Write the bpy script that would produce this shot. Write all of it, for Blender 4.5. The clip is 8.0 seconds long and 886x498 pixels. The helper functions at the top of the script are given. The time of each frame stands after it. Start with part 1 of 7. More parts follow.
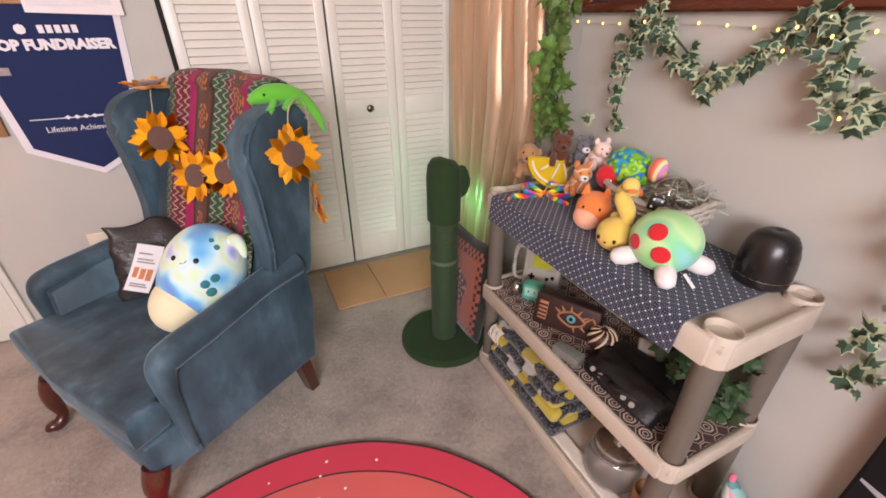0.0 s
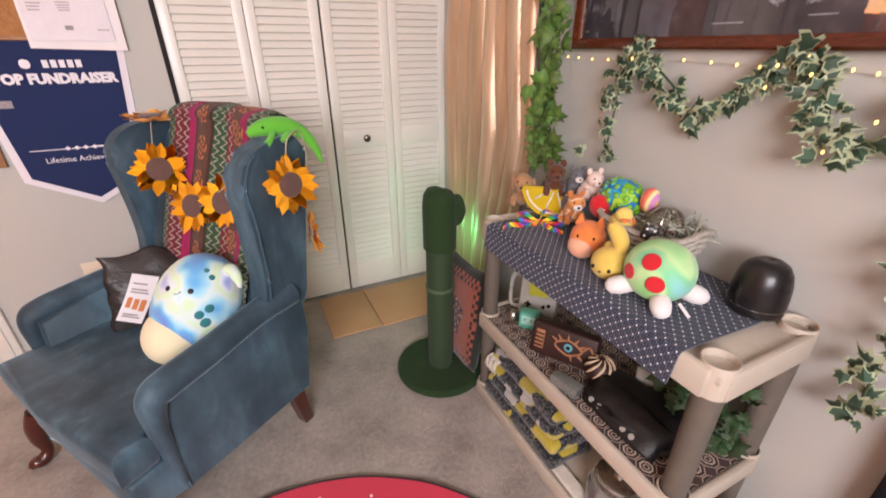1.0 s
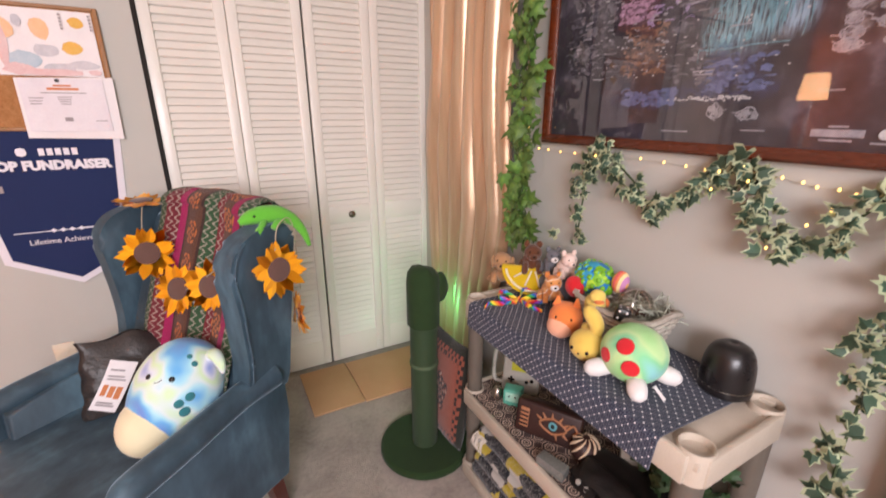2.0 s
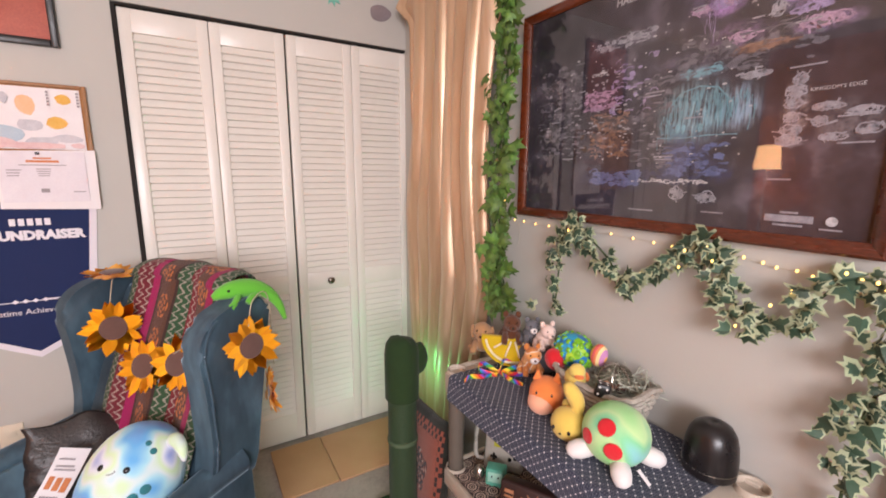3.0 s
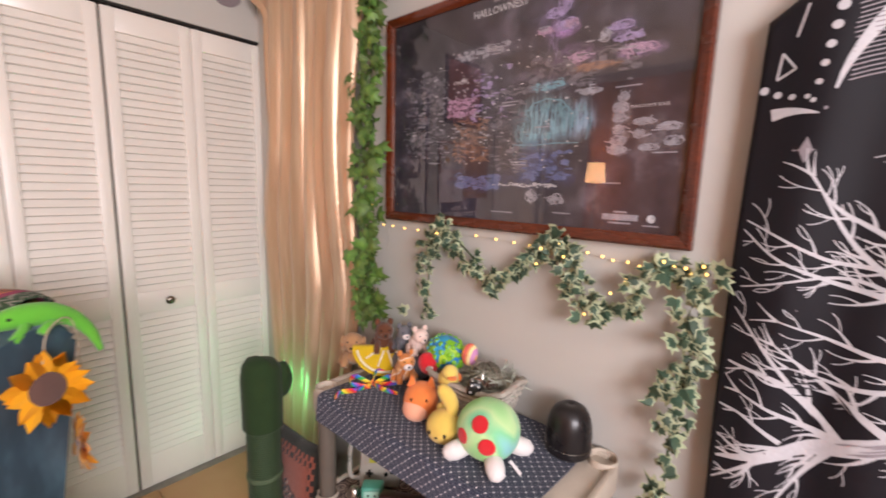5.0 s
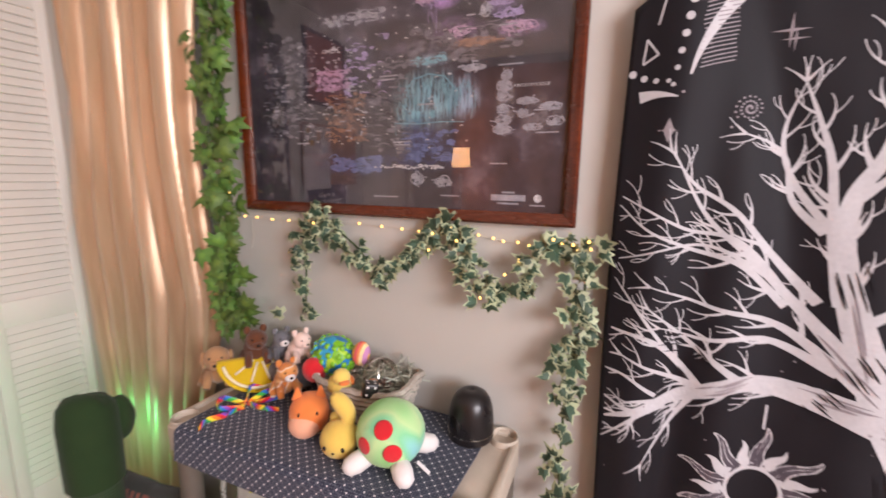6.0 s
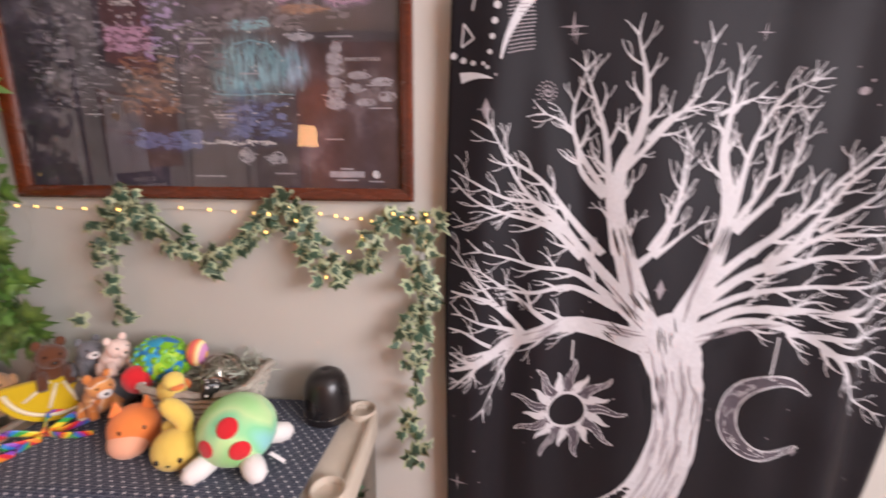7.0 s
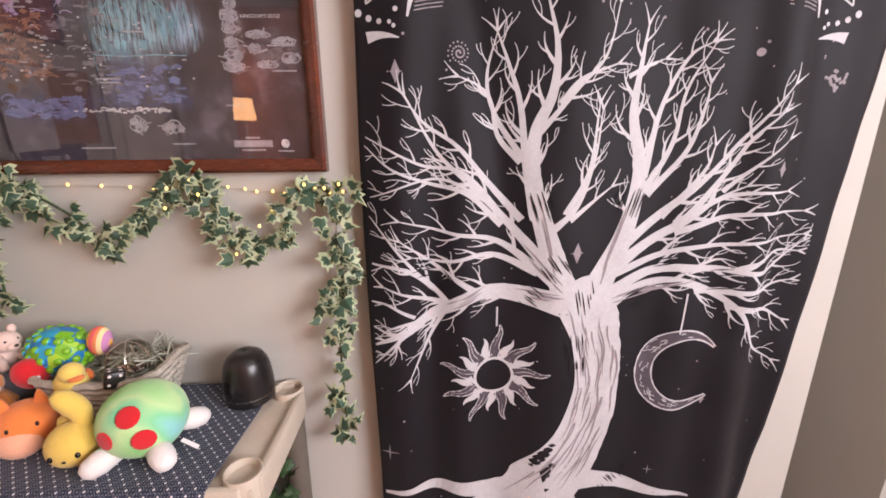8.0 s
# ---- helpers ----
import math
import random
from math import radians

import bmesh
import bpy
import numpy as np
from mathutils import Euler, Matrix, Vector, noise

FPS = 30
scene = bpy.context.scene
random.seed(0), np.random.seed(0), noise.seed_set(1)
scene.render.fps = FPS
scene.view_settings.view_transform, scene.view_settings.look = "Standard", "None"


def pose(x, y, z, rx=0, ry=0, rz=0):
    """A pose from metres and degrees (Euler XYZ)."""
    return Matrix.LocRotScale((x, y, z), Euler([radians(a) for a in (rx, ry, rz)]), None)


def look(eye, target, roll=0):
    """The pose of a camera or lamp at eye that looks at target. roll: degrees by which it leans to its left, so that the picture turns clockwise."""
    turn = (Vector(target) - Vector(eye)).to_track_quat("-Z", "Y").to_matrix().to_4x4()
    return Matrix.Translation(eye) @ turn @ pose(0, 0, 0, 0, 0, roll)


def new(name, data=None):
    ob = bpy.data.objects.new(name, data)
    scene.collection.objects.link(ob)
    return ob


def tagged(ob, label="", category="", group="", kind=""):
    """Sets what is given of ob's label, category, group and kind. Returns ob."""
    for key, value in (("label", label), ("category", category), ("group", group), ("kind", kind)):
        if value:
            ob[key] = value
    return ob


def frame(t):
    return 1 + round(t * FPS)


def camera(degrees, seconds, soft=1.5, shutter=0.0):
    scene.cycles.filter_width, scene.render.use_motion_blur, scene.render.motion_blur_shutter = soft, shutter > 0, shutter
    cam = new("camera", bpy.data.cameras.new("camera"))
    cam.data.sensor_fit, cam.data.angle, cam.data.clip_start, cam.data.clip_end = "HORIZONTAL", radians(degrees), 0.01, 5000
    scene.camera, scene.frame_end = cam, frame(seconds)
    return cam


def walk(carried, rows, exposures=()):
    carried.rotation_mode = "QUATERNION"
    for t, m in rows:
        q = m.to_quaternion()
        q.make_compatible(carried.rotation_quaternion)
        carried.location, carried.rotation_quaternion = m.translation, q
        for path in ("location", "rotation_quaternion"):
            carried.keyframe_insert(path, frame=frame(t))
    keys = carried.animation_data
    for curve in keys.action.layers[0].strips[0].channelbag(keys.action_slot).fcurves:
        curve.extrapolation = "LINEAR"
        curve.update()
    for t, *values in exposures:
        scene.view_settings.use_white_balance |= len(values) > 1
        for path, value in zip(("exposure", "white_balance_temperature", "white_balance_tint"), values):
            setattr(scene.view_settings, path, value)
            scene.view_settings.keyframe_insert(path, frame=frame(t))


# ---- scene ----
cam = camera(93.6, 8.0, soft=1.7, shutter=0.5)
PATH = [
    (0, (-1.026, -2.086, 1.267), (-0.284, -0.509, 0.285), -0.2),
    (0.5, (-1.022, -2.085, 1.268), (-0.276, -0.494, 0.312), -0.3),
    (1, (-1.023, -2.085, 1.28), (-0.242, -0.465, 0.403), -0.2),
    (1.5, (-1.027, -2.092, 1.325), (-0.193, -0.439, 0.571), -0.3),
    (2, (-1.039, -2.1, 1.363), (-0.13, -0.429, 0.746), 0.1),
    (3.5, (-1.018, -2.097, 1.422), (0.052, -0.433, 1.128), 0.7),
    (4, (-1.024, -2.076, 1.408), (0.142, -0.478, 1.114), 1.1),
    (4.2, (-1.036, -2.072, 1.405), (0.179, -0.511, 1.112), 1.2),
    (5.5, (-0.961, -2.06, 1.379), (0.711, -1.007, 1.066), 1.4),
    (6, (-0.95, -1.979, 1.377), (0.867, -1.217, 1.031), 0.8),
    (6.5, (-0.955, -1.962, 1.382), (0.961, -1.536, 0.997), 0.4),
    (7, (-0.954, -2.021, 1.367), (0.996, -1.901, 0.941), 0.4),
    (7.5, (-0.94, -2.084, 1.351), (0.996, -2.179, 0.857), 0.6),
    (8, (-0.935, -2.114, 1.349), (0.99, -2.177, 0.812), -0.4),
]
walk(cam, [(t, look(eye, target, roll)) for t, eye, target, roll in PATH])

# ---- light ----
world = bpy.data.worlds.new("world")
scene.world = world
world.use_nodes = True
sky = world.node_tree.nodes.new("ShaderNodeTexSky")
sky.sky_type, sky.sun_disc, sky.sun_elevation, sky.sun_rotation = "NISHITA", False, radians(38), radians(160)
world.node_tree.links.new(sky.outputs[0], world.node_tree.nodes["Background"].inputs[0])
world.node_tree.nodes["Background"].inputs[1].default_value = 0.12


def area_lamp(name, m, width, height, watts, colour):
    data = bpy.data.lights.new(name, "AREA")
    data.shape, data.size, data.size_y, data.energy, data.color = "RECTANGLE", width, height, watts, colour
    ob = new(name, data)
    ob.matrix_world = m
    return ob


def point_lamp(name, at, watts, colour, radius):
    data = bpy.data.lights.new(name, "POINT")
    data.energy, data.color, data.shadow_soft_size = watts, colour, radius
    ob = new(name, data)
    ob.location = at
    return ob


# daylight in the south window, the floor lamp, the green night light
area_lamp("window_daylight", look((-2.0, -4.02, 1.74), (-0.6, 0, 0.75)), 1.6, 1.0, 114, (1.0, 0.935, 0.995))
point_lamp("floor_lamp_bulb", (-2.72, -0.62, 1.57), 12.5, (1.0, 0.6, 0.3), 0.04)
point_lamp("night_light_bulb", (-0.19, -0.42, 0.42), 1.0, (0.14, 1.0, 0.4), 0.03)
scene.view_settings.exposure = 0.0


# ---- materials ----
def link(nt, value, socket):
    if hasattr(value, "is_output"):
        nt.links.new(value, socket)
    else:
        socket.default_value = value


def nd(nt, kind, ins=(), out=0, operation=""):
    """A node with its inputs set or linked; gives its output."""
    n = nt.nodes.new(kind)
    if operation:
        n.operation = operation
    for key, value in dict(ins).items():
        link(nt, value, n.inputs[key])
    return n.outputs[out]


def ma(nt, op, a, b=0.0, c=0.0):
    return nd(nt, "ShaderNodeMath", {0: a, 1: b, 2: c}, operation=op)


def mix(nt, f, a, b):
    n = nt.nodes.new("ShaderNodeMix")
    n.data_type = "RGBA"
    link(nt, f, n.inputs[0])
    link(nt, a, n.inputs[6])
    link(nt, b, n.inputs[7])
    return n.outputs[2]


def rgb(r, g, b):
    return (r, g, b, 1.0)


def hexc(h):
    v = [int(h[i:i + 2], 16) / 255 for i in (0, 2, 4)]
    return tuple(x / 12.92 if x <= 0.04045 else ((x + 0.055) / 1.055) ** 2.4 for x in v) + (1.0,)


def noise_tex(nt, vec, scale, detail=3.0, rough=0.55, out=0):
    return nd(nt, "ShaderNodeTexNoise", {"Vector": vec, "Scale": scale, "Detail": detail, "Roughness": rough}, out)


def ramp(nt, f, stops, how="LINEAR"):
    n = nt.nodes.new("ShaderNodeValToRGB")
    n.color_ramp.interpolation = how
    els = n.color_ramp.elements
    while len(els) < len(stops):
        els.new(0.5)
    for e, (p, c) in zip(els, stops):
        e.position, e.color = p, c
    link(nt, f, n.inputs[0])
    return n.outputs[0]


def blank(name, rough=0.6, metal=0.0, **extra):
    m = bpy.data.materials.new(name)
    m.use_nodes = True
    b = m.node_tree.nodes["Principled BSDF"]
    b.inputs["Roughness"].default_value, b.inputs["Metallic"].default_value = rough, metal
    for key, value in extra.items():
        b.inputs[key.replace("_", " ")].default_value = value
    return m, m.node_tree, b


def coords(nt, which="Object"):
    return nd(nt, "ShaderNodeTexCoord", out={"Generated": 0, "UV": 2, "Object": 3}[which])


def relief(nt, b, height, strength, distance=0.002):
    link(nt, nd(nt, "ShaderNodeBump", {"Height": height, "Strength": strength, "Distance": distance}), b.inputs["Normal"])


def surf(name, c1, c2=None, rough=0.6, scale=8.0, grain=220.0, bump=0.25, dist=0.0015, metal=0.0, vary=0.0, stretch=None, **extra):
    """A plain surface: two tones in broad patches, fine grain in tone, gloss and relief; vary: tone from piece to piece."""
    m, nt, b = blank(name, rough, metal, **extra)
    c2 = c2 or tuple(x * 0.8 for x in c1[:3]) + (1.0,)
    co = coords(nt)
    if stretch:
        co = nd(nt, "ShaderNodeVectorMath", {0: co, 1: stretch}, operation="MULTIPLY")
    big, fine = noise_tex(nt, co, scale, 4.0), noise_tex(nt, co, grain, 2.0)
    f = ma(nt, "ADD", ma(nt, "MULTIPLY", big, 0.7), ma(nt, "MULTIPLY", fine, 0.5))
    f = nd(nt, "ShaderNodeMapRange", {0: f, 1: 0.35, 2: 0.85, 3: 0.0, 4: 1.0})
    col = mix(nt, f, c1, c2)
    if vary:
        rnd = nd(nt, "ShaderNodeObjectInfo", out=5)
        col = nd(nt, "ShaderNodeHueSaturation", {"Value": ma(nt, "ADD", 1.0 - vary / 2, ma(nt, "MULTIPLY", rnd, vary)), "Color": col})
    link(nt, col, b.inputs["Base Color"])
    link(nt, nd(nt, "ShaderNodeMapRange", {0: big, 1: 0.3, 2: 0.7, 3: max(rough - 0.06, 0.02), 4: min(rough + 0.08, 1)}), b.inputs["Roughness"])
    if bump:
        relief(nt, b, fine, bump, dist)
    return m


def glow(name, colour, strength):
    m, nt, b = blank(name, 0.4)
    b.inputs["Base Color"].default_value = colour
    b.inputs["Emission Color"].default_value, b.inputs["Emission Strength"].default_value = colour, strength
    return m


WALL = surf("wall_paint", hexc("c3c0b9"), hexc("bab7b0"), 0.75, 1.6, 420, 0.12, 0.0008)
WHITE = surf("white_gloss_paint", hexc("eae5dd"), hexc("e2dcd2"), 0.34, 3.0, 300, 0.05, 0.0006, vary=0.04)
CEIL = surf("ceiling_paint", hexc("ece9e4"), hexc("e2dfda"), 0.85, 1.2, 160, 0.3, 0.002)
# near-black that holds the shade of the closet's gaps in its base colour
DARK = surf("dark_gap_shade", hexc("2a2624"), hexc("1c1917"), 0.9, 4.0)
METAL = surf("brushed_metal", hexc("c9c4bc"), hexc("a8a39b"), 0.28, 20, 500, 0.05, metal=1.0)
BRASSY = surf("aged_knob_metal", hexc("8d8478"), hexc("5e564c"), 0.32, 40, 500, 0.1, metal=1.0)
OUTLET = surf("outlet_plastic", hexc("e6dcc8"), hexc("dccfb8"), 0.4, 20, 300, 0.02)


def carpet_mat():
    m, nt, b = blank("carpet_pile", 0.95, Sheen_Weight=0.3)
    co = coords(nt)
    big = noise_tex(nt, co, 5.5, 5.0, 0.62)
    mid = noise_tex(nt, co, 60.0, 3.0)
    fine = noise_tex(nt, co, 420.0, 2.0)
    f = ma(nt, "ADD", ma(nt, "MULTIPLY", big, 0.75), ma(nt, "ADD", ma(nt, "MULTIPLY", mid, 0.35), ma(nt, "MULTIPLY", fine, 0.35)))
    link(nt, ramp(nt, f, [(0.46, hexc("756a62")), (0.64, hexc("a0948a")), (0.84, hexc("bdb1a6"))]), b.inputs["Base Color"])
    relief(nt, b, ma(nt, "ADD", ma(nt, "MULTIPLY", mid, 0.8), fine), 0.9, 0.006)
    return m


def velvet_mat():
    m, nt, b = blank("blue_velvet", 0.6, Sheen_Weight=1.0, Sheen_Roughness=0.3)
    b.inputs["Sheen Tint"].default_value = hexc("9fb6c6")
    co = coords(nt)
    nap = noise_tex(nt, nd(nt, "ShaderNodeVectorMath", {0: co, 1: (7.0, 9.0, 3.0)}, operation="MULTIPLY"), 1.0, 4.0, 0.6)
    fine = noise_tex(nt, co, 700.0, 2.0)
    link(nt, ramp(nt, nap, [(0.3, hexc("23343f")), (0.5, hexc("374c59")), (0.7, hexc("53707f"))]), b.inputs["Base Color"])
    relief(nt, b, fine, 0.25, 0.001)
    return m


def weave_mat(name, c1, c2, rough=0.8, scale=900.0, sheen=0.2, big=5.0):
    m, nt, b = blank(name, rough, Sheen_Weight=sheen, Specular_IOR_Level=0.25)
    co = coords(nt)
    n1 = noise_tex(nt, co, big, 4.0)
    n2 = noise_tex(nt, co, scale, 1.0)
    link(nt, mix(nt, ma(nt, "ADD", ma(nt, "MULTIPLY", n1, 0.6), ma(nt, "MULTIPLY", n2, 0.4)), c1, c2), b.inputs["Base Color"])
    relief(nt, b, n2, 0.3, 0.001)
    return m


def curtain_mat():
    m, nt, b = blank("champagne_satin", 0.36, 0.38, Sheen_Weight=0.1)
    co = coords(nt)
    n1 = noise_tex(nt, nd(nt, "ShaderNodeVectorMath", {0: co, 1: (6, 14, 1.2)}, operation="MULTIPLY"), 1.0, 4.0)
    n2 = noise_tex(nt, nd(nt, "ShaderNodeVectorMath", {0: co, 1: (300, 900, 60)}, operation="MULTIPLY"), 1.0, 2.0)
    link(nt, ramp(nt, n1, [(0.3, hexc("bb9a7a")), (0.55, hexc("d0b292")), (0.75, hexc("e4d0b4"))]), b.inputs["Base Color"])
    relief(nt, b, n2, 0.15, 0.001)
    return m


CARPET = carpet_mat()
VELVET = velvet_mat()
CURTAIN = curtain_mat()
BROWN_CURTAIN = weave_mat("brown_curtain_cloth", hexc("c47f48"), hexc("9a6036"), 0.8, 500)
MAHOGANY = surf("red_brown_wood", hexc("5a2418"), hexc("34120c"), 0.3, 9, 240, 0.1, stretch=(1, 1, 0.15), Coat_Weight=0.4)
FRAME_WOOD = surf("cherry_frame_wood", hexc("6e3016"), hexc("3a170a"), 0.25, 14, 260, 0.12, stretch=(1, 0.2, 1), Coat_Weight=0.3)
TRAY = surf("beige_resin", hexc("c9bdad"), hexc("b9ac9c"), 0.5, 12, 500, 0.15)
POST = surf("taupe_resin", hexc("6d655b"), hexc("5c554c"), 0.5, 12, 500, 0.15)
CARD = surf("tan_foam_board", hexc("c49c74"), hexc("b58c64"), 0.7, 4, 300, 0.1)
BLACKCLOTH = weave_mat("black_tapestry_cloth", hexc("120c16"), hexc("08060c"), 0.62, 1100, 0.08, 3.0)
PRINT = weave_mat("white_print", hexc("c9c8cb"), hexc("a9a7ac"), 0.75, 120, 0.1, 30.0)
PRINT_DIM = weave_mat("dim_print", hexc("5c545c"), hexc("38323a"), 0.75, 70, 0.1, 40.0)
PRINT_GREY = weave_mat("grey_print", hexc("a39ba0"), hexc("6f686d"), 0.75, 90, 0.1, 60.0)


# ---- mesh helpers ----
def make(name, bm, materials, smooth=True, angle=38):
    me = bpy.data.meshes.new(name)
    bmesh.ops.recalc_face_normals(bm, faces=bm.faces)
    bm.to_mesh(me)
    bm.free()
    for m in materials if isinstance(materials, (list, tuple)) else [materials]:
        me.materials.append(m)
    if smooth:
        me.polygons.foreach_set("use_smooth", [True] * len(me.polygons))
        me.set_sharp_from_angle(angle=radians(angle))
    return me


def part(name, bm, material, parent, label="", smooth=True, m=None, angle=38):
    me = bm if isinstance(bm, bpy.types.Mesh) else make(name, bm, material, smooth, angle)
    ob = new(name, me)
    ob.parent = parent
    if m is not None:
        ob.matrix_basis = m
    if label:
        tagged(ob, label)
    return ob


def thing(name, label, category, m=None, group="", kind=""):
    ob = new(name)
    ob.empty_display_size = 0.05
    if m is not None:
        ob.matrix_world = m
    return tagged(ob, label, category, group, kind)


def solid(name, bm, material, label, category="", group="", kind="", m=None, smooth=True, angle=38):
    ob = new(name, make(name, bm, material, smooth, angle))
    if m is not None:
        ob.matrix_world = m
    return tagged(ob, label, category, group, kind)


def box(lo, hi, bevel=0.0, segs=2, bm=None):
    own = bmesh.new()
    vs = [own.verts.new((x, y, z)) for x in (lo[0], hi[0]) for y in (lo[1], hi[1]) for z in (lo[2], hi[2])]
    for f in ((0, 1, 3, 2), (4, 6, 7, 5), (0, 4, 5, 1), (2, 3, 7, 6), (0, 2, 6, 4), (1, 5, 7, 3)):
        own.faces.new([vs[i] for i in f])
    if bevel:
        bmesh.ops.bevel(own, geom=list(own.edges), offset=bevel, segments=segs, profile=0.5, affect="EDGES", clamp_overlap=True)
    return join(bm, own)


def join(bm, own):
    if bm is None:
        return own
    me = bpy.data.meshes.new("tmp")
    own.to_mesh(me)
    own.free()
    bm.from_mesh(me)
    bpy.data.meshes.remove(me)
    return bm


def prism(poly, d0, d1, to, bevel=0.0, segs=2, bm=None):
    """A polygon (a, b) pushed from depth d0 to d1; to(a, b, d) gives the point."""
    own = bmesh.new()
    n = len(poly)
    lo = [own.verts.new(to(a, b, d0)) for a, b in poly]
    hi = [own.verts.new(to(a, b, d1)) for a, b in poly]
    caps = [own.faces.new(lo), own.faces.new(hi[::-1])]
    for i in range(n):
        own.faces.new((lo[i], hi[i], hi[(i + 1) % n], lo[(i + 1) % n]))
    if bevel:
        edges = {e for f in caps for e in f.edges}
        bmesh.ops.bevel(own, geom=list(edges), offset=bevel, segments=segs, profile=0.5, affect="EDGES", clamp_overlap=True)
    return join(bm, own)


def spline(pts, steps=6):
    """A Catmull-Rom curve through tuples of any length."""
    out = []
    p = [np.array(q, float) for q in pts]
    p = [2 * p[0] - p[1]] + p + [2 * p[-1] - p[-2]]
    for i in range(1, len(p) - 2):
        a, b, c, d = p[i - 1:i + 3]
        for k in range(steps):
            t = k / steps
            out.append(0.5 * (2 * b + (c - a) * t + (2 * a - 5 * b + 4 * c - d) * t * t + (3 * b - a - 3 * c + d) * t ** 3))
    out.append(p[-2])
    return out


def tube(pts, radii, segs=8, bm=None, flat=1.0, up=(0, 0, 1)):
    """A swept tube with closed ends; radii: one or one a point."""
    own = bmesh.new()
    pts = [Vector(p[:3]) for p in pts]
    radii = [radii] * len(pts) if isinstance(radii, (int, float)) else list(radii)
    rings = []
    for i, p in enumerate(pts):
        d = (pts[min(i + 1, len(pts) - 1)] - pts[max(i - 1, 0)]).normalized()
        s = d.cross(Vector(up))
        s = s.normalized() if s.length > 1e-4 else Vector((1, 0, 0))
        t = s.cross(d)
        rings.append([own.verts.new(p + (s * math.cos(a) * radii[i] + t * math.sin(a) * radii[i] * flat)) for a in (2 * math.pi * k / segs for k in range(segs))])
    for a, b in zip(rings, rings[1:]):
        for k in range(segs):
            own.faces.new((a[k], a[(k + 1) % segs], b[(k + 1) % segs], b[k]))
    own.faces.new(rings[0][::-1])
    own.faces.new(rings[-1])
    return join(bm, own)


def lathe(profile, segs=24, bm=None, at=(0, 0, 0), wob=None):
    """A profile (r, z) turned round z; r = 0 closes it."""
    own = bmesh.new()
    rings = []
    for r, z in profile:
        if r < 1e-6:
            rings.append([own.verts.new((at[0], at[1], at[2] + z))])
        else:
            rings.append([own.verts.new((at[0] + r * math.cos(a), at[1] + r * math.sin(a), at[2] + z)) for a in (2 * math.pi * k / segs for k in range(segs))])
    for a, b in zip(rings, rings[1:]):
        for k in range(segs):
            l = (k + 1) % segs
            if len(a) == 1 and len(b) > 1:
                own.faces.new((a[0], b[l], b[k]))
            elif len(b) == 1 and len(a) > 1:
                own.faces.new((a[k], a[l], b[0]))
            elif len(a) > 1:
                own.faces.new((a[k], a[l], b[l], b[k]))
    return join(bm, own)


def blob(at, r, segs=20, bm=None, turn=None, lump=0.0, seed=0.0, square=1.0):
    """An ellipsoid, a little lumpy."""
    own = bmesh.new()
    bmesh.ops.create_uvsphere(own, u_segments=segs, v_segments=max(segs // 2 + 2, 6), radius=1)
    for v in own.verts:
        d = v.co.copy()
        if square != 1.0:
            d = Vector([math.copysign(abs(c) ** square, c) for c in d])
        k = 1 + lump * noise.noise(d * 1.7 + Vector((seed, seed * 2, 0)))
        c = Vector((d[0] * r[0], d[1] * r[1], d[2] * r[2])) * k
        v.co = (turn @ c if turn else c) + Vector(at)
    return join(bm, own)


def sheet(nu, nv, f, thick=0.0, size=None):
    """A grid of points f(u, v), u and v from 0 to 1, with a UV map in metres (size) and thickness along its normal."""
    bm = bmesh.new()
    uv = bm.loops.layers.uv.new("UVMap")
    grid = [[Vector(f(i / nu, j / nv)) for j in range(nv + 1)] for i in range(nu + 1)]
    size = size or (1, 1)

    def layer(off):
        vs = []
        for i in range(nu + 1):
            row = []
            for j in range(nv + 1):
                p = grid[i][j]
                if off:
                    a = grid[min(i + 1, nu)][j] - grid[max(i - 1, 0)][j]
                    b = grid[i][min(j + 1, nv)] - grid[i][max(j - 1, 0)]
                    p = p + a.cross(b).normalized() * off
                row.append(bm.verts.new(p))
            vs.append(row)
        return vs

    def quad(a, idx):
        fc = bm.faces.new(a)
        for lp, (i, j) in zip(fc.loops, idx):
            lp[uv].uv = (i / nu * size[0], j / nv * size[1])

    layers = [layer(0.0)] + ([layer(thick)] if thick else [])
    for vs in layers:
        for i in range(nu):
            for j in range(nv):
                q = [(i, j), (i + 1, j), (i + 1, j + 1), (i, j + 1)]
                quad([vs[a][b] for a, b in q], q)
    if thick:
        A, B = layers
        rim = [(i, 0) for i in range(nu)] + [(nu, j) for j in range(nv)] + [(i, nv) for i in range(nu, 0, -1)] + [(0, j) for j in range(nv, 0, -1)]
        for k, (i, j) in enumerate(rim):
            a, b = rim[(k + 1) % len(rim)]
            quad([A[i][j], A[a][b], B[a][b], B[i][j]], [(i, j), (a, b), (a, b), (i, j)])
    return bm


# ---- the room ----
H = 2.44
W, S = -3.0, -4.1


def wall(name, boxes, label, material=None):
    bm = None
    for lo, hi in boxes:
        bm = box(lo, hi, bm=bm)
    return solid(name, bm, material or WALL, label, "wall", kind="structure", smooth=False)


solid("floor", box((W - 0.1, S - 0.1, -0.06), (0.8, 0.85, 0)), CARPET, "taupe grey cut-pile carpet, scuffed and trodden", "floor", kind="structure", smooth=False)
solid("ceiling", box((W - 0.1, S - 0.1, H), (0.8, 0.85, H + 0.08)), CEIL, "plain white textured ceiling", "ceiling", kind="structure", smooth=False)
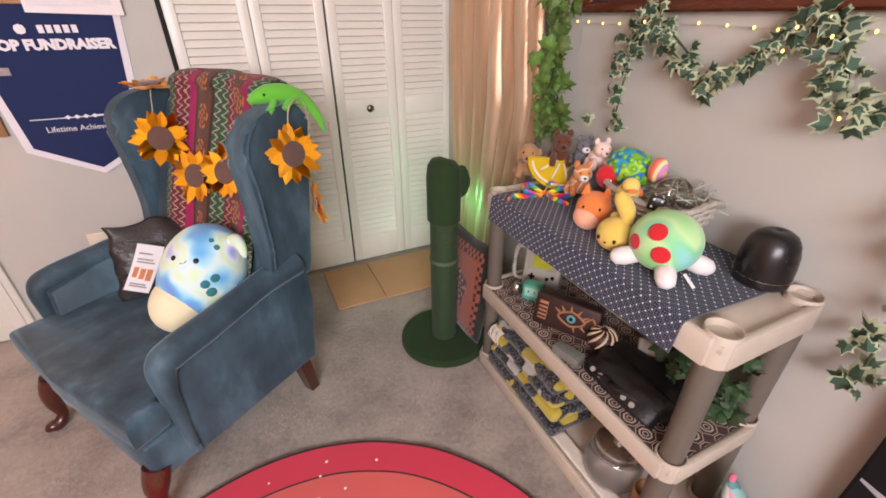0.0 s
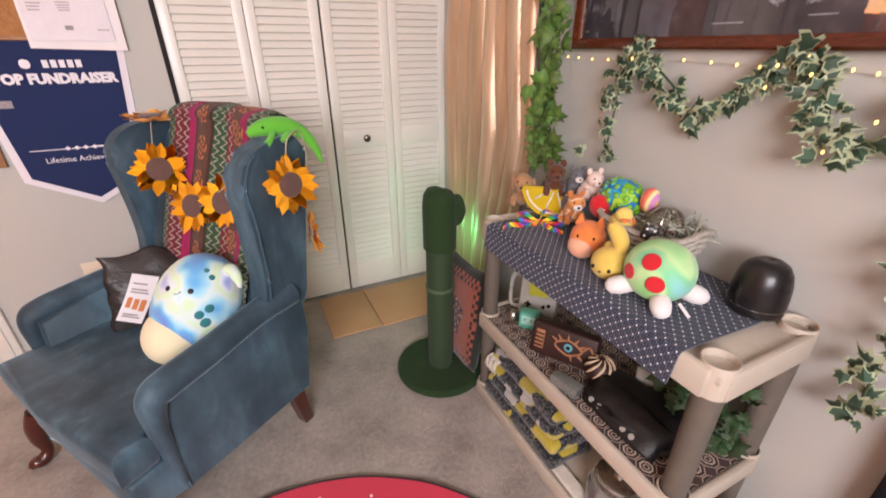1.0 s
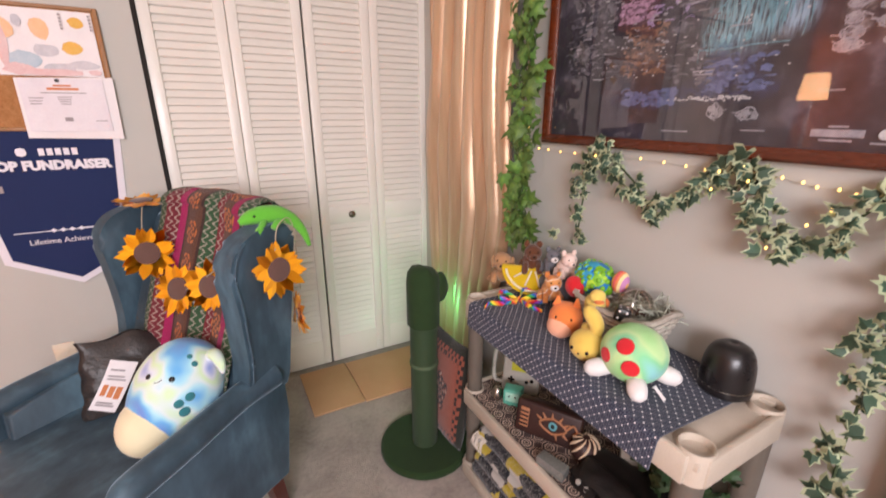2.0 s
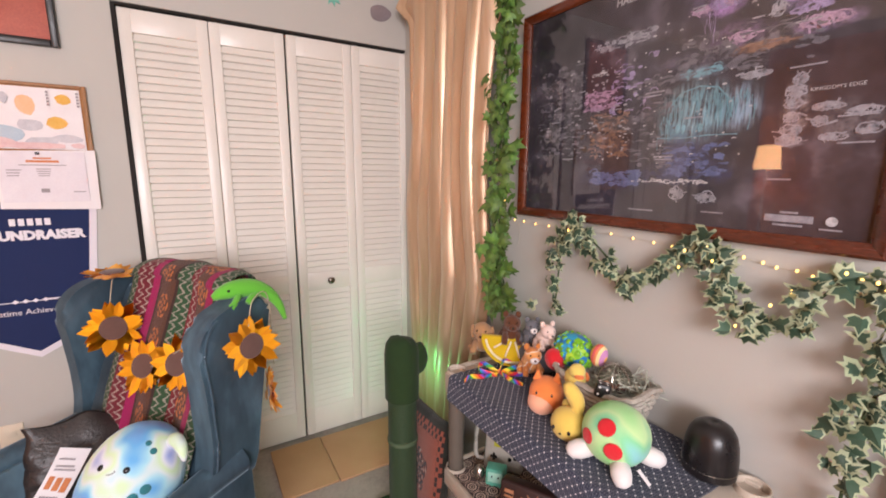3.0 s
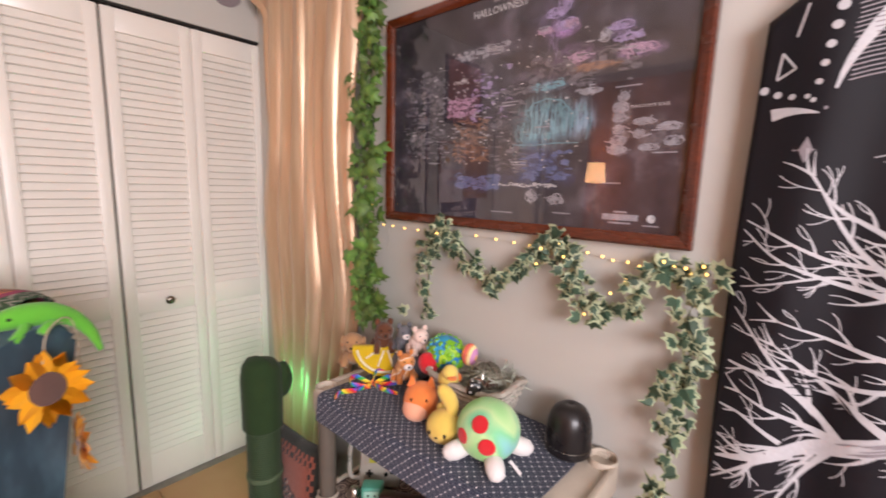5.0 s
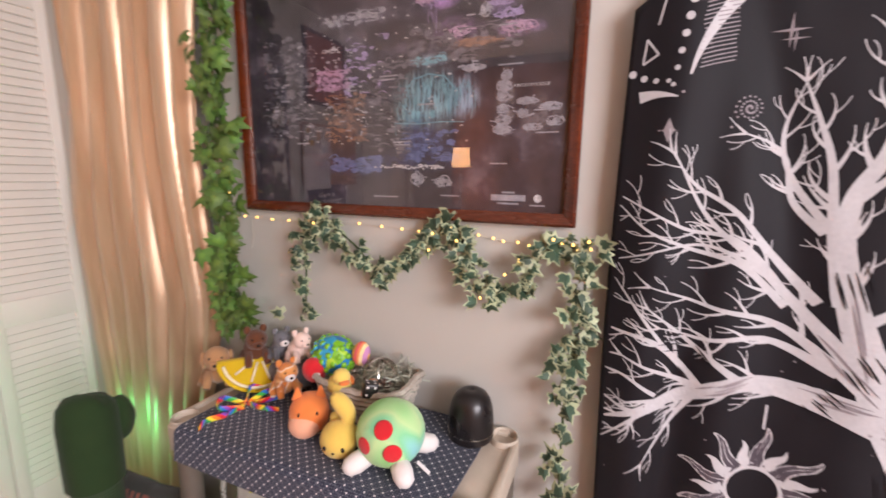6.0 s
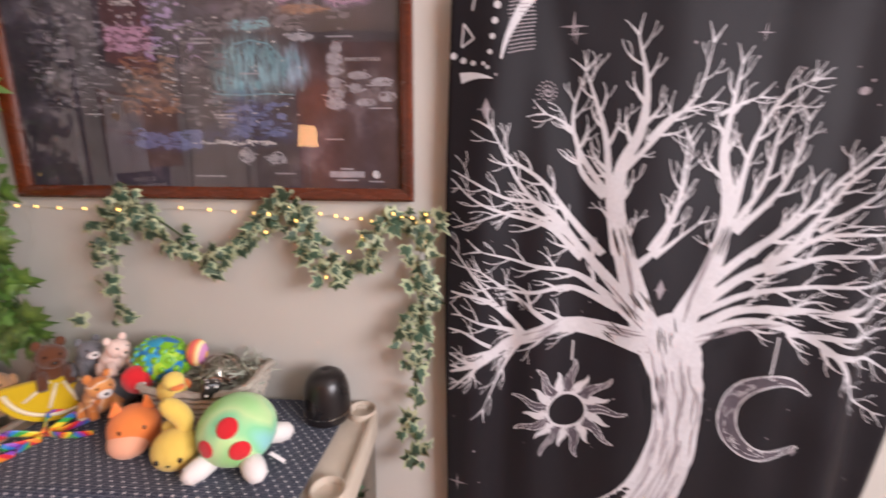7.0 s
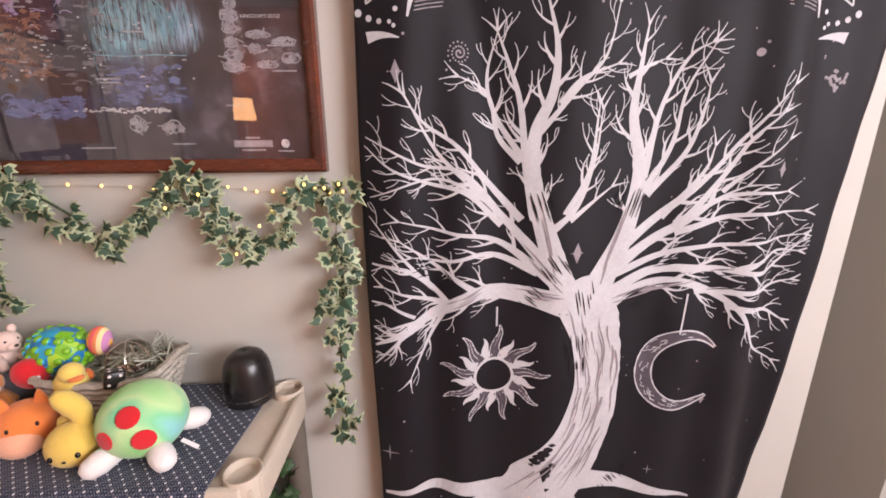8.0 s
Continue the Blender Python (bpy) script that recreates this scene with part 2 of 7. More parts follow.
# closet wall with the closet's opening and the white door's
wall("wall_north", [((W - 0.1, 0, 0), (-2.86, 0.1, H)), ((-2.86, 0, 2.04), (-2.11, 0.1, H)), ((-2.11, 0, 0), (-1.228, 0.1, H)), ((-1.228, 0, 2.045), (0.0, 0.1, H))],
     "warm light grey painted wall above and beside the closet")
wall("wall_east", [((0, -3.12, 0), (0.1, 0.85, H)), ((0, S - 0.1, 0), (0.1, -3.42, H))], "warm light grey painted wall behind the shelf")
wall("wall_west", [((W - 0.1, S - 0.1, 0), (W, 0, H))], "warm light grey painted wall opposite the poster")
wall("wall_south", [((W, S - 0.1, 0), (-2.85, S, H)), ((-1.15, S - 0.1, 0), (0, S, H)), ((-2.85, S - 0.1, 0), (-1.15, S, 1.2)), ((-2.85, S - 0.1, 2.3), (-1.15, S, H))],
     "warm light grey painted wall round the window")
for lo, hi in (((0.1, -3.52, 0), (0.7, -3.42, H)), ((0.1, -3.12, 0), (0.7, -3.005, H)), ((0.7, -3.52, 0), (0.8, -3.005, H))):
    wall("wall_recess", [(lo, hi)], "warm grey painted wall of the recess beside the tapestry")
# the closet's unlit inside is painted dark rather than left to the lamps
wall("closet_back", [((-1.5, 0.75, 0), (0.0, 0.85, H)), ((-1.5, 0.1, 0), (-1.42, 0.75, H))], "plain inside of the closet, coloured dark for shade", DARK)

window = thing("window_1", "wide white-framed window high in the wall", "window", kind="structure")
part("window_frame", join(join(box((-2.85, S - 0.09, 1.2), (-2.79, S - 0.01, 2.3), 0.006), box((-1.21, S - 0.09, 1.2), (-1.15, S - 0.01, 2.3), 0.006)),
     join(box((-2.79, S - 0.09, 1.2), (-1.21, S - 0.01, 1.26), 0.006), box((-2.79, S - 0.09, 2.24), (-1.21, S - 0.01, 2.3), 0.006))), WHITE, window)
part("window_sill", box((-2.9, S - 0.012, 1.16), (-1.1, S + 0.06, 1.195), 0.008), WHITE, window)

# white door and its casing on the closet wall
door = thing("door_1", "white panelled door in a white moulded casing", "door", kind="structure")
for lo, hi in (((-2.11, -0.018, 0), (-2.04, 0.0, 2.11)), ((-2.93, -0.018, 0), (-2.86, 0.0, 2.11)), ((-2.86, -0.018, 2.04), (-2.11, 0.0, 2.11))):
    part("casing", box(lo, hi, 0.006), WHITE, door)
    part("casing_bead", box((lo[0] + 0.02, lo[1] - 0.006, lo[2]), (hi[0] - 0.025 if hi[0] - lo[0] < 0.2 else hi[0], lo[1] + 0.002, hi[2] - (0.0 if hi[0] - lo[0] < 0.2 else 0.03)), 0.003), WHITE, door)
leaf = part("door_leaf", box((-2.855, 0.02, 0.01), (-2.115, 0.055, 2.035), 0.003), WHITE, door)
for x0 in (-2.75, -2.44):
    for z0, z1 in ((0.2, 0.85), (1.0, 1.85)):
        part("raised_panel", box((x0, 0.008, z0), (x0 + 0.24, 0.022, z1), 0.007), WHITE, leaf)

# baseboards
for lo, hi in (((-2.038, -0.014, 0.001), (-1.245, 0.0, 0.085)), ((-0.014, -3.103, 0.001), (0.0, -0.02, 0.085))):
    solid("baseboard", box(lo, hi, 0.004), WHITE, "white painted baseboard along the wall", "baseboard", kind="structure")

# ---- louvred closet doors ----
closet = thing("closet_door", "white louvred bifold closet doors, closed, with one small knob", "closet door", kind="structure")
slat_bm = bmesh.new()
SW = 0.305 - 2 * 0.043
prism([(-0.0045, -0.017), (0.0, -0.0185), (0.0045, -0.017), (0.0045, 0.017), (0.0, 0.0185), (-0.0045, 0.017)], -SW / 2, SW / 2, lambda a, b, d: (d, a, b), bm=slat_bm)
slat_mesh = make("slat", slat_bm, WHITE, True, 50)
STEP = 0.0305
for i, x0 in enumerate((-1.212, -0.9065, -0.598, -0.2925)):
    x1 = x0 + 0.3035 - (0.004 if i == 1 else 0)
    xs = (x0, x0 + 0.043, x1 - 0.043, x1)
    yf, yb = 0.012, 0.042
    pbm = bmesh.new()
    for a, b in ((xs[0], xs[1]), (xs[2], xs[3])):
        box((a, yf, 0.015), (b, yb, 2.03), 0.004, bm=pbm)
    for z0, z1 in ((0.015, 0.165), (0.815, 0.908), (1.945, 2.03)):
        box((xs[1] - 0.003, yf + 0.002, z0), (xs[2] + 0.003, yb - 0.002, z1), 0.002, bm=pbm)
    fold = part("door_panel", pbm, WHITE, closet)
    for z0, z1 in ((0.165, 0.815), (0.908, 1.945)):
        k = int((z1 - z0) / STEP)
        for j in range(k):
            z = z0 + (j + 0.5) * (z1 - z0) / k
            part("slat", slat_mesh, None, fold, m=pose((xs[1] + xs[2]) / 2, 0.028, z, -26, 0, 0))
    if i == 2:
        part("knob", lathe([(0, 0), (0.009, 0), (0.007, 0.012), (0.016, 0.02), (0.018, 0.028), (0.012, 0.034), (0, 0.036)], 20), BRASSY, fold, "round metal knob", m=pose(-0.444, yf, 0.866, 90, 0, 0))
    part("hinge_pin", tube([(x0 + 0.03, 0.026, 2.028), (x0 + 0.03, 0.026, 2.043)], 0.004), METAL, fold)
# track and jamb take the gap's shade as their own colour
solid("closet_track", box((-1.226, 0.006, 2.036), (-0.002, 0.05, 2.0445)), DARK, "metal sliding track over the closet doors, coloured with gap shade", "track", kind="structure", smooth=False)
solid("closet_jamb", box((-1.2275, 0.002, 0.0), (-1.2145, 0.06, 2.036)), DARK, "side jamb of the closet, its shade put into the colour", "jamb", kind="structure", smooth=False)
outlet = thing("wall_outlet", "cream plastic wall outlet plate", "outlet", pose(-1.70, 0, 0.395, 90, 0, 0), kind="structure")
part("plate", box((-0.036, -0.057, 0.0), (0.036, 0.057, 0.006), 0.002), OUTLET, outlet)
for z in (-0.02, 0.02):
    part("socket", box((-0.016, z - 0.013, 0.006), (0.016, z + 0.013, 0.009), 0.002), OUTLET, outlet)

# ---- wing chair ----
CHAIR = pose(-0.983, -0.85, 0, 0, 0, -145.5)
chair = thing("wing_chair", "blue velvet wing chair with rolled arms and dark wooden legs", "armchair", CHAIR)


def side_to(v_out, v_in, flare):
    def to(u, z, d):
        k = flare * max(0.0, (u + 0.1)) * max(0.0, min(1.0, (z - 0.5) / 0.3))
        v = v_out + (v_in - v_out) * d
        return (u, v + (k if v_out > -0.2 else -k), z)
    return to


wing_profile = [(p[0], p[1]) for p in spline([(-0.075, 0.50), (-0.11, 0.70), (-0.155, 0.95), (-0.162, 1.01), (-0.13, 1.046), (-0.07, 1.05), (0.0, 1.035), (0.048, 1.0), (0.074, 0.94), (0.066, 0.85), (0.06, 0.75), (0.062, 0.65), (0.075, 0.565), (0.07, 0.50)], 4)]
arm_profile = [(-0.03, 0.16), (0.44, 0.16), (0.44, 0.30), (0.43, 0.50), (0.30, 0.525), (0.09, 0.555), (-0.06, 0.56), (-0.065, 0.40)]
for v_out, v_in, sign in ((0.0, -0.07, 1), (-0.70, -0.63, -1)):
    reach = 0.014 if sign > 0 else 0.0
    wing_side = [(u + reach * max(0.0, min(1.0, (u + 0.02) / 0.06)) * max(0.0, min(1.0, (z - 0.56) / 0.2)), z) for u, z in wing_profile]
    wing = part("wing", prism(wing_side, 0, 1, side_to(v_out, v_out - sign * (0.074 if sign > 0 else 0.056), 0.10 if sign > 0 else 0.14), 0.02, 4), VELVET, chair, angle=60)
    edge = [side_to(v_out + 0.002 * sign, v_in, 0.10 if sign > 0 else 0.14)(u - 0.014, z, 0.0) for u, z in wing_side[26:48]]
    part("piping", tube(edge, 0.0035, 6), VELVET, wing)
    arm = part("arm", prism(arm_profile, 0, 1, side_to(v_out, v_in, 0.0), 0.012, 3), VELVET, chair, angle=60)
    vm = v_out - sign * 0.022
    roll = spline([(-0.03, vm, 0.56, 0.046), (0.1, vm, 0.55, 0.04), (0.28, vm + 0.012 * sign, 0.53, 0.041), (0.395, vm + 0.016 * sign, 0.517, 0.041), (0.43, vm + 0.016 * sign, 0.498, 0.037), (0.44, vm + 0.014 * sign, 0.43, 0.027), (0.438, vm + 0.014 * sign, 0.33, 0.02), (0.436, vm + 0.018 * sign, 0.2, 0.014)], 6)
    part("arm_roll", tube([p[:3] for p in roll], [p[3] for p in roll], 16, up=(0, 1, 0)), VELVET, arm, angle=70)
    part("piping", tube([(u, v_out + 0.003 * sign, z) for u, z in ((0.425, 0.17), (0.427, 0.3), (0.418, 0.47))], 0.0035, 6), VELVET, arm)
    foot = spline([(0.525, v_out - 0.035 * sign, 0.20, 0.036), (0.545, v_out - 0.03 * sign, 0.15, 0.034), (0.555, v_out - 0.03 * sign, 0.10, 0.024), (0.552, v_out - 0.034 * sign, 0.05, 0.017), (0.572, v_out - 0.036 * sign, 0.022, 0.021), (0.595, v_out - 0.034 * sign, 0.021, 0.02), (0.61, v_out - 0.034 * sign, 0.014, 0.008)], 4)
    part("front_leg", tube([p[:3] for p in foot], [p[3] for p in foot], 12, up=(0, 1, 0)), MAHOGANY, chair, "curved dark red wooden cabriole leg")
    part("rear_leg", prism([(-0.022, -0.022), (0.022, -0.022), (0.022, 0.022), (-0.022, 0.022)], 0, 1,
         lambda a, b, d: (0.03 + a * (1.15 - 0.3 * d) - 0.035 * d, v_out - 0.03 * sign + b * (1.15 - 0.3 * d), 0.20 * (1 - d)), 0.004), MAHOGANY, chair, "straight raked wooden leg")
base = box((-0.02, -0.692, 0.155), (0.545, -0.008, 0.30), 0.016, 3)
part("seat_frame", base, VELVET, chair)
cushion_poly = [(0.08, -0.625), (0.42, -0.625), (0.455, -0.64), (0.46, -0.695), (0.555, -0.70), (0.572, -0.35), (0.555, 0.0), (0.46, -0.005), (0.455, -0.06), (0.42, -0.075), (0.08, -0.075)]
cushion = prism(cushion_poly, 0.302, 0.408, lambda a, b, d: (a, b, d), 0.028, 4)
for v in cushion.verts:
    if v.co.z > 0.35:
        v.co.z += 0.022 * max(0, 1 - ((v.co.x - 0.3) / 0.3) ** 2) * max(0, 1 - ((v.co.y + 0.35) / 0.36) ** 2)
part("seat_cushion", cushion, VELVET, chair, "thick T-shaped seat cushion", angle=60)
back = prism([(p[0], p[1]) for p in spline([(0.11, 0.40), (0.07, 0.55), (0.0, 0.75), (-0.085, 0.95), (-0.11, 1.0), (-0.145, 1.03), (-0.19, 1.02), (-0.20, 0.96), (-0.13, 0.72), (-0.07, 0.45), (-0.03, 0.3)], 3)], 0, 1, lambda a, b, d: (a, -0.635 + 0.57 * d, b), 0.015, 2)
for v in back.verts:
    if v.co.z > 0.9:
        v.co.z += 0.02 * (1 - ((v.co.y + 0.35) / 0.285) ** 2)
part("backrest", back, VELVET, chair, angle=60)

# ---- shelf unit ----
shelf = thing("shelf_unit", "three-tier beige resin shelf unit with taupe posts", "shelf", kind="")
SX0, SX1, SY0, SY1 = -0.345, -0.012, -1.805, -0.955
CUPS = [(x, y) for x in (-0.302, -0.046) for y in (-1.768, -0.995)]
for zt, deep in ((0.745, 0.058), (0.378, 0.045), (0.045, 0.045)):
    tier = box((SX0 + 0.012, SY0 + 0.012, zt - 0.02), (SX1 - 0.012, SY1 - 0.012, zt), 0.003)
    tier_ob = part("tier", tier, TRAY, shelf)
    for lo, hi in (((SX0, SY0 + 0.03, zt - deep), (SX0 + 0.016, SY1 - 0.03, zt + 0.01)), ((SX1 - 0.016, SY0 + 0.03, zt - deep), (SX1, SY1 - 0.03, zt + 0.01)),
                   ((SX0 + 0.03, SY0, zt - deep), (SX1 - 0.03, SY0 + 0.016, zt + 0.01)), ((SX0 + 0.03, SY1 - 0.016, zt - deep), (SX1 - 0.03, SY1, zt + 0.01))):
        part("rim", box(lo, hi, 0.005), TRAY, tier_ob)
    for x, y in CUPS:
        part("corner_cup", lathe([(0.029, zt - deep - 0.002), (0.034, zt - deep), (0.035, zt + 0.010), (0.0335, zt + 0.016), (0.031, zt + 0.016), (0.0295, zt + 0.010), (0.0295, zt - 0.03), (0, zt - 0.032)], 28, at=(x, y, 0)), TRAY, tier_ob)
for x, y in CUPS:
    for z0, z1 in ((0.36, 0.686), (0.02, 0.335)):
        part("post", lathe([(0, z0), (0.0262, z0), (0.0285, z1), (0, z1)], 24, at=(x, y, 0)), POST, shelf)


def navy_cloth():
    m, nt, b = blank("navy_print_cotton", 0.85, Sheen_Weight=0.15)
    uv = coords(nt, "UV")
    sep = nt.nodes.new("ShaderNodeSeparateXYZ")
    nt.links.new(uv, sep.inputs[0])
    u = ma(nt, "MULTIPLY", sep.outputs[0], 1 / 0.0235)
    v = ma(nt, "MULTIPLY", sep.outputs[1], 1 / 0.0235)
    a = ma(nt, "ABSOLUTE", ma(nt, "SUBTRACT", ma(nt, "FRACT", ma(nt, "ADD", u, v)), 0.5))
    c = ma(nt, "ABSOLUTE", ma(nt, "SUBTRACT", ma(nt, "FRACT", ma(nt, "SUBTRACT", u, v)), 0.5))
    big = ma(nt, "MAXIMUM", a, c)
    dot = ma(nt, "LESS_THAN", ma(nt, "MAXIMUM", a, c), 0.11)
    ring = ma(nt, "MULTIPLY", ma(nt, "GREATER_THAN", big, 0.27), ma(nt, "LESS_THAN", big, 0.33))
    cross = ma(nt, "GREATER_THAN", ma(nt, "MINIMUM", a, c), 0.44)
    small = ma(nt, "MULTIPLY", ma(nt, "GREATER_THAN", big, 0.43), ma(nt, "LESS_THAN", ma(nt, "MINIMUM", a, c), 0.07))
    n = noise_tex(nt, uv, 9.0, 3.0)
    fine = noise_tex(nt, uv, 900.0, 1.0)
    col = mix(nt, n, hexc("181e32"), hexc("232b42"))
    col = mix(nt, ma(nt, "MULTIPLY", ring, 0.3), col, hexc("aab0c4"))
    col = mix(nt, ma(nt, "MULTIPLY", ma(nt, "ADD", cross, small), 0.4), col, hexc("c3c6d2"))
    col = mix(nt, ma(nt, "MULTIPLY", dot, 0.92), col, hexc("e8e6ea"))
    link(nt, col, b.inputs["Base Color"])
    relief(nt, b, fine, 0.3, 0.001)
    return m


def octagon_cloth():
    m, nt, b = blank("octagon_print_cotton", 0.85, Sheen_Weight=0.15)
    uv = coords(nt, "UV")
    sep = nt.nodes.new("ShaderNodeSeparateXYZ")
    nt.links.new(uv, sep.inputs[0])
    s = 1 / 0.05
    a = ma(nt, "ABSOLUTE", ma(nt, "SUBTRACT", ma(nt, "FRACT", ma(nt, "MULTIPLY", sep.outputs[0], s)), 0.5))
    c = ma(nt, "ABSOLUTE", ma(nt, "SUBTRACT", ma(nt, "FRACT", ma(nt, "MULTIPLY", sep.outputs[1], s)), 0.5))
    octa = ma(nt, "MAXIMUM", ma(nt, "MAXIMUM", a, c), ma(nt, "MULTIPLY", ma(nt, "ADD", a, c), 0.72))
    rings = ramp(nt, octa, [(0.0, hexc("1e1211")), (0.09, hexc("b79f8e")), (0.15, hexc("1e1211")), (0.23, hexc("c2ab9a")), (0.31, hexc("211413")), (0.43, hexc("bfa593")), (0.475, hexc("3a2725"))], "CONSTANT")
    fine = noise_tex(nt, uv, 900.0, 1.0)
    link(nt, mix(nt, ma(nt, "MULTIPLY", noise_tex(nt, uv, 30.0), 0.15), rings, hexc("6d5a50")), b.inputs["Base Color"])
    relief(nt, b, fine, 0.3, 0.001)
    return m


NAVY, OCTA = navy_cloth(), octagon_cloth()


def top_cloth(u, v):
    # u: from the wall over the front rim; v: along the shelf
    s = u * 0.405
    y = -1.03 - v * (0.70 - 0.02 * max(0.0, u - 0.3)) + 0.012 * u * (1 - v)
    sag = 0.0025 * noise.noise(Vector((s * 9, y * 9, 0)))
    lip = 0.012 * noise.noise(Vector((0.4, y * 7, 2)))
    x = -0.02 - s
    z = 0.7575 + sag
    over = s - 0.315
    if over > 0:
        a = min(over / 0.02, 1.0)
        x = -0.335 - 0.014 * math.sin(a * math.pi / 2) - 0.004 * max(0, over - 0.02) / 0.05 + lip * max(0, over) * 6 * 0.3
        z = 0.7575 - 0.01 * (1 - math.cos(a * math.pi / 2)) - max(0.0, over - 0.02) * (1.0 + 5 * lip)
    return (x, y, z)


solid("shelf_cloth", sheet(40, 70, top_cloth, 0.0025, (0.405, 0.70)), NAVY, "navy cotton cloth with small white printed dots, over the top shelf", "cloth")
solid("shelf_cloth", sheet(24, 50, lambda u, v: (-0.03 - u * 0.298, -0.975 - v * 0.81, 0.3815 + 0.002 * noise.noise(Vector((u * 5, v * 12, 4)))), 0.002, (0.298, 0.81)), OCTA,
      "beige cloth with dark brown octagons on the middle shelf", "cloth")


# ---- poster ----
poster = thing("framed_poster", "dark map poster behind glass in a cherry wood frame", "poster")
PY0, PY1, PZ0, PZ1 = -1.897, -0.955, 1.271, 1.921
FW = 0.028


def rail_profile():
    return [(0.0, 0.0), (0.0, 0.024), (0.006, 0.03), (0.014, 0.027), (0.022, 0.022), (0.028, 0.016), (0.028, 0.0)]


def mitred(p0, p1, inside, nm):
    """A frame bar from p0 to p1 (y, z), its mitred ends running inwards."""
    bm = bmesh.new()
    ends = []
    for (y, z), s in ((p0, 1), (p1, -1)):
        ring = []
        for w, h in rail_profile():
            dy = inside[0] * w + (s * w if inside[0] == 0 else 0)
            dz = inside[1] * w + (s * w if inside[1] == 0 else 0)
            ring.append(bm.verts.new((-0.004 - h, y + dy, z + dz)))
        ends.append(ring)
    k = len(ends[0])
    for i in range(k):
        bm.faces.new((ends[0][i], ends[0][(i + 1) % k], ends[1][(i + 1) % k], ends[1][i]))
    bm.faces.new(ends[0])
    bm.faces.new(ends[1][::-1])
    return part(nm, bm, FRAME_WOOD, poster)


mitred((PY0, PZ0), (PY1, PZ0), (0, 1), "frame_rail")
mitred((PY0, PZ1), (PY1, PZ1), (0, -1), "frame_rail")
mitred((PY0, PZ0), (PY0, PZ1), (1, 0), "frame_stile")
mitred((PY1, PZ0), (PY1, PZ1), (-1, 0), "frame_stile")


# soft washes of colour on the sheet: from the left edge, from the foot, half width, half height, ink, strength
WASHES = [(0.60, 0.53, 0.07, 0.06, "8a7c9a", 0.8), (0.62, 0.50, 0.04, 0.02, "c49ad0", 1.5), (0.655, 0.43, 0.06, 0.03, "94789c", 1.2), (0.80, 0.418, 0.05, 0.016, "b496bc", 1.5)]
WASHES += [(0.765, 0.47, 0.035, 0.022, "8f7ea0", 1.3), (0.39, 0.485, 0.14, 0.02, "8a8490", 1.2), (0.59, 0.372, 0.05, 0.014, "9db4c4", 1.5), (0.56, 0.40, 0.12, 0.02, "6d6474", 1.2)]
WASHES += [(0.585, 0.285, 0.085, 0.062, "9cc0ca", 1.75), (0.68, 0.285, 0.035, 0.045, "a0b4c4", 1.75), (0.545, 0.24, 0.04, 0.02, "6f9fb0", 1.4), (0.31, 0.345, 0.06, 0.035, "9a8094", 1.1)]
WASHES += [(0.35, 0.25, 0.07, 0.07, "8a6c62", 1.1), (0.16, 0.34, 0.10, 0.14, "6a6570", 1.0), (0.40, 0.13, 0.12, 0.025, "4c5078", 1.3), (0.58, 0.15, 0.10, 0.03, "4c5480", 1.2)]
WASHES += [(0.775, 0.27, 0.022, 0.065, "a59a98", 1.3), (0.855, 0.24, 0.05, 0.04, "8c8486", 0.9), (0.57, 0.19, 0.06, 0.05, "54567a", 1.2), (0.45, 0.33, 0.06, 0.09, "54505e", 1.1), (0.70, 0.40, 0.06, 0.012, "9a7258", 1.3)]


def poster_mat():
    m, nt, b = blank("dark_printed_paper", 0.5)
    co = coords(nt)
    n1 = noise_tex(nt, co, 4.0, 5.0, 0.6)
    n2 = noise_tex(nt, co, 16.0, 5.0, 0.65)
    n3 = noise_tex(nt, co, 45.0, 4.0, 0.7)
    col = ramp(nt, ma(nt, "ADD", ma(nt, "MULTIPLY", n1, 0.6), ma(nt, "MULTIPLY", n2, 0.4)), [(0.36, hexc("332e34")), (0.55, hexc("4c454c")), (0.72, hexc("7c737c"))])
    # soft washes of colour printed over the dark sheet
    drip = noise_tex(nt, nd(nt, "ShaderNodeVectorMath", {0: co, 1: (1.0, 9.0, 1.2)}, operation="MULTIPLY"), 16.0, 4.0, 0.65)
    for y, z, ry, rz, c, k in WASHES:
        off = nd(nt, "ShaderNodeVectorMath", {0: co, 1: (-0.004, PY1 - y, PZ0 + z)}, operation="SUBTRACT")
        far = nd(nt, "ShaderNodeVectorMath", {0: nd(nt, "ShaderNodeVectorMath", {0: off, 1: (0.0, 1 / ry, 1 / rz)}, operation="MULTIPLY")}, 1, operation="LENGTH")
        f = nd(nt, "ShaderNodeMapRange", {0: far, 1: 1.25, 2: 0.35, 3: 0.0, 4: 1.0})
        f = ma(nt, "MULTIPLY", ma(nt, "MULTIPLY", f, k), nd(nt, "ShaderNodeMapRange", {0: drip if k > 1.7 else n3, 1: 0.42, 2: 0.66, 3: 0.04, 4: 0.95}))
        col = mix(nt, nd(nt, "ShaderNodeClamp", {0: f}), col, hexc(c))
    link(nt, col, b.inputs["Base Color"])
    return m


part("backing", box((-0.012, PY0 + 0.01, PZ0 + 0.01), (-0.004, PY1 - 0.01, PZ1 - 0.01)), poster_mat(), poster, "near-black printed map sheet", smooth=False)


